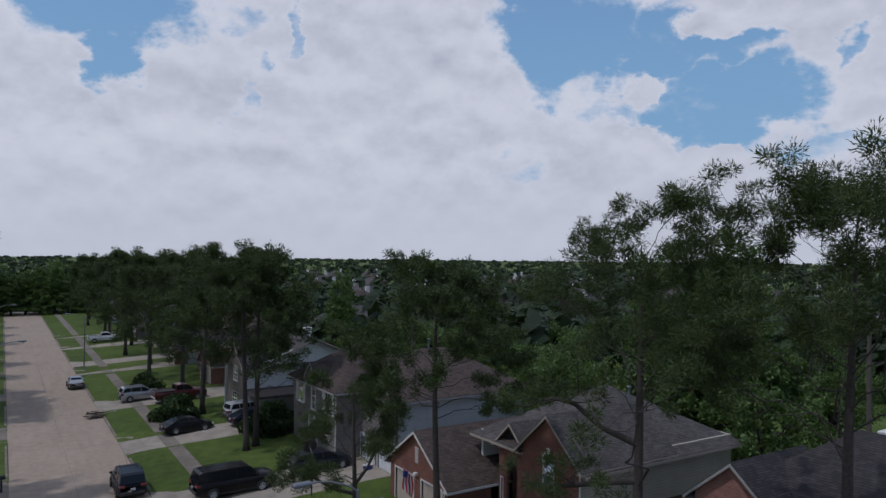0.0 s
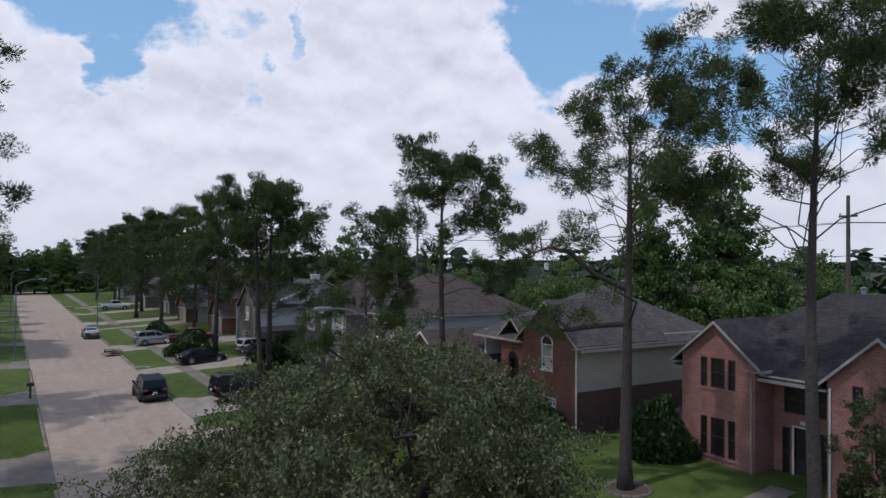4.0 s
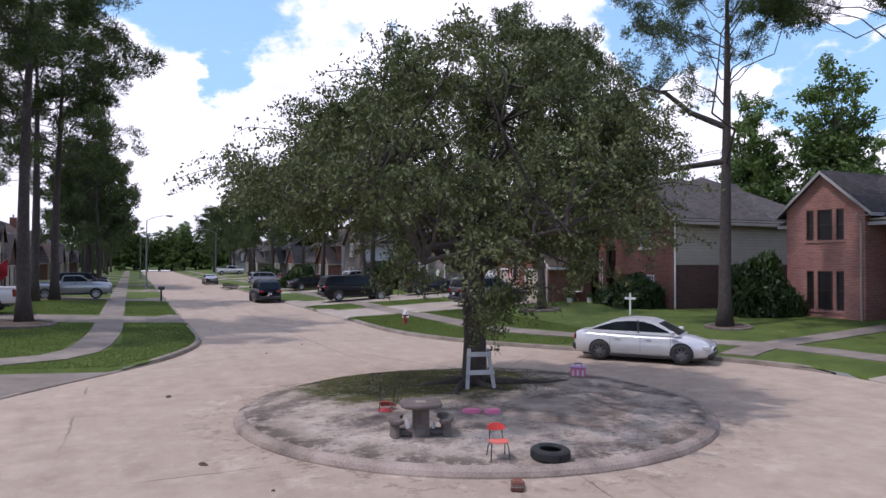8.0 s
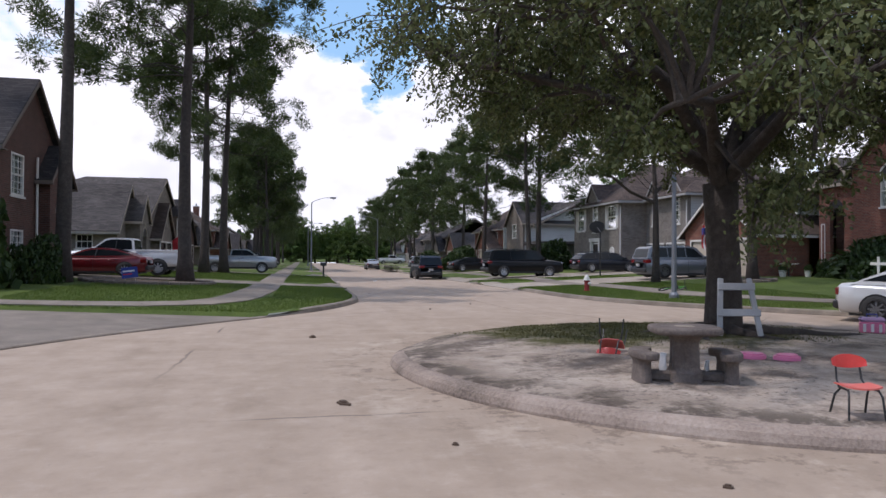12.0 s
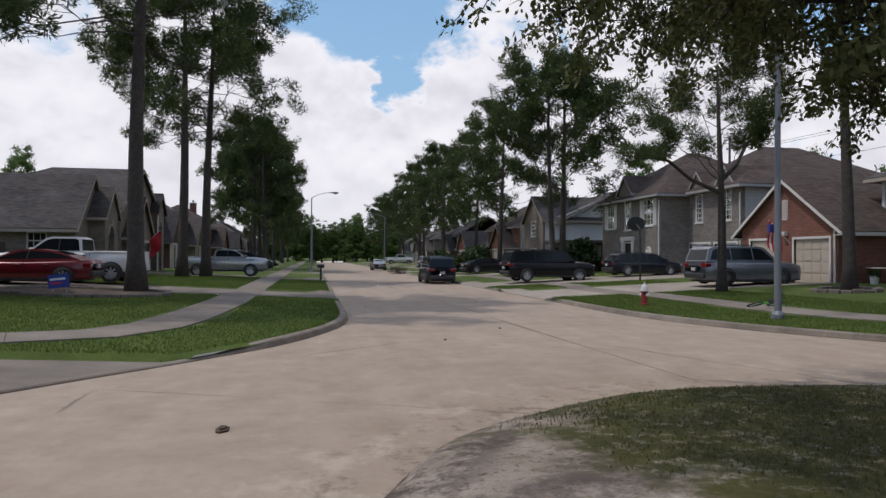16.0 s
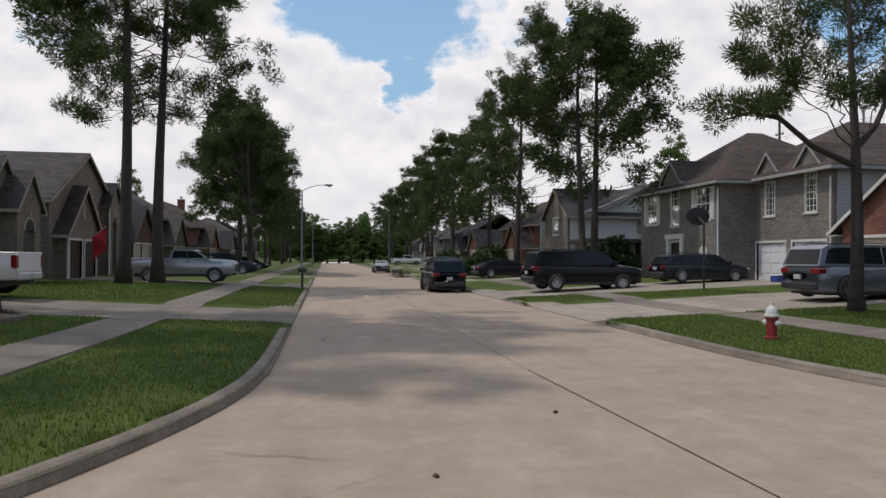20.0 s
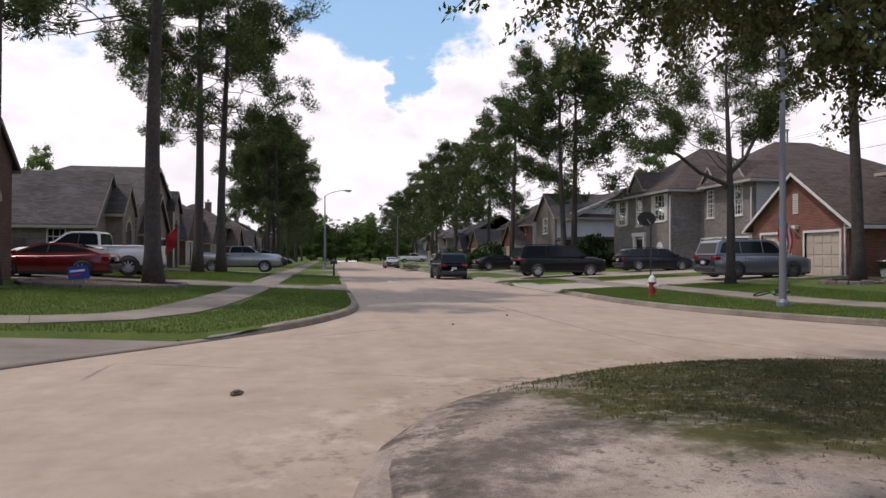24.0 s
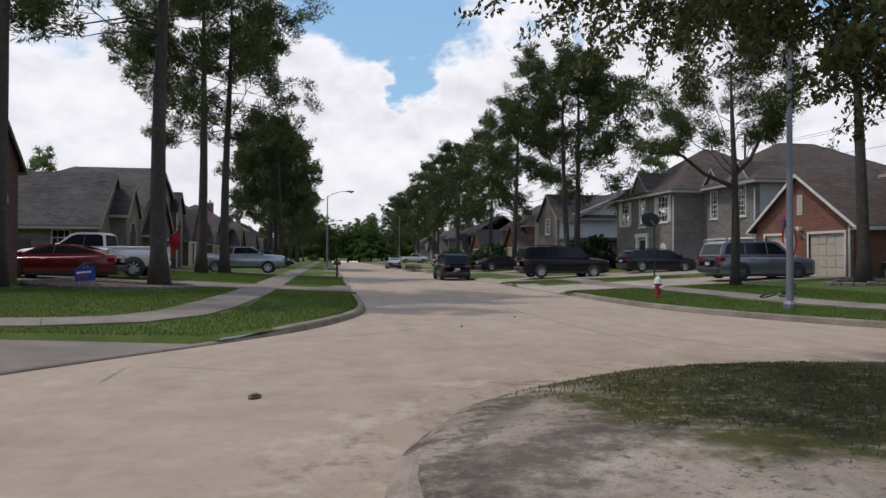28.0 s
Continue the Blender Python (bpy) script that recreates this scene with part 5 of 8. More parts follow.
def white_house():
    h = thing("house", "white-sided house with stone gable and open porch", "house")
    z0 = 0.5
    wall(h, "-x", 24.0, 76.0, 82.0, z0, 5.6, BRICK_TAN, [(78.2, 79.8, 3.9, 5.4), (78.0, 80.2, 1.2, 2.7)], (79.0, 7.8))
    window(h, "-x", 24.0, 78.2, 79.8, 3.9, 5.4, 3, 2, TRIM, blind=True)
    window(h, "-x", 24.0, 78.0, 80.2, 1.2, 2.7, 3, 2, TRIM, blind=True)
    wall(h, "-y", 76.0, 24.2, 37.8, z0, 5.3, SIDING_WHITE, [(30.0, 31.2, 3.9, 5.2)], (31.75, 8.1))
    window(h, "-y", 76.0, 30.0, 31.2, 3.9, 5.2, 2, 2, TRIM, blind=True)
    wall(h, "+y", 84.0, 24.2, 37.8, z0, 5.6, SIDING_WHITE)
    wall(h, "+x", 38.0, 76.0, 84.0, z0, 5.6, SIDING_WHITE)
    wall(h, "-x", 25.0, 82.0, 84.0, z0, 5.6, SIDING_WHITE)
    roof(h, 24.0, 32.0, 76.0, 82.0, 5.6, 7.8, "x", ("gable", "gable"), SHINGLE, 0.45)
    roof(h, 25.5, 38.0, 75.6, 84.4, 5.3, 8.2, "y", ("gable", "gable"), SHINGLE, 0.5)
    for y in (72.5, 75.5):
        part("porch_post", Geo().soft(24.4, y - 0.1, 0.6, 24.6, y + 0.1, 3.1, 0.02), TRIM, h)
    part("porch_roof", Geo().soft(24.0, 71.6, 3.1, 30.0, 76.0, 3.4, 0.04), SHINGLE, h)
    wall(h, "-x", 29.8, 71.8, 75.8, z0, 3.1, BRICK_TAN, [(73.0, 74.0, 0.6, 2.7)])
    front_door(h, "-x", 29.8, 73.0, 74.0, 0.6, 2.7, DOORWHITE)
    chimney(h, 33.2, 82.2, 6.5, 8.7, SIDING_WHITE)
    return h


def dark_house():
    """The dark brick house at the mouth of the circle."""
    h = thing("house", "dark brown brick two-storey house with steep gable", "house")
    z0, e = 0.45, 5.9
    wins = [(34.4, 35.6, 3.9, 5.5), (34.4, 35.6, 1.1, 2.6)]
    wall(h, "+x", -9.4, 33.4, 39.4, z0, e, BRICK_DARK, wins, (36.4, 8.6))
    for q in wins:
        window(h, "+x", -9.4, *q, 3, 3, TRIM, blind=True)
    wall(h, "-y", 33.4, -21.0, -9.6, z0, e, BRICK_DARK, [(-14.5, -13.2, 4.2, 5.5)])
    window(h, "-y", 33.4, -14.5, -13.2, 4.2, 5.5, 2, 2, TRIM)
    wall(h, "+y", 39.4, -21.0, -9.6, z0, e, BRICK_DARK)
    wall(h, "-x", -21.2, 33.4, 39.4, z0, e, BRICK_DARK)
    roof(h, -21.2, -9.4, 33.4, 39.4, e, 8.6, "x", ("hip", "gable"), SHINGLE_DARK, 0.5)
    wall(h, "+x", -8.9, 37.0, 39.6, z0, 4.9, BRICK_DARK, [(37.7, 38.7, 0.6, 3.4)], (38.3, 6.2))
    front_door(h, "+x", -9.3, 37.75, 38.65, 0.6, 2.7)
    arch_top(h, "+x", -8.9, 37.7, 38.7, 3.4, TRIM_TAN)
    wall(h, "-y", 37.0, -9.4, -9.1, z0, 4.9, BRICK_DARK)
    roof(h, -10.5, -8.9, 37.0, 39.6, 4.9, 6.2, "x", ("gable", "gable"), SHINGLE_DARK, 0.3)
    downspout(h, [(-9.3, 36.75, 5.6), (-9.3, 36.75, 0.6)])
    vent_pipe(h, -14.0, 35.0, 7.4, 9.2)
    return h


def gabled_house():
    """The grey-roofed house with low garage wing, arched entry and brick gables."""
    h = thing("house", "tan brick house with grey gabled roofs and arched entry", "house")
    z0 = 0.55
    # garage wing seen from its side
    wall(h, "-y", 52.8, -21.0, -10.4, z0, 3.6, BRICK_TAN, [(-12.6, -11.6, 2.1, 3.0)])
    window(h, "-y", 52.8, -12.6, -11.6, 2.1, 3.0, 3, 1, TRIM)
    wall(h, "+x", -10.2, 52.8, 58.0, z0, 3.6, BRICK_TAN, (), (55.4, 6.3))
    roof(h, -21.0, -10.2, 52.8, 58.0, 3.6, 6.3, "x", ("hip", "gable"), SHINGLE, 0.5)
    # arched entry under its own gable
    wall(h, "+x", -9.3, 55.0, 57.6, z0, 4.2, BRICK_TAN, [(55.7, 56.9, 0.6, 3.0)], (56.3, 5.7))
    arch_top(h, "+x", -9.3, 55.7, 56.9, 3.0, TRIM_TAN)
    front_door(h, "+x", -9.9, 55.8, 56.8, 0.6, 2.6)
    wall(h, "-y", 55.0, -10.2, -9.5, z0, 4.2, BRICK_TAN)
    roof(h, -12.5, -9.3, 55.0, 57.6, 4.2, 5.7, "x", ("gable", "gable"), SHINGLE, 0.3)
    # main block
    wall(h, "+x", -9.8, 60.0, 71.0, z0, 4.9, BRICK_TAN, [(66.6, 67.9, 3.2, 4.6)], (65.5, 7.85))
    window(h, "+x", -9.8, 66.6, 67.9, 3.2, 4.6, 3, 2, TRIM, blind=True)
    wall(h, "-y", 60.0, -21.0, -10.0, z0, 4.9, BRICK_TAN)
    wall(h, "+y", 71.0, -21.0, -10.0, z0, 4.9, BRICK_TAN)
    roof(h, -21.2, -9.8, 60.0, 71.0, 4.9, 7.85, "x", ("hip", "gable"), SHINGLE, 0.45)
    # brick gable with garage doors
    gd = [(61.2, 63.1, 0.6, 2.7), (63.6, 65.5, 0.6, 2.7)]
    wall(h, "+x", -9.2, 60.8, 65.9, z0, 3.3, BRICK_TAN, gd, (63.35, 5.7))
    for q in gd:
        panel_door(h, "+x", -9.2, *q, DARKWOOD)
    wall(h, "-y", 60.8, -13.0, -9.4, z0, 3.3, BRICK_TAN)
    wall(h, "+y", 65.9, -13.0, -9.4, z0, 3.3, BRICK_TAN)
    roof(h, -14.0, -9.2, 60.8, 65.9, 3.3, 5.7, "x", ("gable", "gable"), SHINGLE_BROWN, 0.45)
    part("oval_window", Geo().lathe([(0.30, 0.0), (0.30, 0.06), (0.22, 0.06), (0.22, 0.03), (0.01, 0.03)], 20, pose(-9.2, 63.35, 4.35, 0, 90, 0) @ Matrix.Diagonal((1.5, 0.8, 1, 1))), TRIM_TAN, h)
    # tall narrow gable
    wall(h, "+x", -9.3, 68.3, 70.8, z0, 5.3, BRICK_TAN, [(69.05, 70.05, 0.6, 4.0)], (69.55, 6.5))
    arch_top(h, "+x", -9.3, 69.05, 70.05, 4.0, TRIM_TAN)
    front_door(h, "+x", -9.75, 69.1, 70.0, 0.6, 2.7)
    wall(h, "-y", 68.3, -9.8, -9.5, z0, 5.3, BRICK_TAN)
    roof(h, -12.5, -9.3, 68.3, 70.8, 5.3, 6.5, "x", ("gable", "gable"), SHINGLE_DARK, 0.35)
    downspout(h, [(-9.22, 68.2, 5.0), (-9.22, 68.2, 0.6)])
    downspout(h, [(-9.12, 60.7, 3.2), (-9.12, 60.7, 0.6)])
    vent_pipe(h, -13.5, 61.0, 6.0, 6.75)
    return h


def row_house(x_front, y0, facing, wallmat, roofmat, variant, label):
    """A further house of the street: main block, garage gable, windows."""
    h = thing("house", label, "house", group="houses further up the street")
    s = 1 if facing == "+x" else -1
    back = x_front - s * 12
    xa, xb = sorted((x_front - s * 1.5, back))
    z0, e = 0.6, 5.8 if variant != 2 else 3.4
    y1, y2 = y0 + 6.5, y0 + 14
    front = "+x" if s > 0 else "-x"
    holes = [(y0 + 1.3, y0 + 2.7, 3.8, 5.2), (y0 + 9.0, y0 + 10.6, 3.8, 5.2), (y0 + 9.0, y0 + 10.6, 1.2, 2.7), (y0 + 12.0, y0 + 13.0, 0.65, 2.8)]
    use = [q for q in holes if q[3] < e]
    p = xb if s > 0 else xa
    wall(h, front, p, y0, y2, z0, e, wallmat, use)
    for q in use[:-1]:
        window(h, front, p, *q, 3, 2, TRIM, blind=True)
    front_door(h, front, p, *use[-1])
    wall(h, "-y", y0, xa + 0.2, xb - 0.2, z0, e, wallmat if variant == 1 else SIDING_GREY)
    wall(h, "+y", y2, xa + 0.2, xb - 0.2, z0, e, SIDING_GREY)
    roof(h, xa, xb, y0, y2, e, e + 3.2, "y", ("hip", "gable") if variant else ("gable", "hip"), roofmat, 0.5)
    ga, gb = sorted((x_front, x_front - s * 3.2))
    gd = [(y0 + 0.6, y0 + 2.9, 0.65, 2.8), (y0 + 3.4, y0 + 5.7, 0.65, 2.8)]
    wall(h, front, x_front, y0 + 0.2, y1, z0, 3.3, wallmat, gd, ((y0 + 0.2 + y1) / 2, 5.8))
    for q in gd:
        panel_door(h, front, x_front, *q, DOORPAINT)
    ia, ib = (ga, gb - 0.2) if s > 0 else (ga + 0.2, gb)
    wall(h, "-y", y0 + 0.2, ia, ib, z0, 3.3, wallmat)
    wall(h, "+y", y1, ia, ib, z0, 3.3, wallmat)
    ra, rb = sorted((x_front, x_front - s * 4.0))
    roof(h, ra, rb, y0 + 0.2, y1, 3.3, 5.8, "x", ("gable", "gable"), roofmat, 0.5)
    if variant == 1:
        chimney(h, (xa + xb) / 2 + 1, y2 - 2.0, e + 1.0, e + 4.0, wallmat)
    return h


salmon_house()
brick_house()
grey_house()
white_house()
dark_house()
gabled_house()
ROW = [("-x", 25.5, 95, BRICK_RED, SHINGLE_BROWN, 1, "red brick house with brown roof far up the street"), ("-x", 25.0, 114, BRICK_RED, SHINGLE, 2, "low red brick house with steep garage gable"),
       ("-x", 26.0, 132, BRICK_TAN, SHINGLE_DARK, 0, "tan brick house with dark roof"), ("-x", 25.0, 151, BRICK_GREY, SHINGLE, 1, "grey brick house far up the street"), ("-x", 26.0, 170, BRICK_RED, SHINGLE_BROWN, 0, "red brick house far up the street"),
       ("-x", 25.5, 189, SIDING_WHITE, SHINGLE, 1, "white-sided house far up the street"),
       ("+x", -10.0, 76.5, BRICK_DARK, SHINGLE_DARK, 3, "dark brick house with black roof"), ("+x", -10.5, 93, BRICK_TAN, SHINGLE, 0, "tan brick house behind pines"), ("+x", -10.0, 112, BRICK_RED, SHINGLE_BROWN, 1, "red brick house behind pines"),
       ("+x", -10.0, 131, BRICK_GREY, SHINGLE_DARK, 2, "low grey brick house"), ("+x", -10.5, 150, BRICK_TAN, SHINGLE, 1, "tan brick house far up the street"), ("+x", -10.0, 170, BRICK_DARK, SHINGLE_DARK, 0, "dark brick house far up the street")]
for facing, xf, y0, wm, rm, va, lab in ROW:
    row_house(xf, y0, facing, wm, rm, va, lab)

# ---- trees ----
rng = np.random.default_rng(11)


def unit(n, r=None):
    v = (r or rng).normal(size=(n, 3))
    return v / np.linalg.norm(v, axis=1, keepdims=True)


def tufts(centres, ways, per, length, width, spread, r):
    """Needle tufts: at each centre, `per` thin blades fanning round a way. Returns triangle corners."""
    n = len(centres)
    c = np.repeat(centres, per, axis=0)
    w = np.repeat(ways, per, axis=0) + unit(n * per, r) * spread
    w /= np.linalg.norm(w, axis=1, keepdims=True)
    side = np.cross(w, unit(n * per, r))
    side /= np.linalg.norm(side, axis=1, keepdims=True) + 1e-9
    ln = length * r.uniform(0.7, 1.2, size=(n * per, 1))
    tip = c + w * ln
    mid = c + w * ln * 0.55
    tri = np.stack([c, mid + side * width, tip, mid - side * width], axis=1)
    return tri.reshape(-1, 3)


def leaves(centres, size, r, droop=0.3):
    """A leaf (a folded lozenge) at each centre, facing anyhow but mostly up."""
    n = len(centres)
    up = unit(n, r) + np.array([0, 0, 0.6])
    up /= np.linalg.norm(up, axis=1, keepdims=True)
    way = np.cross(up, unit(n, r))
    way[:, 2] -= droop
    way /= np.linalg.norm(way, axis=1, keepdims=True)
    side = np.cross(up, way)
    ln = size * r.uniform(0.7, 1.3, size=(n, 1))
    a = centres - way * ln * 0.5
    b = centres + side * ln * 0.26
    c = centres + way * ln * 0.5
    d = centres - side * ln * 0.26
    return np.stack([a, b, c, d], axis=1).reshape(-1, 3)


def bent(p, q, n, sway, r):
    p, q = np.array(p, float), np.array(q, float)
    k = np.linalg.norm(q - p)
    pts = [p + (q - p) * i / n for i in range(n + 1)]
    off = r.normal(size=(n + 1, 3)) * sway * k
    off[0] = 0
    return [tuple(a + b * (0.5 if i == n else 1)) for i, (a, b) in enumerate(zip(pts, off))]


def pine_meshes(name, height, trunk_r, bare, seed, limbs=26, reach=0.17, lean=0.01, big=0, dense=1.0, puff=0.62, steep=(0.2, 0.9), arms=(), per=230, fat=1.0):
    """Trunk, limbs and needle crown of a tall loblolly pine; bare: share of the trunk below the crown; big: number of low heavy limbs."""
    r = np.random.default_rng(seed)
    tr = Geo()
    n = 14
    pts, rad = [], []
    for i in range(n + 1):
        t = i / n
        pts.append((lean * height * t + 0.008 * height * math.sin(3.1 * t + seed), 0.008 * height * math.sin(4.3 * t + seed * 2), height * 0.97 * t - (0.25 if i == 0 else 0)))
        flare = 0.5 * max(0, 1 - t * n / 0.9)
        rad.append(trunk_r * ((1 - t) ** 0.75 * 0.92 + 0.06 + flare))
    tr.tube(pts, rad, 12)
    tp = np.array(pts)
    lb = Geo()
    clump, clump_r = [], []

    def on_trunk(t):
        f = t * n
        i = min(n - 1, int(f))
        return tp[i] + (tp[i + 1] - tp[i]) * (f - i)

    for k in range(limbs + big):
        low = k < big
        t = (bare * r.uniform(0.62, 1.0)) if low else bare + (1 - bare) * (k - big + r.uniform(0, 0.8)) / limbs
        t = min(t, 0.985)
        base = on_trunk(t)
        a = r.uniform(0, 2 * math.pi) if not low else k * 2.4 + seed
        fall = (1 - ((t - bare) / (1 - bare)) ** 1.8) if t > bare else 1.0
        ln = height * reach * (0.35 + 0.75 * max(0.08, fall)) * r.uniform(0.75, 1.2) * (1.25 if low else 1)
        rise = r.uniform(*steep) + 0.4 * max(0.0, t - bare)
        end = base + np.array([math.cos(a) * ln, math.sin(a) * ln, ln * rise])
        line = bent(base, end, 5, 0.045, r)
        r0 = trunk_r * (0.24 if low else 0.16) * (1.1 - 0.6 * t)
        lb.tube(line, [r0 * (1 - 0.78 * i / 5) for i in range(6)], 5, False)
        ends = [np.array(line[-1])]
        for j in range(4 + int(ln > 2.5)):
            s = r.uniform(0.45, 0.95)
            b0 = np.array(line[0]) + (np.array(line[-1]) - np.array(line[0])) * s
            i0 = min(4, int(s * 5))
            b0 = np.array(line[i0]) + (np.array(line[i0 + 1]) - np.array(line[i0])) * (s * 5 - i0)
            a2 = a + r.uniform(-1.1, 1.1)
            l2 = ln * r.uniform(0.25, 0.5)
            e2 = b0 + np.array([math.cos(a2) * l2, math.sin(a2) * l2, l2 * r.uniform(-0.15, 1.0)])
            lb.tube(bent(b0, e2, 3, 0.05, r), [r0 * 0.4, r0 * 0.3, r0 * 0.2, r0 * 0.1], 4, False)
            ends.append(e2)
        for e2 in ends:
            for _ in range(max(1, int(round(2.0 * dense)))):
                clump.append(e2 + r.normal(size=3) * np.array([0.34, 0.34, 0.26]) * height / 20)
                clump_r.append(puff * height / 20 * r.uniform(0.6, 1.3))
    for az_, ln, z0, z1 in arms:
        base = on_trunk(z0 / (height * 0.97))
        way = np.array([math.cos(az_), math.sin(az_), 0])
        line = [base, base + way * ln * 0.35 + np.array([0, 0, (z1 - z0) * 0.45]), base + way * ln * 0.6 + np.array([0, 0, (z1 - z0) * 1.05]), base + way * ln * 0.8 + np.array([0, 0.15, (z1 - z0) * 1.2]), base + way * ln + np.array([0, 0.3, z1 - z0])]
        lb.tube([tuple(p) for p in line], [trunk_r * 0.5, trunk_r * 0.42, trunk_r * 0.34, trunk_r * 0.22, trunk_r * 0.1], 7, False)
        for j in range(12):
            s = r.uniform(0.45, 1.05)
            i0 = min(3, int(s * 4))
            b0 = line[i0] + (line[i0 + 1] - line[i0]) * (s * 4 - i0)
            e2 = b0 + unit(1, r)[0] * np.array([0.9, 0.9, 0.4]) * height * 0.09 + np.array([0, 0, 0.02 * height])
            lb.tube(bent(b0, e2, 2, 0.05, r), [trunk_r * 0.12, trunk_r * 0.09, trunk_r * 0.05], 4, False)
            for _ in range(2):
                clump.append(e2 + r.normal(size=3) * height * 0.012)
                clump_r.append(puff * height / 20 * r.uniform(0.7, 1.1))
    clump.append(tp[-1] + np.array([0, 0, 0.1]))
    clump_r.append(puff * height / 20)
    cl, cr = np.array(clump), np.array(clump_r)
    # each clump is a burst of needles from its heart
    ways = unit(len(cl) * per, r)
    ways[:, 2] = ways[:, 2] * 0.85 + 0.22
    rr = np.repeat(cr, per)[:, None]
    cen = np.repeat(cl, per, axis=0) + ways * rr * r.uniform(0.1, 0.85, size=(len(cl) * per, 1))
    tri = tufts(cen, ways, 1, fat * 0.23 * height / 20 * (230 / per) ** 0.2, fat * 0.0140 * height / 20 * (230 / per) ** 0.75, 0.45, r)
    return tr.mesh("trunk", BARK, True), lb.mesh("branchwork", BARK, True), soup("crown", tri, 4, NEEDLE)


def place_tree(name, meshes, x, y, label, turn=0.0, size=1.0, group="", z=None, wide=1.0):
    zz = gz(x, y) if z is None else z
    t = thing(name, label, "tree", Matrix.Translation((x, y, zz - 0.05)) @ Matrix.Rotation(turn, 4, "Z") @ Matrix.Diagonal((size * wide, size * wide, size, 1)), group)
    for nm, me in zip(("trunk", "branchwork", "crown"), meshes):
        part(nm, me, None, t)
    return t


PINE = {
    "tall": pine_meshes("pine_tall", 20.0, 0.31, 0.55, 3, 28, 0.24, 0.0, 0, 2.0, 0.42, (0.35, 0.95), per=150, fat=0.9),
    "open": pine_meshes("pine_open", 20.0, 0.34, 0.57, 8, 22, 0.25, 0.006, 1, 1.7, 0.43, (0.45, 1.05), arms=((0.16, 4.8, 8.5, 8.1), (0.35, 5.0, 10.2, 12.0)), per=150, fat=0.9),
    "droop": pine_meshes("pine_droop", 20.0, 0.33, 0.47, 27, 33, 0.24, 0.004, 0, 1.6, 0.46, (-0.25, 0.65), per=100),
    "crowned": pine_meshes("pine_crowned", 20.0, 0.30, 0.52, 15, 27, 0.22, -0.006, 0, 2.0, 0.42, (0.15, 0.8), per=100),
    "full": pine_meshes("pine_full", 20.0, 0.34, 0.28, 21, 40, 0.24, 0.004, 0, 2.0, 0.52, (0.2, 0.9), per=36),
    "small": pine_meshes("pine_small", 10.0, 0.20, 0.46, 33, 18, 0.27, 0.0, 0, 1.5, 0.80, (0.3, 1.0), fat=1.5, arms=((3.14, 3.9, 4.1, 5.3), (0.3, 2.6, 4.6, 6.2)), per=150),
}
PL = "tall pine with bare furrowed trunk"
place_tree("pine_tree", PINE["open"], 25.2, 24.4, PL + " on a lawn", 2.2, 0.89)
place_tree("pine_tree", PINE["tall"], 26.3, 16.4, PL + " before a brick house", 0.4, 0.94)
place_tree("pine_tree", PINE["crowned"], 22.1, 35.3, "slim pine with high crown beside a drive", 1.0, 0.80)
place_tree("pine_tree", PINE["tall"], -8.1, 36.0, PL + " beside a dark house", 3.3, 1.04)
place_tree("pine_tree", PINE["droop"], -4.0, 40.1, "thick-trunked pine in a stone-edged bed", 5.0, 1.0)
place_tree("pine_tree", PINE["droop"], -5.6, 58.1, PL + " in a front garden", 2.6, 1.02)
place_tree("pine_tree", PINE["droop"], -4.4, 60.6, PL + " in a front garden", 4.1, 1.0)
place_tree("pine_tree", PINE["small"], 18.9, 38.5, "young pine with a thin trunk and a bent low limb", 0.0, 1.0)
place_tree("pine_tree", PINE["crowned"], 20.6, 64.0, "tall pine of a pair behind a parked truck", 0.3, 0.84)
place_tree("pine_tree", PINE["full"], 21.8, 64.6, "dense tall pine of a pair behind a parked truck", 2.6, 0.84)
row_trees = random.Random(5)
for i, (x, y, k, s) in enumerate([(21.0, 80, "full", 0.84), (22.5, 97, "full", 0.82), (20.0, 106, "full", 0.82), (22, 118, "full", 0.8), (20.5, 131, "full", 0.85), (23, 143, "full", 0.8), (21, 158, "full", 0.8), (22, 172, "full", 0.75), (20, 188, "full", 0.8), (22, 204, "full", 0.75),
                                  (-4.2, 94, "full", 0.84), (-2.9, 90, "full", 0.74), (-4.8, 99, "full", 0.86), (-4.5, 104, "full", 0.8), (-5.5, 118, "full", 0.72), (-4.0, 131, "full", 0.7), (-6, 145, "full", 0.75), (-4, 160, "full", 0.7), (-5, 176, "full", 0.72), (-4, 194, "full", 0.72), (-6, 210, "full", 0.72)]):
    place_tree("pine_tree", PINE[k], x, y, "dense pine in the row along the street", row_trees.uniform(0, 6.2), s, "pines along the street", wide=1.0)


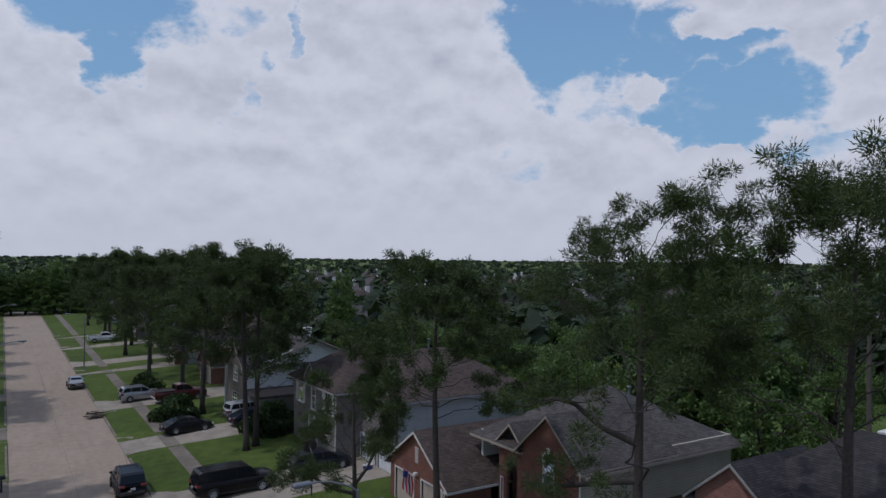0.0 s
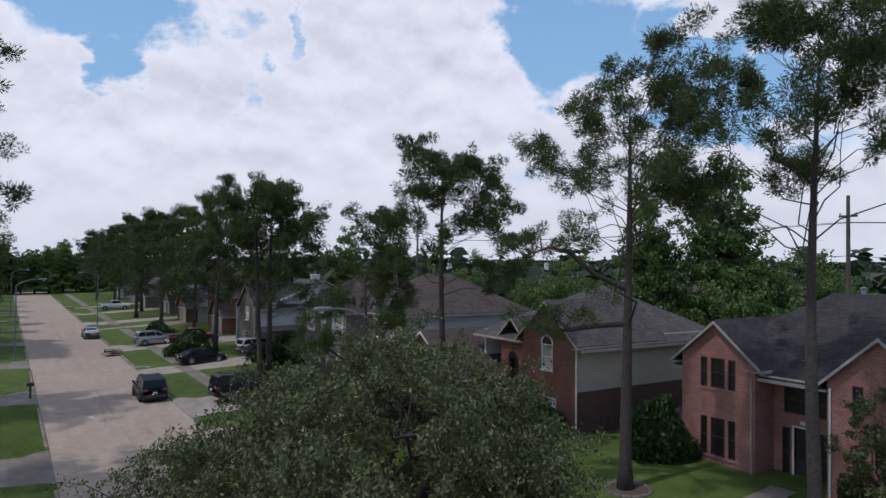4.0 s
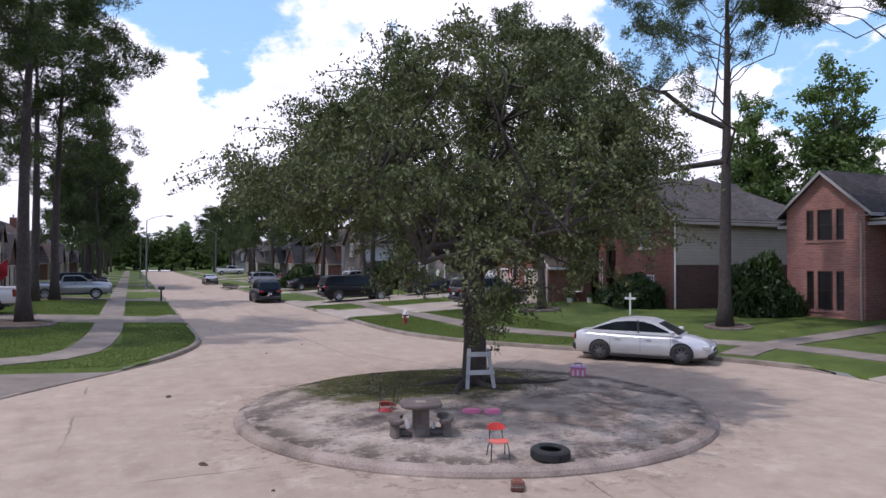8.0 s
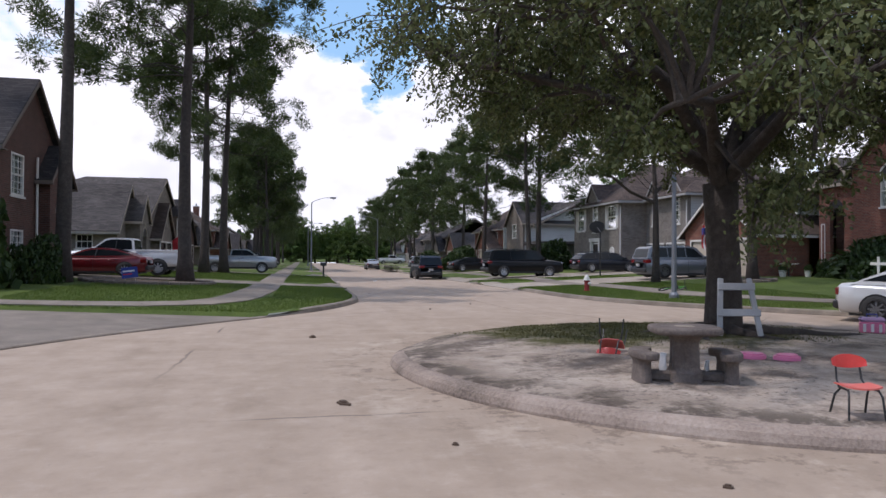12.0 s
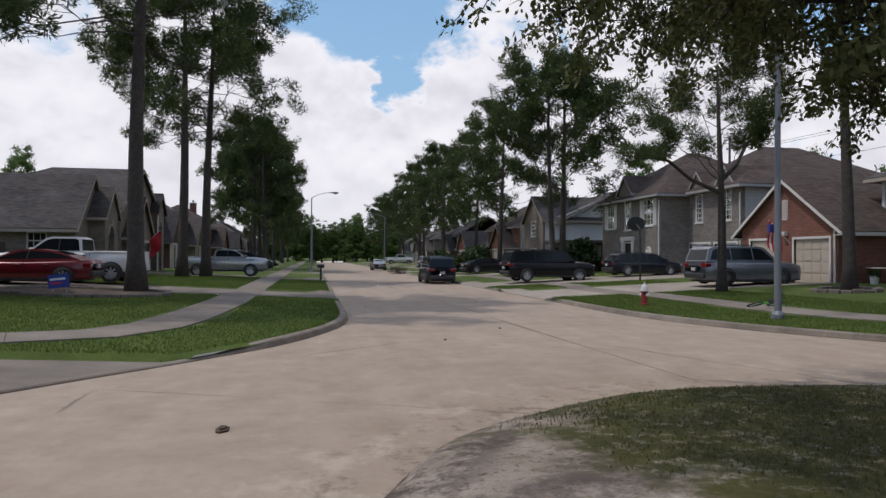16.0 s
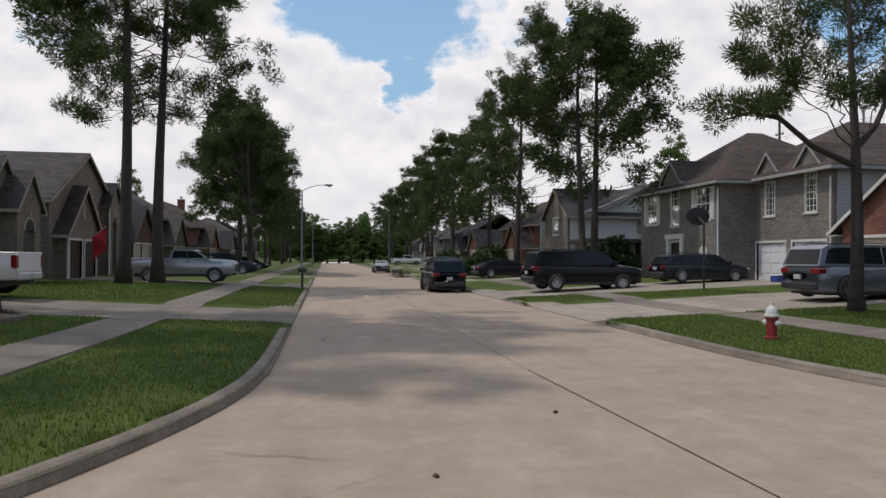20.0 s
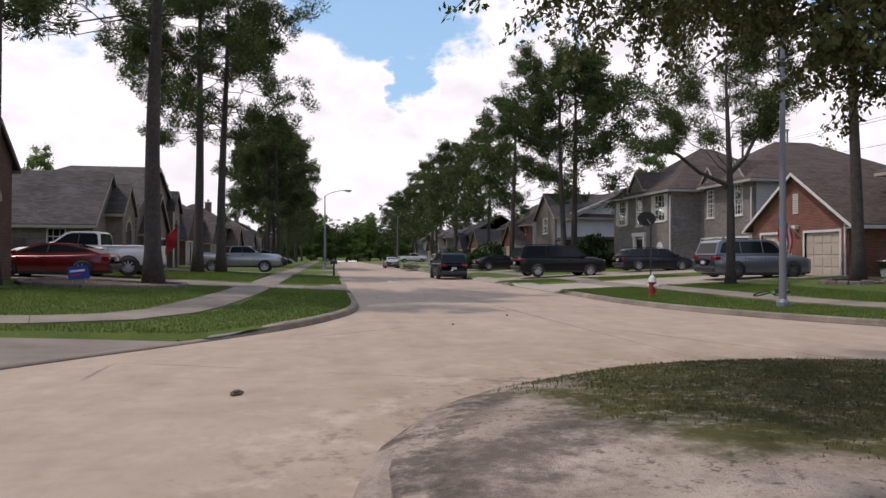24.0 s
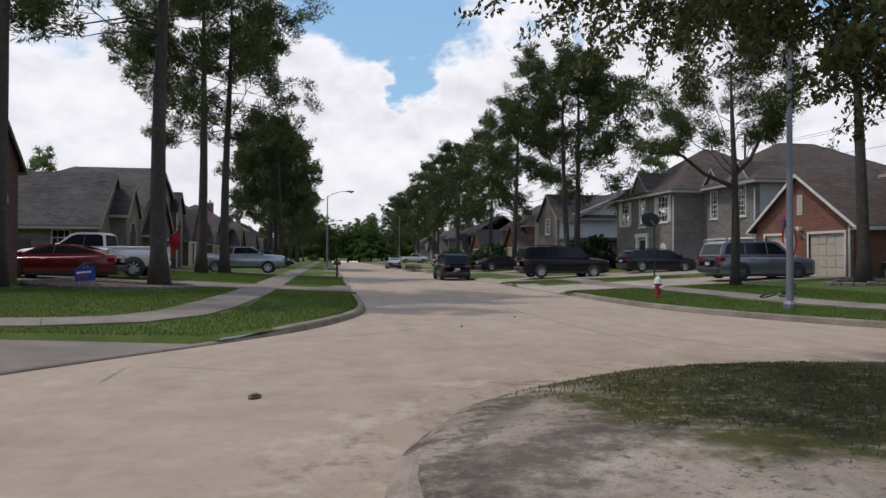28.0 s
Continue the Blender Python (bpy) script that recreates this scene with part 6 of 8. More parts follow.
def broad_meshes(height, spread, trunk_r, seed, count, leaf, bottom=0.28, trunk_h=0.3, shape="round", bark=None, leafmat=None, shoots=16, clumps=150, fray=0.5):
    """A broad-leaved tree: trunk, forking limbs, twigs with sprays of leaves out to an uneven outline."""
    r = np.random.default_rng(seed)
    tr, lb = Geo(), Geo()
    top = height * trunk_h
    tr.tube([(0, 0, -0.25), (0.01, 0, 0.15), (0.03, 0.02, top * 0.5), (0.0, 0.03, top)], [trunk_r * 1.6, trunk_r * 1.1, trunk_r, trunk_r * 0.95], 14)
    ends = []
    for k in range(shoots):
        a = k * 2.399 + r.uniform(-0.3, 0.3)
        u = (k + 0.5) / shoots
        zz = height * (bottom + (0.97 - bottom) * u ** 0.85)
        q = (zz / height - bottom) / (1 - bottom)
        if shape == "oak":
            rr = spread * (0.42 + 0.58 * math.sin(min(1.0, q / 0.42) * math.pi / 2)) * math.sqrt(max(0.03, 1 - (max(0.0, q - 0.42) / 0.60) ** 2))
        elif shape == "round":
            rr = spread * math.sqrt(max(0.02, 1 - (abs(q - 0.32) / 0.70) ** 2.2))
        else:
            rr = spread * (1 - q) ** 0.8
        rr *= r.uniform(0.6, 0.95)
        start = np.array([0, 0, top * r.uniform(0.75, 1.0) + (zz - top) * 0.25 * (zz > top)])
        end = np.array([math.cos(a) * rr, math.sin(a) * rr, zz])
        line = bent(start, end, 6, 0.05, r)
        r0 = trunk_r * r.uniform(0.28, 0.5)
        lb.tube(line, [r0 * (1 - 0.82 * i / 6) for i in range(7)], 6, False)
        L = np.array(line)
        for j in range(max(3, clumps // shoots)):
            s = r.uniform(0.3, 1.0) * 6
            i0 = min(5, int(s))
            b0 = L[i0] + (L[i0 + 1] - L[i0]) * (s - i0)
            way = unit(1, r)[0] * np.array([1, 1, 0.7]) + (L[-1] - L[0]) / (np.linalg.norm(L[-1] - L[0]) + 1e-6) * 0.35
            e2 = b0 + way * spread * r.uniform(0.16, 0.42)
            floor_z = height * bottom * 0.7 if shape != "oak" else 2.9 + 0.28 * math.hypot(e2[0], e2[1])
            if e2[2] < floor_z:
                e2[2] = floor_z + r.uniform(0, 0.4)
            lb.tube(bent(b0, e2, 3, 0.07, r), [r0 * 0.22, r0 * 0.16, r0 * 0.1, r0 * 0.04], 4, False)
            ends.append((b0 * 0.4 + e2 * 0.6, e2))
    per = max(8, count // len(ends))
    cen = []
    for b0, e2 in ends:
        t = r.uniform(0, 1.12, size=(per, 1))
        p = b0 + (e2 - b0) * t + r.normal(size=(per, 3)) * spread * (0.036 if shape == "oak" else 0.055) * np.array([1, 1, 0.7])
        p[:, 2] -= np.abs(r.normal(size=per)) * spread * 0.028
        cen.append(p)
    cen = np.concatenate(cen)
    return tr.mesh("trunk", bark or OAKBARK, True), lb.mesh("branchwork", bark or OAKBARK, True), soup("crown", leaves(cen, leaf, r), 4, leafmat or OAKLEAF)


def oak_meshes(seed):
    """A spreading live oak: clumps of leafy sprays on arching limbs, wider and drooping on one side."""
    r = np.random.default_rng(seed)
    tr, lb = Geo(), Geo()
    tr.tube([(0, 0, -0.25), (0.01, 0, 0.15), (0.04, 0.02, 1.2), (0.0, 0.03, 2.0), (-0.02, 0.03, 2.7)], [0.46, 0.33, 0.285, 0.28, 0.31], 14)
    def reach(a):
        a %= 2 * math.pi
        side = math.cos((a - 5.05) * 1.6) if abs(a - 5.05) < 0.98 else 0.0
        return 4.3 + 2.3 * max(0.0, math.cos(a - 3.62)) + 0.8 * side - 0.5 * max(0.0, math.cos(a - 6.2)) + 0.25 * math.sin(3 * a + 1.0)

    roof_z = lambda q, a=3.0: 8.9 - (0.072 + 0.03 * max(0.0, math.cos(a + 0.5)) + 0.085 * max(0.0, math.cos(a - 2.65)) - 0.035 * max(0.0, math.cos(a - 3.9))) * q * q
    floor_z = lambda q, a: 2.45 - 1.15 * max(0.0, math.cos(a - 4.45)) ** 2 + (0.05 + 0.22 * q) * max(0.0, math.cos(a - 6.0)) + 0.6 * max(0.0, math.cos(a - 2.6)) * min(1.0, q / 2.5) + 0.12 * q + (0.16 + 0.42 * max(0.0, math.cos(a - 2.5))) * max(0.0, q - 3.6)
    nodes = []
    for k in range(13):
        a = k * 2.399 + 0.4
        q = reach(a) * r.uniform(0.55, 0.8)
        up = roof_z(q) * r.uniform(0.55, 0.85) if k > 2 else 7.4
        if k <= 2:
            q *= 0.35
        s0 = np.array([0, 0, 2.3 + 0.06 * k])
        end = np.array([math.cos(a) * q, math.sin(a) * q, up])
        knee = s0 + (end - s0) * 0.45 + np.array([0, 0, 0.5 if k > 2 else 0.0])
        line = bent(s0, knee, 3, 0.04, r)[:-1] + bent(knee, end, 4, 0.05, r)
        r0 = r.uniform(0.12, 0.19)
        lb.tube(line, [r0 * (1 - 0.80 * i / (len(line) - 1)) for i in range(len(line))], 7, False)
        nodes += [np.array(p) for p in line[2:]]
    nodes = np.array(nodes)
    cen, ways = [], []
    while len(cen) < 214:
        a = r.uniform(0, 2 * math.pi)
        q = reach(a) * math.sqrt(r.uniform(0.0, 1.0)) * 0.97
        lo = floor_z(q, a) + 0.5
        hi = max(lo + 0.2, roof_z(q, a) - 0.5)
        u = r.beta(0.6, 0.6) if q < reach(a) * 0.72 else r.uniform(0, 1)
        c = np.array([math.cos(a) * q, math.sin(a) * q, lo + (hi - lo) * u])
        if q > 4.4 and r.random() < 0.4:
            continue
        if u < 0.22 and q < 5.0 and math.cos(a - 2.2) > 0.2 and r.random() < 0.5:
            continue
        if cen and np.min(np.linalg.norm(np.array(cen) - c, axis=1)) < 0.53:
            continue
        cen.append(c)
    pts = []
    for c in cen:
        d = np.linalg.norm(nodes - c, axis=1) + 0.5 * np.maximum(0, nodes[:, 2] - c[2])
        b0 = nodes[int(np.argmin(d))]
        lb.tube(bent(b0, c, 3, 0.06, r), [0.045, 0.035, 0.025, 0.016], 5, False)
        out = c / (np.linalg.norm(c[:2]) + 1.2) * np.array([1, 1, 0.15])
        size = r.uniform(0.75, 1.25)
        for j in range(9):
            w = unit(1, r)[0] * np.array([1.0, 1.0, 0.75]) + out * 0.55
            e2 = c + w * size * r.uniform(0.55, 1.0)
            e2[2] -= 0.25 * r.random() * size
            mid = (c + e2) / 2 + np.array([0, 0, 0.12])
            tip = e2 + np.array([w[0], w[1], -0.7]) * 0.22
            lb.tube([tuple(c), tuple(mid), tuple(e2), tuple(tip)], [0.014, 0.011, 0.007, 0.003], 3, False)
            n = int(r.uniform(58, 112) * (1.0 if math.hypot(c[0], c[1]) < 4.3 else 0.6))
            t = r.uniform(0.12, 1.0, size=(n, 1)) ** 0.8
            p = c * (1 - t) ** 2 + 2 * mid * t * (1 - t) + e2 * t * t + r.normal(size=(n, 3)) * (0.085 + 0.05 * (1 - t))
            pts.append(p)
            m = int(n * 0.3)
            t = r.uniform(0, 1.0, size=(m, 1))
            pts.append(e2 + (tip - e2) * t + r.normal(size=(m, 3)) * 0.06)
    pts = np.concatenate(pts)
    return tr.mesh("trunk", OAKBARK, True), lb.mesh("branchwork", OAKBARK, True), soup("crown", leaves(pts, 0.092, r, 0.5), 4, OAKLEAF)


OAK = oak_meshes(4)
place_tree("oak_tree", OAK, 8.68, 17.0, "spreading live oak with thick trunk on the island", 0.0, 1.0, z=island_height(8.68, 17.0))
BROAD = [broad_meshes(9, 4.2, 0.22, 41, 14000, 0.21, 0.2, 0.22, "round", OAKBARK, BROADLEAF, 16, 120), broad_meshes(13, 3.9, 0.25, 42, 32000, 0.26, 0.06, 0.15, "cone", OAKBARK, BROADLEAF, 34, 320), broad_meshes(7, 3.6, 0.18, 43, 7000, 0.26, 0.22, 0.25, "round", OAKBARK, BROADLEAF, 14, 100)]
for x, y, k, s, tr_ in [(48.4, 43.5, 1, 1.27, 0), (52.2, 38.9, 1, 1.42, 1), (43.0, 48, 0, 1.15, 2), (56, 37, 0, 1.4, 3), (47, 33, 2, 1.3, 4), (57, 34, 0, 1.2, 5), (44.5, 52, 2, 1.3, 1), (60, 25, 0, 1.1, 0.5), (55, 15, 0, 1.1, 2.5), (47, 8, 2, 1.2, 3.5), (62, 8, 0, 1.2, 4.5), (49, 58, 0, 1.1, 0.3), (46, 70, 0, 1.2, 1.3), (50, 86, 0, 1.1, 2.3), (36, 69, 2, 1.1, 3.3)]:
    place_tree("garden_tree", BROAD[k], x, y, "leafy green garden tree behind the houses", tr_, s, "garden trees behind the houses")


def shrub_mesh(seed, w, h, count, leaf):
    r = np.random.default_rng(seed)
    d = unit(count, r)
    d[:, 2] = np.abs(d[:, 2])
    lump = 1 + 0.18 * np.sin(d[:, 0] * 5 + seed) * np.cos(d[:, 1] * 4 + seed * 2) + 0.12 * np.sin(d[:, 2] * 7 + d[:, 0] * 3)
    rad = (r.uniform(0.35, 1.0, size=count) ** 0.4) * lump
    p = d * rad[:, None] * np.array([w, w, h])
    return soup("leaves", leaves(p, leaf, r), 4, SHRUBLEAF)


SHRUB = [shrub_mesh(1, 1.0, 1.0, 5200, 0.16), shrub_mesh(2, 1.0, 1.0, 3000, 0.15)]


def shrub(x, y, w, h, label, k=0, turn=0.0, depth=None):
    t = thing("shrub", label, "shrub", Matrix.Translation((x, y, gz(x, y))) @ Matrix.Rotation(turn, 4, "Z") @ Matrix.Diagonal((w, depth or w, h, 1)))
    part("leaves", SHRUB[k], None, t)
    part("stems", Geo().tube([(0, 0, -0.1), (0.05, 0.02, 0.3), (0.0, 0.06, 0.7)], [0.09, 0.06, 0.03], 6).tube([(0, 0, 0.1), (-0.2, 0.1, 0.6)], [0.06, 0.03], 5), OAKBARK, t)


shrub(29.9, 27.0, 1.75, 2.9, "large dark rounded shrub at a house corner", 0)
shrub(30.6, 25.9, 0.9, 1.7, "dark shrub under a window", 1, 1.0)
shrub(27.7, 33.4, 1.5, 1.9, "dark bushy shrub under an arched window", 0, 2.0)
shrub(27.9, 35.6, 0.9, 1.1, "low clipped shrub by a path", 1, 0.4)
shrub(28.2, 37.3, 0.75, 0.9, "low clipped shrub by an entry", 1, 3.0)
shrub(24.2, 68.3, 2.4, 2.6, "large spreading shrub between two houses", 0, 1.1)
shrub(31.0, 17.4, 0.8, 1.3, "shrub against a brick wall", 1, 2.2)
place_tree("garden_tree", broad_meshes(6.0, 1.9, 0.09, 61, 9000, 0.16, 0.16, 0.2, "round", OAKBARK, OAKLEAF, 16, 130), 29.3, 15.5, "feathery yellow-green small tree before a brick house", 0.4)
shrub(-9.9, 31.0, 2.0, 3.7, "tall dark rounded shrub at the house corner", 0, 0.9)
shrub(-8.5, 34.4, 1.0, 1.7, "dark clipped shrub before a house", 1, 0.3)
shrub(18.0, 79, 2.2, 2.4, "rounded green shrub beside the street", 0, 1.4)
shrub(17.8, 96, 2.0, 2.2, "rounded green shrub beside the street", 1, 1.7)


def sago(x, y):
    t = thing("sago_palm", "low sago palm with arching fronds", "palm", Matrix.Translation((x, y, gz(x, y))))
    part("trunk", Geo().lathe([(0.28, -0.1), (0.3, 0.3), (0.24, 0.7), (0.1, 0.8)], 10), BARK, t)
    r = np.random.default_rng(6)
    for i in range(26):
        a, up = i * 2.4, 0.25 + 0.75 * (i / 26)
        g = Geo()
        pts = [np.array([math.cos(a) * s * 1.15, math.sin(a) * s * 1.15, 0.75 + up * s * 1.5 - 1.1 * s * s * (1.1 - 0.4 * up)]) for s in np.linspace(0, 1, 8)]
        side = np.array([-math.sin(a), math.cos(a), 0])
        for p, q in zip(pts[1:], pts[2:]):
            for sgn in (-1, 1):
                e = (p + q) / 2 + side * sgn * 0.26 + np.array([0, 0, -0.05])
                g.add([tuple(p), tuple(q), tuple(e)], [(0, 1, 2)])
        g.tube([tuple(p) for p in pts], 0.012, 4, False)
        part("frond", g, SHRUBLEAF, t)


sago(27.3, 34.9)


def far_woods():
    """Tree tops over the suburb to the horizon, in one mesh."""
    r = np.random.default_rng(77)
    pts = []
    while len(pts) < 4600:
        d = 90 * (45 ** r.uniform(0, 1))
        a = r.uniform(-0.75, 1.55) if r.random() < 0.85 else r.uniform(-3.14, 3.14)
        x, y = 5 + d * math.sin(a), 10 + d * math.cos(a)
        if -24 < x < 40 and y < 228 and y > -40:
            continue
        if math.hypot(x - 8, y - 20) < 70 or (x < 4 and d < 260):
            continue
        pts.append((x, y, d))
    P = np.array(pts)
    per = 24
    size = r.uniform(2.6, 4.6, len(P)) * (1 + np.clip((P[:, 2] - 500) / 1500, 0, 2.2))
    hgt = r.uniform(6, 10.5, len(P))
    tall = r.random(len(P)) < 0.12
    hgt[tall] *= 1.45
    d = unit(len(P) * per, r)
    d[:, 2] = np.abs(d[:, 2])
    base = np.repeat(np.stack([P[:, 0], P[:, 1], hgt * 0.45], -1), per, axis=0)
    c = base + d * np.stack([np.repeat(size, per)] * 2 + [np.repeat(hgt * 0.55, per)], -1) * r.uniform(0.55, 1.0, size=(len(d), 1))
    up = d + unit(len(d), r) * 0.5
    up /= np.linalg.norm(up, axis=1, keepdims=True)
    w = np.cross(up, unit(len(d), r))
    w /= np.linalg.norm(w, axis=1, keepdims=True)
    s = np.cross(up, w)
    k = np.repeat(size, per)[:, None] * 0.42
    quad = np.stack([c - w * k, c - s * k * 0.7, c + w * k, c + s * k * 0.7], 1).reshape(-1, 3)
    return tagged(new("far_trees", soup("far_trees", quad, 4, FARLEAF)), "dark green tree tops of the suburb to the horizon", "trees", kind="stuff")


far_woods()
# woods that close the end of the street and the gardens on both sides
for i, (x, y) in enumerate([(-8, 236), (-2, 243), (4, 239), (10, 242), (16, 238), (22, 244), (28, 238), (34, 242), (-14, 240), (-20, 236)]):
    place_tree("garden_tree", BROAD[i % 3], x, y, "leafy tree at the end of the street", i * 1.3, 1.15, "trees at the end of the street", z=0.6)
for i, (x, y) in enumerate([(-27, 44), (-30, 55), (-28, 70), (-27, 84), (-30, 98), (-26, 110), (-29, 124), (-27, 140), (-30, 160), (-28, 182), (42, 92), (45, 104), (42, 118), (45, 132), (42, 148), (44, 166), (42, 186), (44, 206), (-26, 28), (-24, 20)]):
    place_tree("garden_tree", BROAD[i % 3], x, y, "leafy green garden tree behind the houses", i * 0.9, 1.0 + 0.05 * (i % 4), "garden trees behind the houses", z=0.7)
for i, (x, y) in enumerate([(-11, 226), (-7, 231), (-2.5, 229), (1.5, 232), (5.0, 231), (8.5, 233), (12.0, 231), (15.5, 229), (19, 231), (23, 227), (28, 226)]):
    place_tree("garden_tree", BROAD[1], x, y, "leafy tree at the end of the street", i * 2.3, 0.85 + 0.08 * (i % 4), "trees at the end of the street", z=0.3, wide=1.35)
# the near side of the circle, behind the start of the walk
for i, (x, y) in enumerate([(-14, -6), (-4, -13), (8, -15), (20, -12), (30, -4), (-20, 6), (38, 4)]):
    place_tree("garden_tree", BROAD[i % 3], x, y, "leafy garden tree round the turning circle", i * 1.7, 0.95, "trees round the circle", z=0.6)


def far_houses():
    """Roofs among the trees beyond the gardens: one mesh of walls, roof and windows, many houses."""
    walls = []
    for v, (wm, rm) in enumerate(((BRICK_TAN, SHINGLE), (BRICK_RED, SHINGLE_BROWN), (SIDING_WHITE, SHINGLE))):
        g = Geo().box(-7, -5, 0, 7, 5, 5.4)
        rg = Geo()
        slope(rg, (-7.5, -5.5, 5.2), (7.5, -5.5, 5.2), (2.5, 0, 8.6), (-2.5, 0, 8.6))
        slope(rg, (7.5, 5.5, 5.2), (-7.5, 5.5, 5.2), (-2.5, 0, 8.6), (2.5, 0, 8.6))
        slope(rg, (-7.5, 5.5, 5.2), (-7.5, -5.5, 5.2), (-2.5, 0, 8.6), (-2.5, 0, 8.6))
        slope(rg, (7.5, -5.5, 5.2), (7.5, 5.5, 5.2), (2.5, 0, 8.6), (2.5, 0, 8.6))
        ch = Geo().box(3.2, 1.0, 7.0, 4.1, 1.8, 9.6)
        walls.append((g.mesh("wall", wm), rg.mesh("roof", rm), [Geo().box(x - 0.7, -5.06, z, x + 0.7, -5.0, z + 1.3).mesh("window", SCREEN_OR_UNLIT) for x in (-4.5, 0, 4.5) for z in (1.2, 3.6)], ch.mesh("chimney", TRIM)))
    r = random.Random(9)
    n = 0
    for i in range(15):
        for j in range(9):
            if n >= 75:
                break
            x = 54 + j * 24 + r.uniform(-3, 3)
            y = 62 + i * 24 + r.uniform(-4, 4)
            if r.random() < 0.45:
                continue
            h = thing("house", "distant house among trees with pale chimney", "house", Matrix.Translation((x, y, 0.4)) @ Matrix.Rotation(math.pi / 2 * r.randrange(4), 4, "Z"), "distant houses among the trees")
            g, rg, wn, ch = walls[r.randrange(3)]
            part("wall", g, None, h)
            part("roof", rg, None, h)
            part("chimney", ch, None, h)
            for w in wn:
                part("window", w, None, h)
            n += 1


far_houses()


def grass(name, label, count, area, height, seed, keep):
    """Blades of grass: area (x0, x1, y0, y1), keep(x, y arrays) -> bool."""
    r = np.random.default_rng(seed)
    x, y = r.uniform(area[0], area[1], count), r.uniform(area[2], area[3], count)
    m = keep(x, y)
    x, y = x[m], y[m]
    return x, y, r


def blades(name, label, x, y, z, r, height, mat=None):
    n = len(x)
    a = r.uniform(0, 2 * math.pi, n)
    h = height * r.uniform(0.5, 1.25, n)
    lean = r.uniform(0.1, 0.7, n) * h
    w = 0.006 + 0.005 * r.random(n)
    b = r.uniform(0, 2 * math.pi, n)
    p0 = np.stack([x - np.cos(a) * w, y - np.sin(a) * w, z - 0.01], -1)
    p1 = np.stack([x + np.cos(a) * w, y + np.sin(a) * w, z - 0.01], -1)
    p2 = np.stack([x + np.cos(b) * lean, y + np.sin(b) * lean, z + h], -1)
    return tagged(new(name, soup(name, np.stack([p0, p1, p2], 1).reshape(-1, 3), 3, mat or BLADE)), label, "grass", kind="stuff")


def on_lawn(x, y):
    d, _, _ = road_distance(x, y)
    ok = d > 0.2
    for x0, x1, y0, y1 in DRIVES:
        ok &= ~((x > x0 - 0.1) & (x < x1 + 0.1) & (y > y0 - 0.25) & (y < y1 + 0.25))
    ok &= ~((x > -1.02) & (x < 0.32) & (y > 30)) & ~((x > 15.25) & (x < 16.5) & (y > 31))
    lx = np.interp(y, [26.2, 27.1, 28.6, 31.4], [-2.6, -1.4, -0.8, -0.5])
    ly = np.interp(x, [-9.0, -5.0, -2.6, -1.4], [25.5, 25.7, 26.2, 27.1])
    ok &= ~((np.abs(x - lx) < 0.76) & (y < 31) & (y > 26.2) & (x < 3)) & ~((np.abs(y - ly) < 0.76) & (x < -1.0))
    rx = np.interp(y, [18.4, 21.1, 23.4, 26.2, 29.5, 33.0], [22.9, 21.8, 19.9, 17.6, 16.1, 15.85])
    ok &= ~((np.abs(x - rx) < 0.95) & (y < 33))
    return ok


for nm, area, cnt, hh, sd in (("grass", (-7, 3.4, 20, 40), 95000, 0.05, 1), ("grass", (11.9, 19.5, 24, 40), 75000, 0.05, 2), ("grass", (-9, 3.4, 45.4, 60.6), 52000, 0.06, 3), ("grass", (12, 22, 46, 51), 14000, 0.06, 4)):
    gx, gy, gr = grass(nm, "", cnt, area, hh, sd, on_lawn)
    blades(nm, "short blades of mown lawn grass", gx, gy, ground_height(gx, gy), gr, hh)
gx, gy, gr = grass("grass", "", 60000, (2.6, 13.4, 12, 21), 0.07, 5, lambda x, y: (np.hypot(x - ix, y - iy) < ir - 0.12) & (np.hypot((x - 7.7) / 3.8, (y - 18.2) / 3.1) + np.sin(x * 2.1 + y) * 0.12 + np.sin(y * 3.3 - x * 1.7) * 0.10 + np.random.default_rng(3).uniform(0, 0.45, len(x)) < 0.98))
blades("grass", "thin ragged grass on the island", gx, gy, np.array([island_height(a, b) for a, b in zip(gx, gy)]), gr, 0.03, BLADEDRY)

# ---- cars ----
def car_body(rows):
    """Lofts a body from cross rows: (x, half width, sill z, belt z, shoulder). Sections are rounded boxes."""
    g = Geo()
    k = 10
    for x, w, s, b, r in rows:
        sec = [(-w * 0.86, s), (-w * 0.98, s + 0.10), (-w, (s + b) * 0.5), (-w * 0.985, b - 0.10), (-w * 0.90, b - 0.01), (-w * 0.45, b + r), (w * 0.45, b + r), (w * 0.90, b - 0.01), (w * 0.985, b - 0.10), (w, (s + b) * 0.5), (w * 0.98, s + 0.10), (w * 0.86, s)]
        k = len(sec)
        g.v += [(x, y, z) for y, z in sec]
    n = len(rows)
    for i in range(n - 1):
        for j in range(k):
            a, b = i * k + j, i * k + (j + 1) % k
            g.f.append((a, b, b + k, a + k))
    g.f += [tuple(range(k)), tuple(range(n * k - 1, (n - 1) * k - 1, -1))]
    return g


def cabin(profile, w_low, w_top):
    """The glasshouse: profile (x, z) closed over the belt line; narrower above."""
    zs = [z for _, z in profile]
    lo, hi = min(zs), max(zs)
    g = Geo()
    n = len(profile)
    for s in (-1, 1):
        g.v += [(x, s * (w_low + (w_top - w_low) * (z - lo) / (hi - lo)), z) for x, z in profile]
    g.f += [tuple(range(n)), tuple(range(2 * n - 1, n - 1, -1))] + [(i, (i + 1) % n, n + (i + 1) % n, n + i) for i in range(n)]
    return g


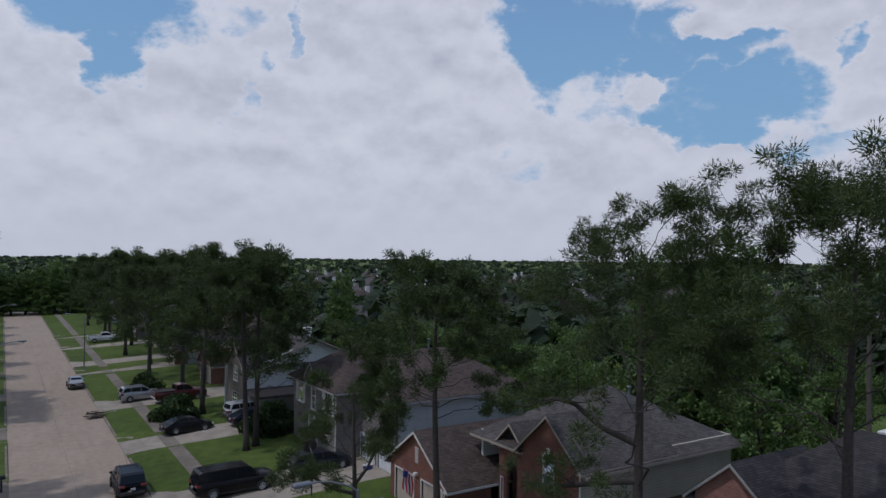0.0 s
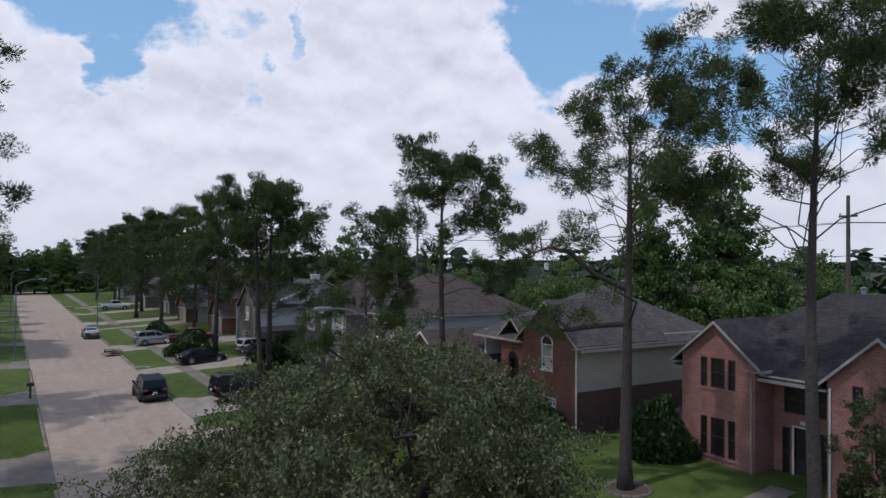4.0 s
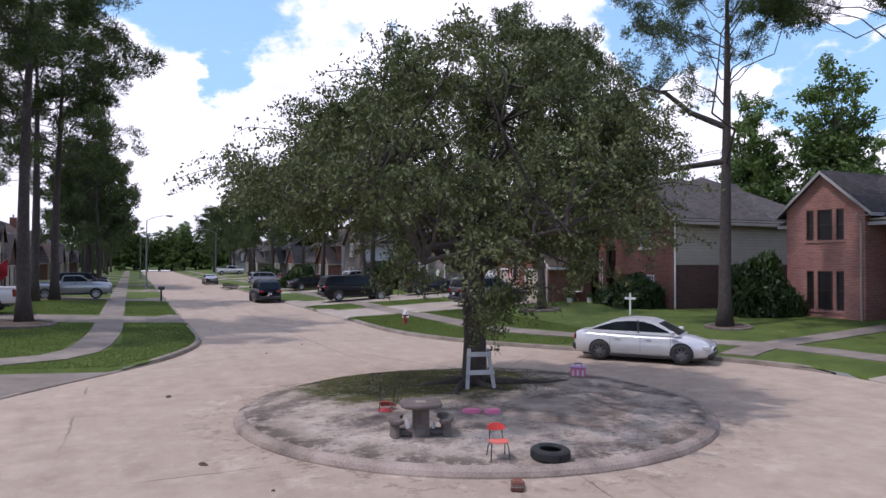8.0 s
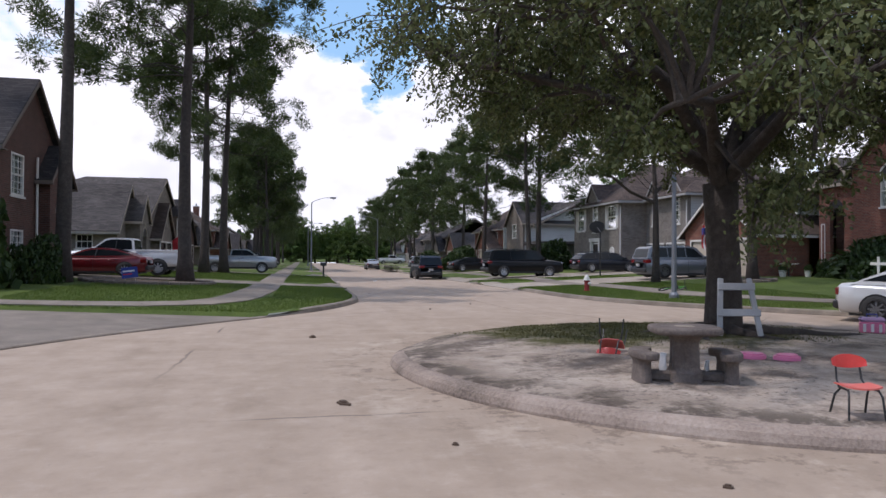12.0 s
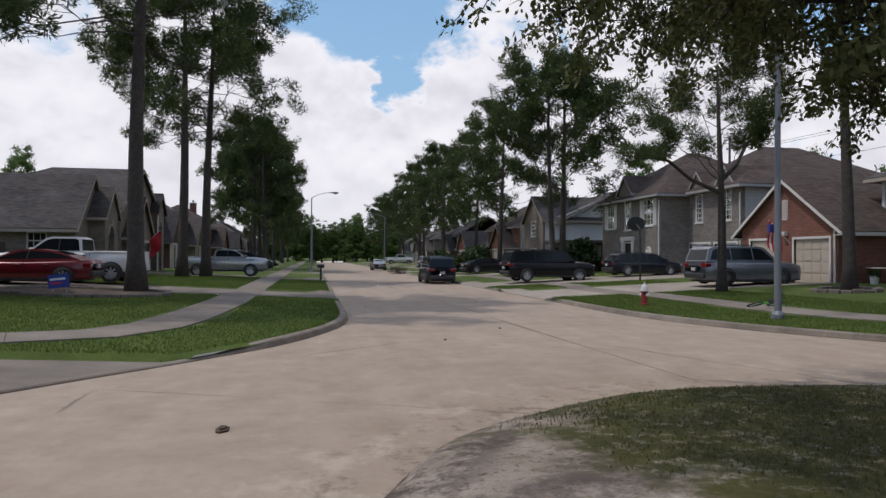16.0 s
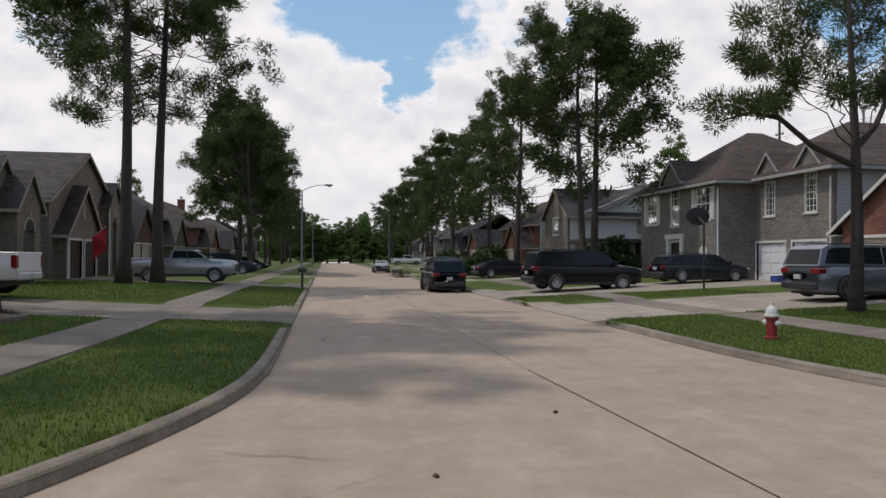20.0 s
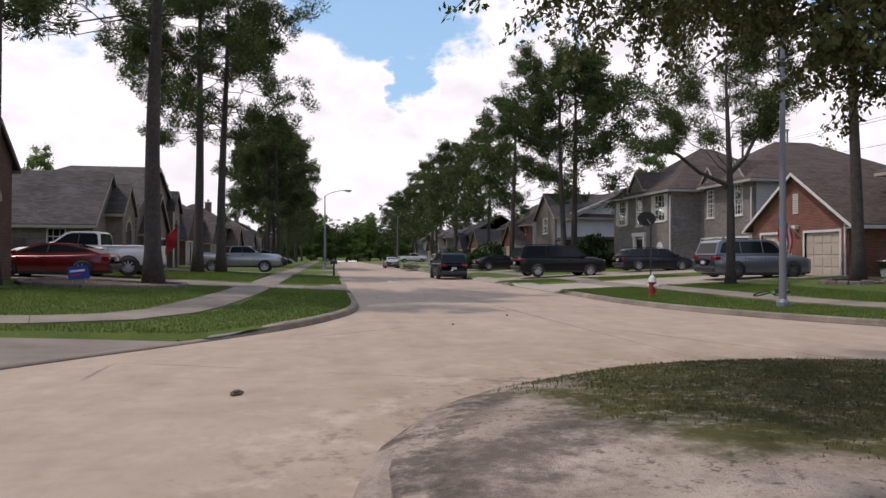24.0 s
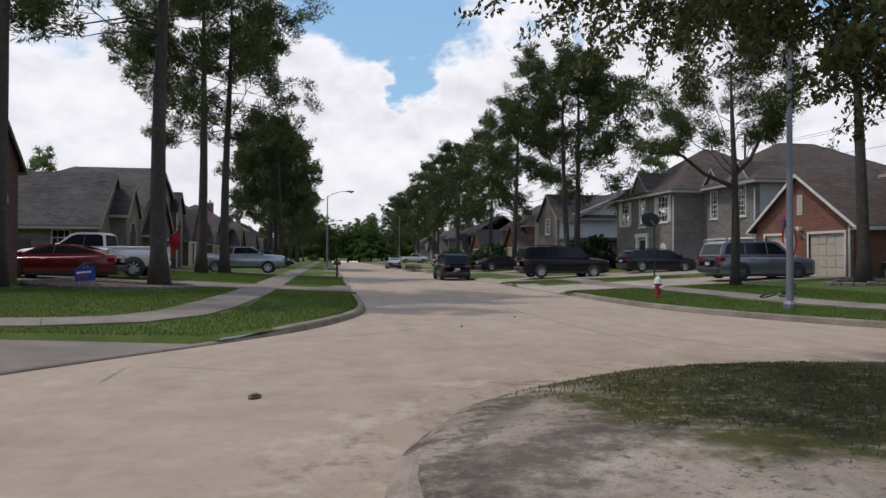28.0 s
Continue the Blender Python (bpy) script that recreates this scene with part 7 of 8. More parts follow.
def wheel_meshes(radius, width, rim_mat, spokes=8):
    t = Geo().lathe([(radius * 0.66, -width / 2), (radius * 0.93, -width / 2), (radius, -width * 0.34), (radius, width * 0.34), (radius * 0.93, width / 2), (radius * 0.66, width / 2)], 24, pose(0, 0, 0, 90, 0, 0))
    r = Geo().lathe([(radius * 0.67, -width * 0.42), (radius * 0.67, width * 0.36), (radius * 0.60, width * 0.40), (radius * 0.56, width * 0.10), (radius * 0.02, width * 0.10)], 24, pose(0, 0, 0, 90, 0, 0))
    t.f, r.f = t.f[:-2], r.f[:-2]      # both are open in the middle
    for i in range(spokes):
        a = 2 * math.pi * i / spokes
        m = Matrix.Rotation(a, 4, "Y")
        r.box(-radius * 0.06, -width * 0.40, radius * 0.08, radius * 0.06, -width * 0.22, radius * 0.60, m)
        r.box(-radius * 0.06, width * 0.22, radius * 0.08, radius * 0.06, width * 0.40, radius * 0.60, m)
    r.lathe([(radius * 0.16, -width * 0.42), (radius * 0.16, width * 0.42)], 12, pose(0, 0, 0, 90, 0, 0))
    return t.mesh("tyre", RUBBER, True), r.mesh("rim", rim_mat)


WHEELS = {}


def vehicle(name, label, x, y, turn, kind, paint, L, Wd, H, wb, rim=None, wheel_r=0.34, lift=0.0, zbase=None):
    """kind: sedan, suv, wagon or pickup. Nose to +x before turning; origin at the middle of the wheelbase on the ground."""
    z = gz(x, y) if zbase is None else zbase
    t = thing(name, label, "car" if kind != "pickup" else "pickup truck", pose(x, y, z + 0.025, 0, 0, turn))
    hw, hl = Wd / 2, L / 2
    sill = 0.20 + lift
    if kind == "sedan":
        belt, front = 0.92, 0.74
        rows = [(-hl, hw * 0.78, sill + 0.16, belt - 0.10, 0.0), (-hl + 0.10, hw * 0.92, sill + 0.02, belt + 0.02, 0.02), (-hl + 0.55, hw * 0.98, sill, belt + 0.04, 0.03), (-wb / 2 + 0.4, hw, sill - 0.02, belt, 0.02), (0, hw, sill - 0.03, belt - 0.02, 0.02), (wb / 2 - 0.35, hw, sill - 0.02, belt - 0.02, 0.03), (wb / 2 + 0.25, hw * 0.98, sill, front + 0.08, 0.05), (hl - 0.30, hw * 0.90, sill + 0.02, front - 0.02, 0.04), (hl - 0.06, hw * 0.74, sill + 0.06, front - 0.12, 0.0), (hl, hw * 0.60, sill + 0.14, front - 0.20, 0.0)]
        prof = [(-hl + 0.34, belt + 0.02), (-1.50, belt + 0.23), (-0.95, H - 0.07), (-0.35, H), (0.20, H - 0.02), (0.55, H - 0.12), (wb / 2 - 0.02, belt - 0.02)]
    elif kind in ("suv", "wagon"):
        belt, front = (1.08 + lift, 1.04 + lift) if kind == "suv" else (0.95, 0.88)
        rows = [(-hl, hw * 0.84, sill + 0.14, belt - 0.16, 0.0), (-hl + 0.10, hw * 0.95, sill + 0.04, belt, 0.0), (-hl + 0.5, hw * 0.99, sill, belt + 0.02, 0.01), (-wb / 2 + 0.4, hw, sill - 0.02, belt, 0.01), (0, hw, sill - 0.02, belt, 0.01), (wb / 2 - 0.4, hw, sill - 0.02, belt - 0.02, 0.02), (wb / 2 + 0.2, hw * 0.99, sill, front + 0.02, 0.05), (hl - 0.28, hw * 0.96, sill + 0.03, front - 0.05, 0.04), (hl - 0.06, hw * 0.89, sill + 0.06, front - 0.11, 0.0), (hl, hw * 0.78, sill + 0.12, front - 0.20, 0.0)]
        prof = [(-hl + 0.05, belt), (-hl + (0.24 if kind == "suv" else 0.42), H - 0.14), (-hl + (0.45 if kind == "suv" else 0.70), H - 0.03), (-0.3, H), (wb / 2 - 1.0, H - 0.03), (wb / 2 - 0.80, H - 0.10), (wb / 2 - (0.20 if kind == "suv" else 0.1), belt)]
    else:
        belt, front = 1.12 + lift, 1.08 + lift
        rows = [(-hl, hw * 0.92, sill + 0.20, belt - 0.02, 0.0), (-hl + 0.06, hw * 0.99, sill + 0.12, belt, 0.0), (-wb / 2 + 0.5, hw, sill + 0.06, belt, 0.0), (-0.62, hw, sill, belt, 0.0), (0.2, hw, sill, belt, 0.0), (wb / 2 - 0.5, hw, sill, belt - 0.01, 0.02), (wb / 2 + 0.2, hw, sill + 0.03, front, 0.05), (hl - 0.22, hw * 0.97, sill + 0.05, front - 0.05, 0.04), (hl - 0.04, hw * 0.88, sill + 0.08, front - 0.12, 0.0), (hl, hw * 0.78, sill + 0.14, front - 0.22, 0.0)]
        prof = [(-0.68, belt - 0.02), (-0.60, H - 0.08), (-0.45, H), (0.55, H), (0.80, H - 0.08), (1.48, belt - 0.02)]
    part("body", car_body(rows), paint, t, smooth=True)
    low_w, top_w = hw * 0.92, hw * {"sedan": 0.68, "wagon": 0.74, "suv": 0.79, "pickup": 0.76}[kind]
    cab = cabin(prof, low_w, top_w)
    part("cabin", cab, paint, t)
    lo, hi = min(z for _, z in prof), max(z for _, z in prof)
    wid = lambda zz: low_w + (top_w - low_w) * (zz - lo) / (hi - lo)
    xm, zm = sum(p[0] for p in prof) / len(prof), lo + (hi - lo) * (0.54 if kind == "sedan" else 0.49)
    fx, fz = (0.82, 0.64) if kind == "sedan" else (0.88, 0.76)
    for s in (-1, 1):
        inner = [(xm + (px - xm) * fx, zm + (pz - zm) * fz) for px, pz in prof]
        n = len(inner)
        g = Geo().add([(px, s * (wid(pz) + o), pz) for o in (0.008, -0.02) for px, pz in inner], [tuple(range(n)), tuple(range(2 * n - 1, n - 1, -1))] + [(k, (k + 1) % n, n + (k + 1) % n, n + k) for k in range(n)])
        part("side_window", g, CARGLASS, t, "dark tinted side windows")
        for xp in {"suv": [-0.05, -1.15], "wagon": [-0.05, -1.15], "pickup": [0.25], "sedan": [-0.05]}[kind]:
            part("pillar", Geo().tube([(xp, s * (wid(lo + 0.06) + 0.004), lo + 0.06), (xp - 0.05, s * (wid(hi - 0.06) + 0.004), hi - 0.06)], 0.026, 6), PLASTIC if kind != "suv" else paint, t)
    for nm, (xa, za), (xb, zb) in (("windscreen", prof[-1], prof[-2]), ("rear_window", prof[1] if kind == "sedan" else prof[0], prof[2] if kind == "sedan" else prof[1])):
        d = math.hypot(xb - xa, zb - za)
        nx, nz = abs(zb - za) / d * (1 if nm == "windscreen" else -1), abs(xb - xa) / d
        rows = [(xa + (xb - xa) * u, za + (zb - za) * u) for u in (0.10, 0.96)]
        q = [(px + nx * o, sy * (wid(pz) - 0.09), pz + nz * o) for o in (0.008, -0.02) for (px, pz), sy in ((rows[0], -1), (rows[0], 1), (rows[1], 1), (rows[1], -1))]
        part(nm, Geo().add(q, [(0, 1, 2, 3), (7, 6, 5, 4), (0, 4, 5, 1), (1, 5, 6, 2), (2, 6, 7, 3), (3, 7, 4, 0)]), CARGLASS, t)
    if kind == "pickup":
        bed = Geo().box(-hl + 0.12, -hw + 0.12, belt - 0.45, -0.80, hw - 0.12, belt + 0.012)
        part("bed", bed, PLASTIC, t)
        for s in (-1, 1):
            part("bed_rail", Geo().soft(-hl + 0.02, s * hw - 0.09 if s > 0 else -hw, belt - 0.02, -0.72, s * hw if s > 0 else -hw + 0.09, belt + 0.05, 0.02), paint, t)
        part("tailgate", Geo().soft(-hl - 0.01, -hw * 0.86, sill + 0.35, -hl + 0.07, hw * 0.86, belt + 0.05, 0.02), paint, t)
    # wheels, arches
    key = (wheel_r, rim.name if rim else "RIM")
    if key not in WHEELS:
        WHEELS[key] = wheel_meshes(wheel_r, 0.24, rim or RIM)
    ty, ri = WHEELS[key]
    for sx in (-1, 1):
        for sy in (-1, 1):
            w = part("wheel", ty, None, t, at=Matrix.Translation((sx * wb / 2, sy * (hw - 0.062), wheel_r)))
            part("rim", ri, None, w)
            arch = Geo()
            n = 12
            R = wheel_r * 1.16
            pts = [(sx * wb / 2 + R * math.cos(a), wheel_r + R * math.sin(a)) for a in [math.pi * (-0.08 + 1.16 * i / n) for i in range(n + 1)]]
            arch.add([(sx * wb / 2, sy * (hw + 0.004), wheel_r)] + [(px, sy * (hw + 0.004), pz) for px, pz in pts], [(0, i + 1, i + 2) for i in range(n)])
            arch.add([(sx * wb / 2, sy * (hw - 0.02), wheel_r)] + [(px, sy * (hw - 0.02), pz) for px, pz in pts], [(0, i + 2, i + 1) for i in range(n)])
            part("wheel_arch", arch, PLASTIC, t)
    # lights, bumpers, mirrors, handles, plate
    for s in (-1, 1):
        if kind == "pickup":
            part("tail_light", Geo().soft(-hl - 0.012, s * hw * 0.89 - 0.10, belt - 0.46, -hl + 0.16, s * hw * 0.89 + 0.11, belt - 0.04, 0.03), TAILLIGHT, t)
        else:
            part("tail_light", Geo().soft(-hl - 0.005, s * hw * 0.74 - (0.22 if kind == "suv" else 0.14), belt - 0.26, -hl + 0.30, s * hw * 0.74 + 0.20, belt - 0.06, 0.03), TAILLIGHT, t)
        part("head_light", Geo().soft(hl - 0.34, s * hw * 0.70 - 0.17, front - 0.24, hl - 0.04, s * hw * 0.70 + 0.15, front - 0.10, 0.03), HEADLIGHT, t)
        mx = prof[-1][0] - 0.25
        part("mirror", Geo().soft(mx - 0.10, s * (hw + 0.10) - 0.10, belt + 0.02, mx + 0.08, s * (hw + 0.10) + 0.08, belt + 0.17, 0.03), paint, t)
        for hx in (-0.75, 0.28):
            part("door_handle", Geo().soft(hx - 0.10, s * (hw + 0.0) - 0.03, belt - 0.16, hx + 0.08, s * (hw + 0.0) + 0.03, belt - 0.12, 0.01), paint if kind != "pickup" else PLASTIC, t)
        for dx in (-1.0, 0.02, 1.0):
            part("panel_gap", Geo().box(dx - 0.004, s * hw * 0.985 - 0.012, sill + 0.12, dx + 0.006, s * hw * 0.985 + 0.012 + 0.008 * s, belt - 0.06), PLASTIC, t)
        part("sill_trim", Geo().soft(-wb / 2 + wheel_r * 1.2, s * hw * 0.94 - 0.05, sill - 0.05, wb / 2 - wheel_r * 1.2, s * hw * 0.94 + 0.05, sill + 0.07, 0.02), PLASTIC, t)
    part("rear_bumper", Geo().soft(-hl - 0.07, -hw * 0.86, sill + 0.10, -hl + 0.14, hw * 0.86, sill + 0.34, 0.05), PLASTIC if kind != "pickup" else RIM, t)
    part("front_bumper", Geo().soft(hl - 0.16, -hw * 0.78, sill + 0.02, hl + 0.03, hw * 0.78, sill + 0.18, 0.05), PLASTIC, t)
    part("grille", Geo().soft(hl - 0.10, -hw * 0.42, sill + 0.22, hl + 0.015, hw * 0.42, front - 0.20, 0.03), PLASTIC, t)
    part("number_plate", Geo().soft(-hl - 0.085, -0.16, sill + (0.16 if kind == "pickup" else 0.44), -hl - 0.0, 0.16, sill + (0.30 if kind == "pickup" else 0.60), 0.008), PLATE, t)
    if kind in ("suv", "wagon"):
        for s in (-1, 1):
            part("roof_rail", Geo().tube([(-hl + 0.7, s * hw * 0.60, H + 0.0), (-hl + 0.8, s * hw * 0.60, H + 0.06), (0.2, s * hw * 0.60, H + 0.05), (0.35, s * hw * 0.60, H - 0.02)], 0.018, 6), PLASTIC, t)
    part("underbody", Geo().box(-hl + 0.3, -hw * 0.80, sill - 0.06, hl - 0.3, hw * 0.80, sill + 0.1), PLASTIC, t)
    return t


vehicle("car", "silver-white compact sedan parked at the kerb", 16.95, 20.25, -51.5, "sedan", PAINT_SILVER, 4.57, 1.80, 1.44, 2.70, RIMDARK, 0.33, zbase=0.0)
vehicle("car", "dark navy suv with roof rack parked in the street", 10.75, 59.6, 90, "suv", PAINT_NAVY, 4.7, 1.9, 1.78, 2.75, RIMDARK, 0.36, zbase=0.0)
vehicle("car", "silver-grey suv parked on a driveway", 22.35, 42.1, 0, "suv", PAINT_STEEL, 4.95, 2.0, 1.79, 2.82, RIMDARK, 0.37)
vehicle("car", "large black suv parked on a driveway", 17.0, 54.5, 3, "suv", PAINT_BLACK, 5.75, 2.03, 1.96, 3.48, RIM, 0.39, 0.14)
vehicle("car", "dark blue-grey station wagon before a garage", 23.9, 55.4, 2, "wagon", PAINT_NAVY, 5.0, 1.88, 1.48, 3.05, RIM, 0.35)
vehicle("car", "black coupe parked on a driveway", 18.0, 73.9, 8, "sedan", PAINT_BLACK, 4.7, 1.85, 1.42, 2.75, RIM, 0.34)
vehicle("car", "dark blue sedan before a porch", 24.0, 73.0, 8, "sedan", PAINT_NAVY, 4.6, 1.8, 1.45, 2.7, RIM, 0.33)
vehicle("car", "white suv parked beside a house", 24.3, 79.3 - 3.6, 8, "suv", PAINT_WHITE, 4.6, 1.85, 1.7, 2.7, RIM, 0.35)
vehicle("car", "light blue-silver crossover on a driveway", 16.6, 91.9, 4, "suv", PAINT_GREY, 4.5, 1.82, 1.68, 2.62, RIM, 0.34)
vehicle("pickup_truck", "maroon pickup truck on a driveway", 20.3, 88.6, 4, "pickup", PAINT_MAROON, 5.8, 2.0, 1.9, 3.6, RIM, 0.39, 0.15)
vehicle("car", "small silver sedan parked far up the street", 10.95, 105.6, 90, "sedan", PAINT_GREY, 4.5, 1.78, 1.44, 2.65, RIM, 0.33, zbase=0.0)
vehicle("pickup_truck", "white pickup truck far up the street", 19.5, 152, 0, "pickup", PAINT_WHITE, 5.6, 2.0, 1.85, 3.5, RIM, 0.38, 0.1)
vehicle("pickup_truck", "white pickup truck on a driveway", -7.9, 45.1, 180, "pickup", PAINT_WHITE, 5.9, 2.05, 1.95, 3.68, RIM, 0.42, 0.18)
vehicle("car", "dark red coupe on a driveway", -8.4, 42.2, 180, "sedan", PAINT_RED, 4.7, 1.85, 1.38, 2.75, RIM, 0.34)
vehicle("pickup_truck", "silver double-cab pickup on a driveway", -3.6, 62.9, 0, "pickup", PAINT_GREY, 5.7, 1.95, 1.85, 3.5, RIM, 0.41, 0.2)
vehicle("car", "dark car on a driveway behind pines", -3.8, 81.5, 0, "suv", PAINT_NAVY, 4.8, 1.9, 1.75, 2.8, RIM, 0.36)
vehicle("car", "black car on a driveway behind pines", -4.2, 100.5, 0, "sedan", PAINT_BLACK, 4.7, 1.85, 1.45, 2.75, RIM, 0.34)


# ---- street furniture ----
def street_lamp(x, y, arm, height, label):
    """arm: signed reach along x."""
    z = gz(x, y)
    t = thing("street_lamp", label, "street lamp", Matrix.Translation((x, y, z)))
    part("base", Geo().lathe([(0.17, -0.1), (0.17, 0.12), (0.12, 0.2), (0.02, 0.22)], 12), GALV, t)
    part("pole", Geo().tube([(0, 0, 0.0), (0, 0, height * 0.5), (0, 0, height)], [0.095, 0.078, 0.055], 12), GALV, t)
    s = 1 if arm > 0 else -1
    pts = [(0, 0, height - 0.1)] + [(arm * u, 0, height + 0.55 * math.sin(u * math.pi * 0.55)) for u in (0.15, 0.35, 0.6, 0.85, 1.0)]
    part("arm", Geo().tube(pts, 0.035, 8), GALV, t)
    e = pts[-1]
    hd = part("lamp_head", Geo().soft(min(e[0], e[0] + s * 0.75), -0.14, e[2] - 0.08, max(e[0], e[0] + s * 0.75), 0.14, e[2] + 0.09, 0.05), GALV, t)
    part("lens", Geo().lathe([(0.13, 0), (0.12, -0.05), (0.07, -0.09), (0.01, -0.1)], 12, Matrix.Translation((e[0] + s * 0.45, 0, e[2] - 0.08))), HEADLIGHT, hd)


street_lamp(14.5, 28.85, -1.9, 8.0, "grey steel street lamp by the circle")
street_lamp(2.2, 85.5, 2.0, 7.7, "grey steel street lamp on the verge")
street_lamp(13.2, 119.5, -1.9, 7.7, "grey steel street lamp far up the street")
street_lamp(2.2, 144, 2.0, 7.7, "grey steel street lamp far up the street")


def hydrant(x, y):
    t = thing("fire_hydrant", "dark red fire hydrant with white bonnet and caps", "fire hydrant", pose(x, y, gz(x, y), 0, 0, 25))
    part("barrel", Geo().lathe([(0.15, -0.05), (0.15, 0.05), (0.105, 0.06), (0.105, 0.40), (0.135, 0.42), (0.135, 0.46), (0.11, 0.47)], 16), HYDRANT, t, "red barrel")
    part("bonnet", Geo().lathe([(0.15, 0.47), (0.15, 0.51), (0.125, 0.52), (0.12, 0.58), (0.095, 0.65), (0.05, 0.69), (0.035, 0.70), (0.035, 0.76), (0.005, 0.765)], 16), HYDRANTW, t, "white bonnet")
    for a, r, l in ((0, 0.075, 0.22), (90, 0.06, 0.19), (-90, 0.06, 0.19)):
        cap = part("cap", Geo().lathe([(r * 0.8, 0.08), (r, 0.12), (r, l - 0.03), (r * 0.6, l - 0.01), (r * 0.3, l), (r * 0.3, l + 0.03), (0.004, l + 0.035)], 12, Matrix.Rotation(radians(a), 4, "Z") @ pose(0, 0, 0.34, 0, 90, 0)), HYDRANTW, t, "white cap")


hydrant(13.5, 34.4)


def hoop(x, y, turn):
    t = thing("basketball_hoop", "black basketball hoop on a pole beside a drive", "basketball hoop", pose(x, y, gz(x, y), 0, 0, turn))
    part("pole", Geo().tube([(0, 0, -0.1), (0, 0, 3.0), (0.45, 0, 3.3)], 0.05, 8), BLACKMETAL, t)
    outline = [(math.cos(a) * 0.58, 0.42 * math.sin(a)) for a in [i * math.pi / 10 for i in range(20)]]
    part("backboard", Geo().slab(outline, 0.0, 0.04, pose(0.5, 0, 3.35, 90, 0, 90)), BLACKMETAL, t)
    part("rim", Geo().tube([(0.78 + 0.23 * math.cos(a), 0.23 * math.sin(a), 3.1) for a in [i * math.pi / 8 for i in range(17)]], 0.012, 5), REDSEAT, t)


hoop(21.25, 50.35, 90)


def utility_pole(x, y):
    t = thing("utility_pole", "weathered wooden utility pole with cross arm", "utility pole", Matrix.Translation((x, y, gz(x, y))))
    part("pole", Geo().tube([(0, 0, -0.2), (0, 0, 7), (0, 0, 14.4)], [0.17, 0.15, 0.11], 10), POLEWOOD, t)
    part("cross_arm", Geo().soft(-0.06, -0.6, 13.0, 0.06, 0.6, 13.14, 0.02), POLEWOOD, t)
    for yy in (-0.5, 0.5):
        part("insulator", Geo().lathe([(0.04, 13.14), (0.07, 13.2), (0.05, 13.3), (0.01, 13.33)], 8, Matrix.Translation((0, yy, 0))), RIM, t)


utility_pole(46.9, 26.0)
utility_pole(46.9, 81.0)
utility_pole(46.9, -14.0)
for yy, zz in ((-0.5, 13.35), (0.5, 13.35), (0.0, 11.2)):
    pts = []
    for a, b in ((-14, 26), (26, 81)):
        for i in range(12):
            u = i / 12
            pts.append((46.9 + yy, a + (b - a) * u, zz - 1.4 * 4 * u * (1 - u) * 0.35))
    pts.append((46.9 + yy, 81, zz))
    tagged(new("power_line", Geo().tube(pts, 0.02, 4).mesh("power_line", BLACKMETAL)), "dark sagging power line between poles", "cable")


def mailbox(x, y):
    t = thing("mailbox", "dark mailbox on a post at the kerb", "mailbox", Matrix.Translation((x, y, gz(x, y))))
    part("post", Geo().soft(-0.07, -0.07, -0.1, 0.07, 0.07, 0.95, 0.01), BLACKMETAL, t)
    part("box", Geo().slab([(0.13 * math.cos(a), 0.13 * math.sin(a)) for a in [i * math.pi / 10 for i in range(11)]] + [(-0.13, -0.14), (0.13, -0.14)], -0.25, 0.25, pose(0, 0, 1.08, 90, 0, 90)), BLACKMETAL, t)


mailbox(2.95, 63.5)

# ---- things on the island ----


def iz(x, y):
    return island_height(x, y)


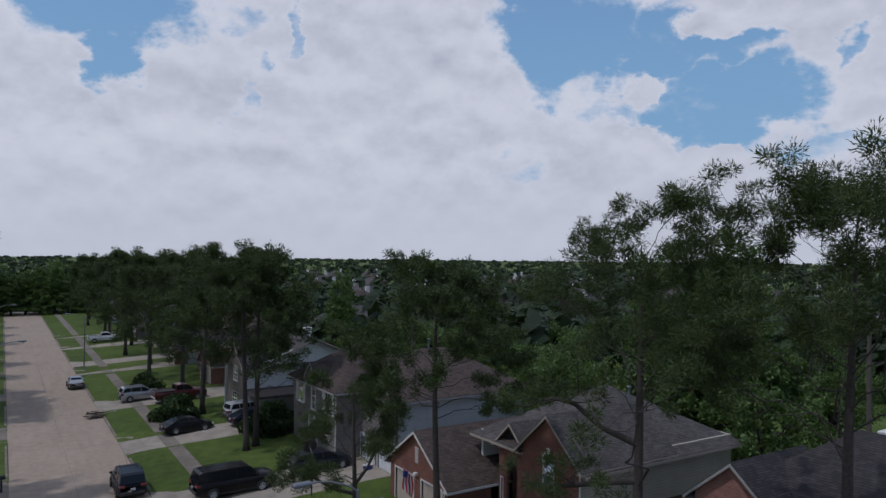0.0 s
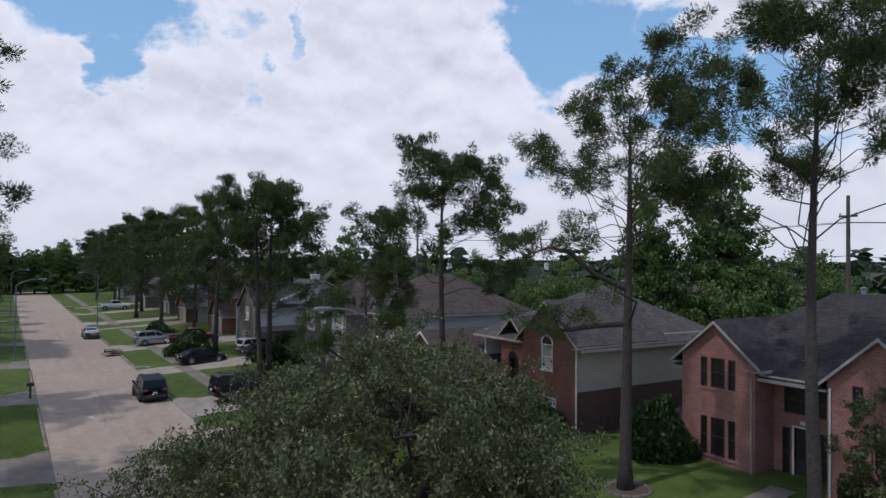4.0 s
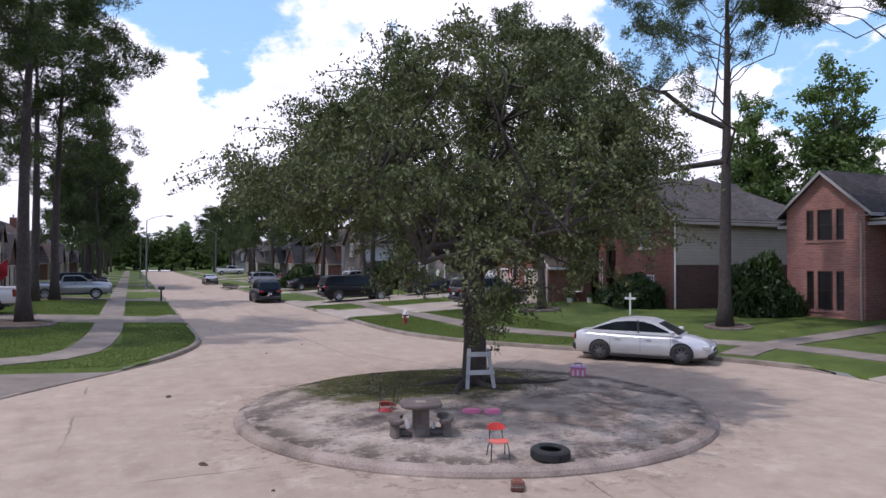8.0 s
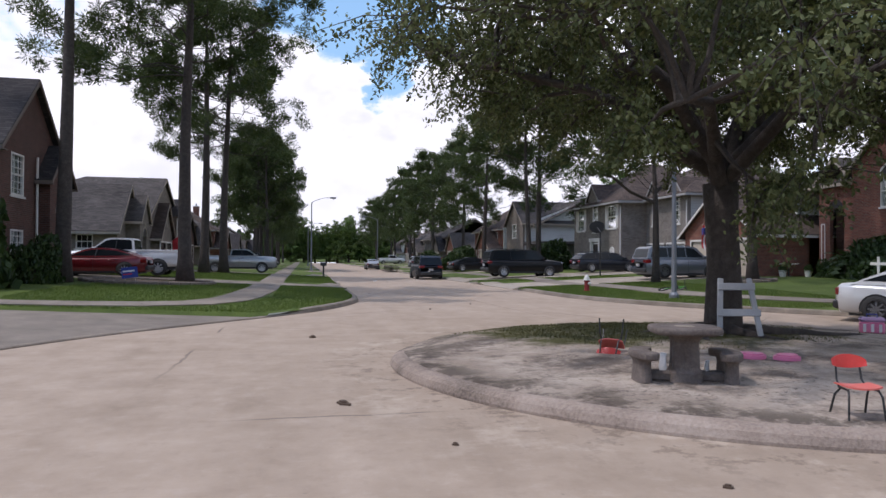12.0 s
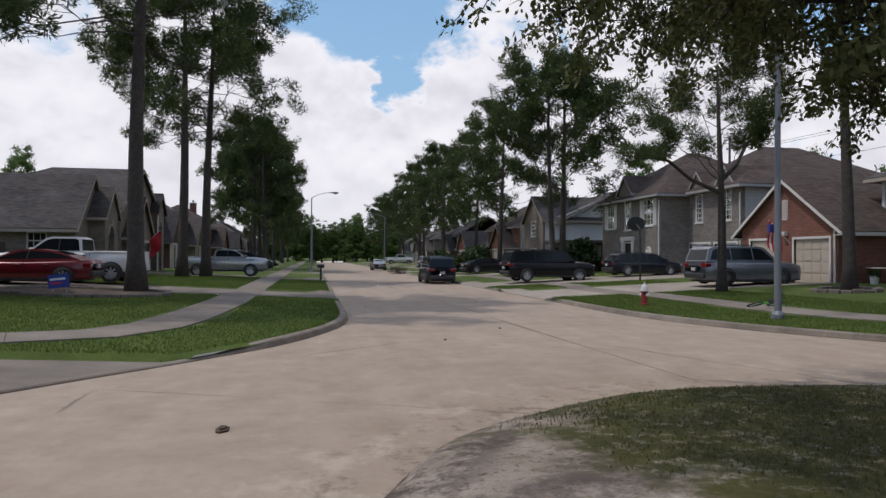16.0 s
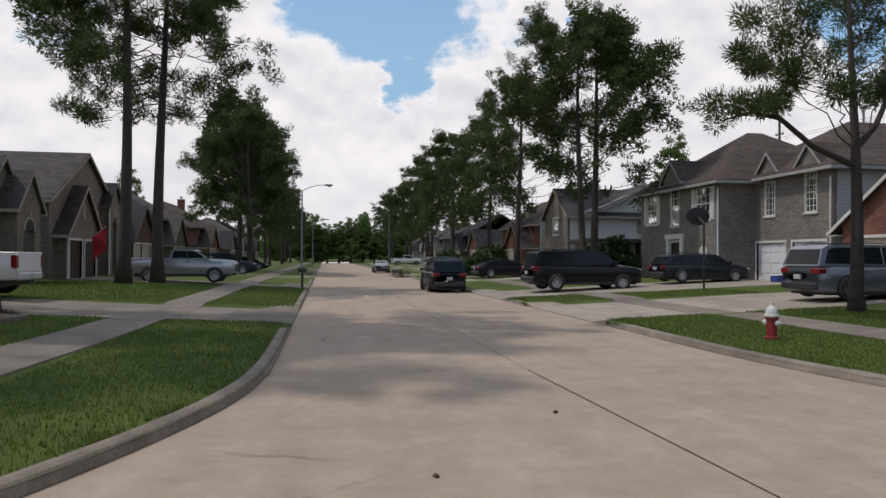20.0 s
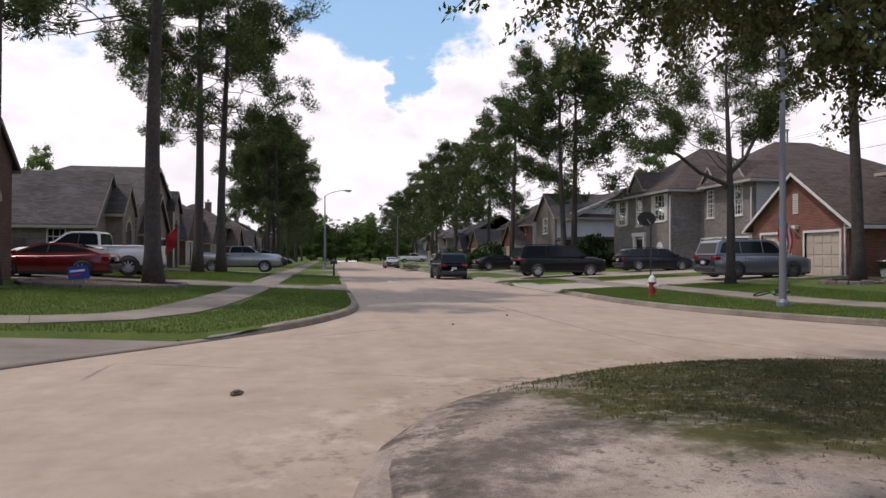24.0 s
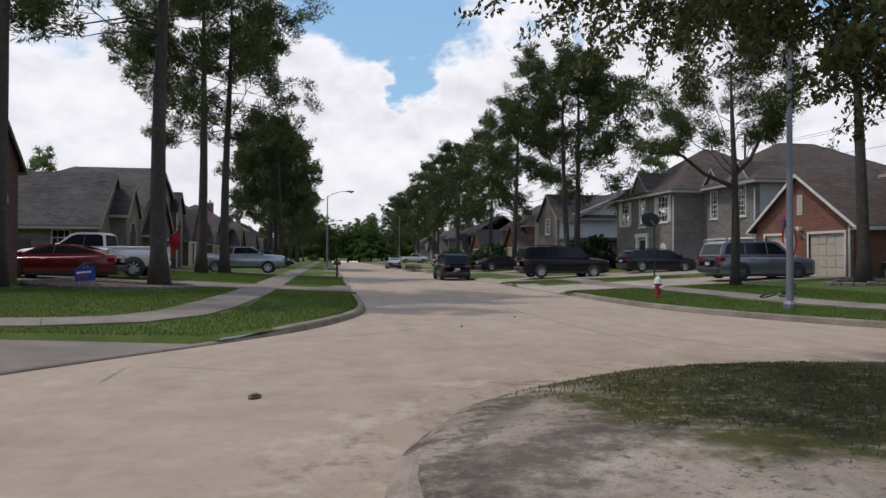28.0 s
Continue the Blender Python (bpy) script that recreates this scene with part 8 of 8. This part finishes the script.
def stone_table(x, y, turn):
    t = thing("picnic_table", "worn concrete picnic table with two curved attached benches", "picnic table", pose(x, y, iz(x, y) - 0.01, 0, 0, turn))
    n = 40

    def layered(levels, ring):
        """A closed solid from a stack of scaled outlines."""
        g = Geo()
        for k, zz in levels:
            g.v += [(*p, zz) for p in ring(k)]
        m = len(ring(1.0))
        for r in range(len(levels) - 1):
            g.f += [(r * m + i, r * m + (i + 1) % m, (r + 1) * m + (i + 1) % m, (r + 1) * m + i) for i in range(m)]
        g.f += [tuple(range(m - 1, -1, -1)), tuple(range((len(levels) - 1) * m, len(levels) * m))]
        return g

    def squarish(half, power):
        return lambda k: [(k * half * math.copysign(abs(math.cos(a)) ** (2 / power), math.cos(a)), k * half * math.copysign(abs(math.sin(a)) ** (2 / power), math.sin(a))) for a in [2 * math.pi * i / n for i in range(n)]]

    def arc(inner, outer, sweep, side):
        """An arched seat round the table, with rounded ends."""
        def ring(k):
            mid, half = (inner + outer) / 2, (outer - inner) / 2
            pts = [(mid + half * k, -sweep + 2 * sweep * i / 14) for i in range(15)] + [(mid + half * k * math.cos(b), sweep + k * half / mid * math.sin(b)) for b in [math.pi * i / 6 for i in range(1, 6)]]
            pts += [(mid - half * k, sweep - 2 * sweep * i / 14) for i in range(15)] + [(mid + half * k * math.cos(b), -sweep + k * half / mid * math.sin(b)) for b in [math.pi + math.pi * i / 6 for i in range(1, 6)]]
            return [(side * q * math.cos(v), side * q * math.sin(v)) for q, v in pts]
        return ring

    part("tabletop", layered([(0.88, 0.525), (0.985, 0.545), (1.0, 0.562), (1.0, 0.585), (0.985, 0.600), (0.955, 0.608)], squarish(0.385, 3.4)), BENCH, t, "thin-edged rounded concrete top")
    part("top_inlay", layered([(1.0, 0.606), (1.0, 0.611)], squarish(0.10, 6)), KERB, t, "worn square in the middle of the top")
    part("pedestal", layered([(1.22, 0.0), (1.18, 0.10), (1.0, 0.16), (0.96, 0.44), (1.12, 0.49), (1.5, 0.527)], squarish(0.145, 7)), BENCH, t)
    for k in range(4):
        part("pedestal_rib", Geo().soft(-0.035, -0.155, 0.12, 0.035, -0.13, 0.46, 0.012, Matrix.Rotation(k * math.pi / 2, 4, "Z")), BENCH, t)
    for s in (-1, 1):
        part("crossbar", Geo().soft(0.15 if s > 0 else -0.44, -0.10, 0.0, 0.44 if s > 0 else -0.15, 0.10, 0.11, 0.025), BENCH, t)
        part("bench_seat", layered([(0.86, 0.255), (0.97, 0.27), (1.0, 0.29), (1.0, 0.315), (0.95, 0.33), (0.86, 0.337)], arc(0.38, 0.61, 0.52, s)), BENCH, t, "low curved concrete bench")
        part("bench_leg", layered([(1.1, 0.0), (1.0, 0.06), (0.92, 0.20), (1.05, 0.257)], arc(0.42, 0.57, 0.36, s)), BENCH, t)


def bag_or_sunlit_spot(x, y, z, turn, label, w, h):
    """A crumpled upright bag with a folded-in mouth."""
    t = thing("bag_or_sunlit_spot", label, "bag", pose(x, y, z, 4, 3, turn))
    g = Geo()
    n = 12
    r = random.Random(int(100 * w))
    for k, zz in ((0.9, 0.0), (1.0, 0.03), (0.95, h * 0.5), (0.80, h * 0.8), (0.92, h), (0.70, h * 0.97), (0.62, h * 0.75)):
        for i in range(n):
            a = 2 * math.pi * i / n
            q = k * w * r.uniform(0.86, 1.08)
            g.v.append((q * math.copysign(abs(math.cos(a)) ** 0.6, math.cos(a)), 0.6 * q * math.copysign(abs(math.sin(a)) ** 0.6, math.sin(a)), zz * r.uniform(0.96, 1.03)))
    for lv in range(6):
        g.f += [(lv * n + i, lv * n + (i + 1) % n, (lv + 1) * n + (i + 1) % n, (lv + 1) * n + i) for i in range(n)]
    g.f += [tuple(range(n - 1, -1, -1)), tuple(range(6 * n, 7 * n))]
    part("bag_body", g, FLAGWHITE, t)


stone_table(5.55, 12.95, -18)
# the cream one is added for a bright spot of sunlit sand
for side, w, h, label in ((1, 0.034, 0.12, "small cream bag shape standing in for sunlit sand by a table's foot"), (-1, 0.042, 0.20, "crumpled white paper bag by a table's foot")):
    bag_or_sunlit_spot(5.55 + side * 0.24 * math.cos(radians(-18)), 12.95 + side * 0.24 * math.sin(radians(-18)), iz(5.55, 12.95) - 0.01 + 0.108, 30 * side, label, w, h)


def child_chair(m, label, seat_mat, back_mat):
    t = thing("child_chair", label, "chair", m)
    sg = Geo()
    n = 8
    for i in range(n + 1):
        u = -0.17 + 0.34 * i / n
        w = 0.15 - 0.03 * (abs(u) / 0.17) ** 3
        dz = 0.02 * (u / 0.17) ** 2
        sg.v += [(-w, u, 0.30 + dz), (w, u, 0.30 + dz), (w, u, 0.285 + dz), (-w, u, 0.285 + dz)]
    for i in range(n):
        a = i * 4
        sg.f += [(a, a + 1, a + 5, a + 4), (a + 1, a + 2, a + 6, a + 5), (a + 2, a + 3, a + 7, a + 6), (a + 3, a, a + 4, a + 7)]
    sg.f += [(0, 1, 2, 3), (n * 4 + 3, n * 4 + 2, n * 4 + 1, n * 4)]
    part("seat", sg, seat_mat, t)
    bg = Geo()
    for i in range(n + 1):
        u = -0.165 + 0.33 * i / n
        hgt = 0.075 * math.sqrt(max(0.05, 1 - (u / 0.175) ** 2)) + 0.01
        dx = -0.20 + 0.05 * (u / 0.165) ** 2
        bg.v += [(dx, u, 0.50 - hgt * 0.6), (dx - 0.02, u, 0.50 + hgt), (dx - 0.035, u, 0.50 + hgt), (dx - 0.015, u, 0.50 - hgt * 0.6)]
    for i in range(n):
        a = i * 4
        bg.f += [(a, a + 1, a + 5, a + 4), (a + 1, a + 2, a + 6, a + 5), (a + 2, a + 3, a + 7, a + 6), (a + 3, a, a + 4, a + 7)]
    bg.f += [(0, 1, 2, 3), (n * 4 + 3, n * 4 + 2, n * 4 + 1, n * 4)]
    part("backrest", bg, back_mat, t)
    for s in (-1, 1):
        part("frame", Geo().tube([(0.17, s * 0.17, 0.0), (0.14, s * 0.155, 0.22), (0.10, s * 0.14, 0.275), (-0.10, s * 0.13, 0.275), (-0.17, s * 0.12, 0.34), (-0.215, s * 0.11, 0.54)], 0.011, 6), BLACKMETAL, t)
        part("back_leg", Geo().tube([(-0.20, s * 0.17, 0.0), (-0.13, s * 0.155, 0.20), (-0.06, s * 0.13, 0.275)], 0.011, 6), BLACKMETAL, t)


child_chair(pose(6.2, 11.17, iz(6.2, 11.17), 0, 0, -105) @ Matrix.Diagonal((0.92, 0.92, 0.92, 1)), "small red plastic child's chair with black steel legs", PINKSEAT, REDSEAT)
child_chair(pose(5.75, 15.2, iz(5.75, 15.2) + 0.36, 0, 150, 235), "red child's chair lying upside down with its legs up", PINKSEAT, REDSEAT)


def old_tyre(x, y):
    prof = [(0.20, 0.02), (0.24, 0.0), (0.31, 0.0), (0.345, 0.03), (0.35, 0.06), (0.35, 0.17), (0.345, 0.20), (0.31, 0.23), (0.24, 0.23), (0.20, 0.21), (0.19, 0.18), (0.26, 0.16), (0.27, 0.115), (0.26, 0.07), (0.19, 0.05)]
    g = Geo()
    n = 36
    for k in range(n):
        a = 2 * math.pi * k / n
        g.v += [(r * math.cos(a), r * math.sin(a), z) for r, z in prof]
    m = len(prof)
    for k in range(n):
        for j in range(m):
            g.f.append((k * m + j, ((k + 1) % n) * m + j, ((k + 1) % n) * m + (j + 1) % m, k * m + (j + 1) % m))
    t = thing("tyre", "old black car tyre lying flat on the sand", "tyre", pose(x, y, iz(x, y) - 0.01, 2, 1, 0) @ Matrix.Diagonal((0.92, 0.92, 0.8, 1)))
    part("carcass", g, RUBBER, t, smooth=True)
    tread = Geo()
    for k in range(40):
        a = 2 * math.pi * k / 40
        tread.box(0.345, -0.018, 0.05, 0.358, 0.018, 0.18, Matrix.Rotation(a, 4, "Z"))
    part("tread", tread, RUBBER, t)


old_tyre(7.0, 10.85)


def ladder(x, y, turn):
    t = thing("step_ladder", "short pale grey wooden ladder leaning on the oak trunk", "ladder", pose(x, y, iz(x, y), 0, 0, turn))
    for s in (-1, 1):
        part("rail", Geo().soft(s * 0.34 - 0.045, -0.02, 0.0, s * 0.34 + 0.045, 0.02, 0.98, 0.008, Matrix.Rotation(radians(-14), 4, "X") @ Matrix.Rotation(radians(-s * 6), 4, "Y")), LADDERWOOD, t)
    for zz, w in ((0.42, 0.36), (0.86, 0.31)):
        part("rung", Geo().soft(-w, -0.055, zz - 0.06, w, -0.02, zz + 0.06, 0.008, Matrix.Rotation(radians(-14), 4, "X")), LADDERWOOD, t)


ladder(8.42, 16.1, -12)


def toy_crate(x, y):
    """A small striped plastic crate with a lilac lid."""
    t = thing("toy_crate", "small pink and lilac plastic toy crate on the island", "toy", pose(x, y, iz(x, y) - 0.01, 0, 0, -38) @ Matrix.Diagonal((0.88, 0.88, 0.86, 1)))
    part("crate_body", Geo().soft(-0.24, -0.17, 0.0, 0.24, 0.17, 0.26, 0.03), PINK, t)
    part("lid", Geo().soft(-0.25, -0.18, 0.262, 0.25, 0.18, 0.36, 0.035), PURPLE, t, "lilac lid")
    for k in (-0.15, 0.0, 0.15):
        part("stripe", Geo().soft(k - 0.03, -0.178, 0.04, k + 0.03, -0.168, 0.22, 0.004), FLAGWHITE, t, "white stripe")
    part("handle", Geo().tube([(-0.10, 0, 0.35), (-0.10, 0, 0.43), (0.10, 0, 0.43), (0.10, 0, 0.35)], 0.015, 6), FLAGBLUE, t, "blue handle")


toy_crate(12.2, 17.45)


def frisbee_mat(x, y, mat, label, sx, sy, turn):
    outline = [(sx * math.cos(a) * (1 + 0.08 * math.sin(3 * a)), sy * math.sin(a)) for a in [i * math.pi / 10 for i in range(20)]]
    t = thing("plastic_toy", label, "toy", pose(x, y, iz(x, y) + 0.01, 3, 2, turn))
    part("rim", Geo().slab(outline, 0.0, 0.05), mat, t)
    part("top", Geo().slab([(p * 0.8, q * 0.8) for p, q in outline], 0.05, 0.07), mat, t)


frisbee_mat(7.50, 13.78, PINK, "flat pink plastic toy lying on the sand", 0.22, 0.13, 20)
frisbee_mat(7.12, 13.98, PINK, "flat pink plastic toy lying on the sand", 0.20, 0.12, -10)


def old_brick(x, y, turn):
    t = thing("brick", "loose reddish-brown brick lying by the kerb", "brick", pose(x, y, 0.0, 0, 0, turn))
    part("brick_body", Geo().soft(-0.16, -0.10, 0.0, 0.16, 0.10, 0.09, 0.02), BRICK_DARK, t)
    part("broken_end", Geo().soft(-0.02, -0.12, 0.0, 0.18, 0.06, 0.12, 0.03, Matrix.Rotation(0.3, 4, "Z")), BRICK_RED, t)


old_brick(5.95, 10.12, 60)
litter = random.Random(3)
for x, y, s in [(1.77, 13.32, 0.12), (1.53, 19.75, 0.13), (1.1, 8.5, 0.09), (0.3, 8.3, 0.11), (3.2, 9.9, 0.05), (6.25, 54.3, 0.2), (2.6, 11.5, 0.04), (4.2, 10.1, 0.05), (7.0, 29.2, 0.06), (5.2, 27.0, 0.05)]:
    pts = [(s * math.cos(a) * litter.uniform(0.6, 1.1), 0.55 * s * math.sin(a) * litter.uniform(0.6, 1.1)) for a in [i * math.pi / 5 for i in range(10)]]
    t = thing("dead_leaf_clump", "flattened dark scrap lying on the concrete", "debris", pose(x, y, 0.0, 0, 0, litter.uniform(0, 180)))
    part("scrap", Geo().slab(pts, 0.002, 0.012 + 0.08 * s).slab([(a * 0.6, b * 0.6) for a, b in pts], 0.012 + 0.08 * s, 0.02 + 0.16 * s), MULCH if s < 0.15 else TRIM, t)

# surface roots by the trunk
roots = thing("oak_roots", "exposed dark roots winding through the sand", "roots")
rr = random.Random(8)
for a, l in ((-0.5, 3.0), (-0.1, 1.8), (2.6, 1.5), (3.6, 1.6), (4.6, 1.2), (1.2, 1.4)):
    pts = []
    for i in range(9):
        u = i / 8
        x = 8.68 + math.cos(a + 0.5 * u) * (0.25 + l * u)
        y = 17.0 + math.sin(a + 0.5 * u) * (0.25 + l * u)
        pts.append((x, y, iz(x, y) + 0.05 - 0.10 * u + rr.uniform(-0.01, 0.01)))
    part("root", Geo().tube(pts, [0.13 * (1 - 0.8 * i / 8) for i in range(9)], 7), OAKBARK, roots, smooth=True)

# ---- things in the front gardens ----


def cross_sign(x, y, turn):
    t = thing("garden_cross", "small white wooden cross standing in a flower bed", "cross", pose(x, y, gz(x, y), 0, 0, turn))
    part("post", Geo().soft(-0.045, -0.03, -0.1, 0.045, 0.03, 1.15, 0.008), TRIM, t)
    part("arm", Geo().soft(-0.30, -0.028, 0.80, 0.30, 0.032, 0.92, 0.008), TRIM, t)


cross_sign(24.6, 30.4, -60)


def bicycle(x, y, turn):
    t = thing("bicycle", "small green child's bicycle lying on the grass", "bicycle", pose(x, y, gz(x, y) + 0.10, 72, 0, turn))
    for dx in (-0.42, 0.42):
        w = part("wheel", Geo().tube([(dx + 0.22 * math.cos(a), 0, 0.22 + 0.22 * math.sin(a)) for a in [i * math.pi / 9 for i in range(19)]], 0.022, 6), RUBBER, t)
        part("spoke_cross", Geo().tube([(dx - 0.2, 0, 0.22), (dx + 0.2, 0, 0.22)], 0.005, 4).tube([(dx, 0, 0.02), (dx, 0, 0.42)], 0.005, 4), RIM, w)
    part("bike_frame", Geo().tube([(-0.42, 0, 0.22), (-0.12, 0, 0.48), (0.28, 0, 0.50), (0.02, 0, 0.22), (-0.12, 0, 0.48)], 0.02, 6).tube([(0.28, 0, 0.62), (0.42, 0, 0.22)], 0.018, 6), GREENTOY, t)
    part("handlebar", Geo().tube([(0.26, -0.22, 0.70), (0.28, 0, 0.62), (0.26, 0.22, 0.70)], 0.014, 6), BLACKMETAL, t)
    part("saddle", Geo().soft(-0.22, -0.06, 0.52, 0.0, 0.06, 0.57, 0.015), BLACKMETAL, t)


bicycle(15.6, 31.2, 15)


def pole_flag(x, y, z, turn, mats, label, canton, size):
    t = thing("flag", label, "flag", pose(x, y, z, 0, 0, turn) @ Matrix.Scale(size, 4))
    part("flagpole", Geo().tube([(0, 0, 0), (0.9, 0, 0.85)], 0.014, 6), TRIM, t)
    for i in range(7):
        g = Geo()
        n = 6
        for j in range(n + 1):
            u = j / n
            for k in (i / 7, (i + 1) / 7):
                xx, zz = 0.9 - 0.55 * k, 0.85 - 0.52 * k - 1.0 * u
                yy = 0.06 * math.sin(6 * u + 5 * k)
                g.v += [(xx + 0.03 * u, yy - 0.004, zz), (xx + 0.03 * u, yy + 0.004, zz)]
        for j in range(n):
            a = j * 4
            g.f += [(a, a + 2, a + 6, a + 4), (a + 1, a + 5, a + 7, a + 3)]
        part("stripe", g, mats[i % len(mats)], t)
    if canton is not None:
        part("canton", Geo().soft(0.70, -0.075, 0.40, 0.90, 0.075, 0.70, 0.01), canton, t)


pole_flag(25.88, 43.4, 2.55, 180, [FLAGRED, FLAGWHITE], "striped red and white flag on a bracket by a garage", FLAGBLUE, 1.35)
pole_flag(-9.18, 63.35, 2.45, 0, [FLAGRED], "plain red flag on a bracket between garage doors", None, 1.3)


def bed_edge(cx, cy, rx, ry, a0, a1, n, h=0.14):
    t = thing("bed_edging", "ring of low stones edging a mulched bed", "edging")
    flat = [(cx + rx * 0.97 * math.cos(a), cy + ry * 0.97 * math.sin(a)) for a in [i * math.pi / 16 for i in range(32)]]
    g = Geo()
    g.v = [(cx, cy, gz(cx, cy) + 0.07)] + [(x, y, gz(x, y) + 0.03) for x, y in flat]
    g.f = [(0, i + 1, (i + 1) % 32 + 1) for i in range(32)]
    part("mulch", g, MULCH, t, "brown mulch with fallen needles", smooth=True)
    for i in range(n):
        a = a0 + (a1 - a0) * (i + 0.5) / n
        x, y = cx + rx * math.cos(a), cy + ry * math.sin(a)
        l = 0.5 * math.hypot(rx * math.sin(a), ry * math.cos(a)) * abs(a1 - a0) / n
        part("stone", Geo().soft(-l * 0.97, -0.10, -0.06, l * 0.97, 0.10, h * rr.uniform(0.8, 1.15), 0.03), STONE, t, at=pose(x, y, gz(x, y), 0, 0, math.degrees(math.atan2(ry * math.cos(a), -rx * math.sin(a)))))


bed_edge(-5.3, 38.3, 2.7, 2.4, 0, 2 * math.pi, 40)
bed_edge(22.1, 35.3, 1.1, 1.1, 0, 2 * math.pi, 18)
bed_edge(25.2, 24.4, 0.95, 0.95, 0, 2 * math.pi, 14, 0.08)
bed_edge(26.3, 16.4, 1.0, 1.0, 0, 2 * math.pi, 14, 0.08)


def yard_sign(x, y, turn):
    t = thing("yard_sign", "blue and white yard sign on a wire stake", "sign", pose(x, y, gz(x, y), 0, -6, turn))
    part("stake", Geo().tube([(-0.2, 0, -0.1), (-0.2, 0, 0.5)], 0.006, 5).tube([(0.2, 0, -0.1), (0.2, 0, 0.5)], 0.006, 5), RIM, t)
    part("board", Geo().soft(-0.32, -0.006, 0.2, 0.32, 0.006, 0.66, 0.002), FLAGBLUE, t)
    part("bar", Geo().box(-0.26, -0.010, 0.46, 0.20, 0.010, 0.53), FLAGWHITE, t)
    part("bar", Geo().box(-0.26, -0.010, 0.34, 0.10, 0.010, 0.39), FLAGRED, t)


yard_sign(-5.9, 37.6, 15)


def bin_toy(x, y):
    t = thing("toy_bin", "blue and white storage box before a garage", "box", pose(x, y, gz(x, y), 0, 0, 20))
    part("tub", Geo().soft(-0.35, -0.22, 0.02, 0.35, 0.22, 0.34, 0.04), FLAGBLUE, t)
    part("lid", Geo().soft(-0.37, -0.24, 0.34, 0.37, 0.24, 0.40, 0.02), FLAGWHITE, t)


bin_toy(27.0, 53.2)


def patio_set(x, y):
    t = thing("patio_table", "round dark patio table by the entry", "table", Matrix.Translation((x, y, gz(x, y))))
    part("tabletop", Geo().lathe([(0.5, 0.68), (0.52, 0.70), (0.5, 0.72), (0.02, 0.72)], 20), TRIM, t)
    part("pedestal", Geo().lathe([(0.25, -0.02), (0.05, 0.06), (0.05, 0.68)], 10), BLACKMETAL, t)


patio_set(27.6, 39.7)
for x, y in ((26.7, 39.0), (28.2, 38.9)):
    t = thing("flower_pot", "terracotta pot with a small plant", "plant pot", Matrix.Translation((x, y, gz(x, y))))
    part("pot", Geo().lathe([(0.14, -0.01), (0.2, 0.32), (0.22, 0.36), (0.18, 0.36), (0.02, 0.30)], 12), TRIM, t)
    part("leaves", SHRUB[1], None, t, at=Matrix.Translation((0, 0, 0.3)) @ Matrix.Diagonal((0.25, 0.25, 0.35, 1)))


def fence(x, y0, y1, material):
    t = thing("fence", "grey-brown wooden board fence between gardens", "fence")
    n = int((y1 - y0) / 0.3)
    board = Geo().soft(-0.012, -0.14, 0, 0.012, 0.14, 1.8, 0.006).mesh("board", material)
    for i in range(n):
        y = y0 + (i + 0.5) * 0.3
        part("board", board, None, t, at=Matrix.Translation((x, y, gz(x, y) - 0.03)))
    part("rail", Geo().box(x + 0.015, y0, 1.0, x + 0.06, y1, 1.1).box(x + 0.015, y0, 2.0, x + 0.06, y1, 2.1), material, t)


fence(34.0, 26.6, 31.8, POLEWOOD)
fence(30.5, 47.6, 50.2, POLEWOOD)
fence(-13.5, 39.6, 52.6, POLEWOOD)


def kerb_heap(x, y):
    """Boards and branches put out for collection."""
    z = 0.02
    t = thing("rubbish_heap", "heap of brown boards and branches put out at the kerb", "rubbish", pose(x, y, z, 0, 0, 8))
    r = random.Random(8)
    for k in range(9):
        a = r.uniform(-14, 14)
        part("board", Geo().soft(-0.95 + r.uniform(-0.2, 0.2), -0.07, 0.0, 0.9 + r.uniform(-0.3, 0.2), 0.07, 0.045, 0.008), POLEWOOD if k % 3 else MULCH, t, at=pose(r.uniform(-0.1, 0.1), -0.4 + 0.2 * (k % 5), 0.05 * k, 0, r.uniform(-4, 4), a))
    for k in range(6):
        p = [(-0.9 + 0.36 * i, r.uniform(-0.35, 0.35), 0.42 + 0.05 * k + r.uniform(-0.05, 0.08)) for i in range(6)]
        part("branch", Geo().tube(p, [0.035, 0.032, 0.028, 0.022, 0.016, 0.008], 6), BARK, t)


kerb_heap(11.3, 85.6)
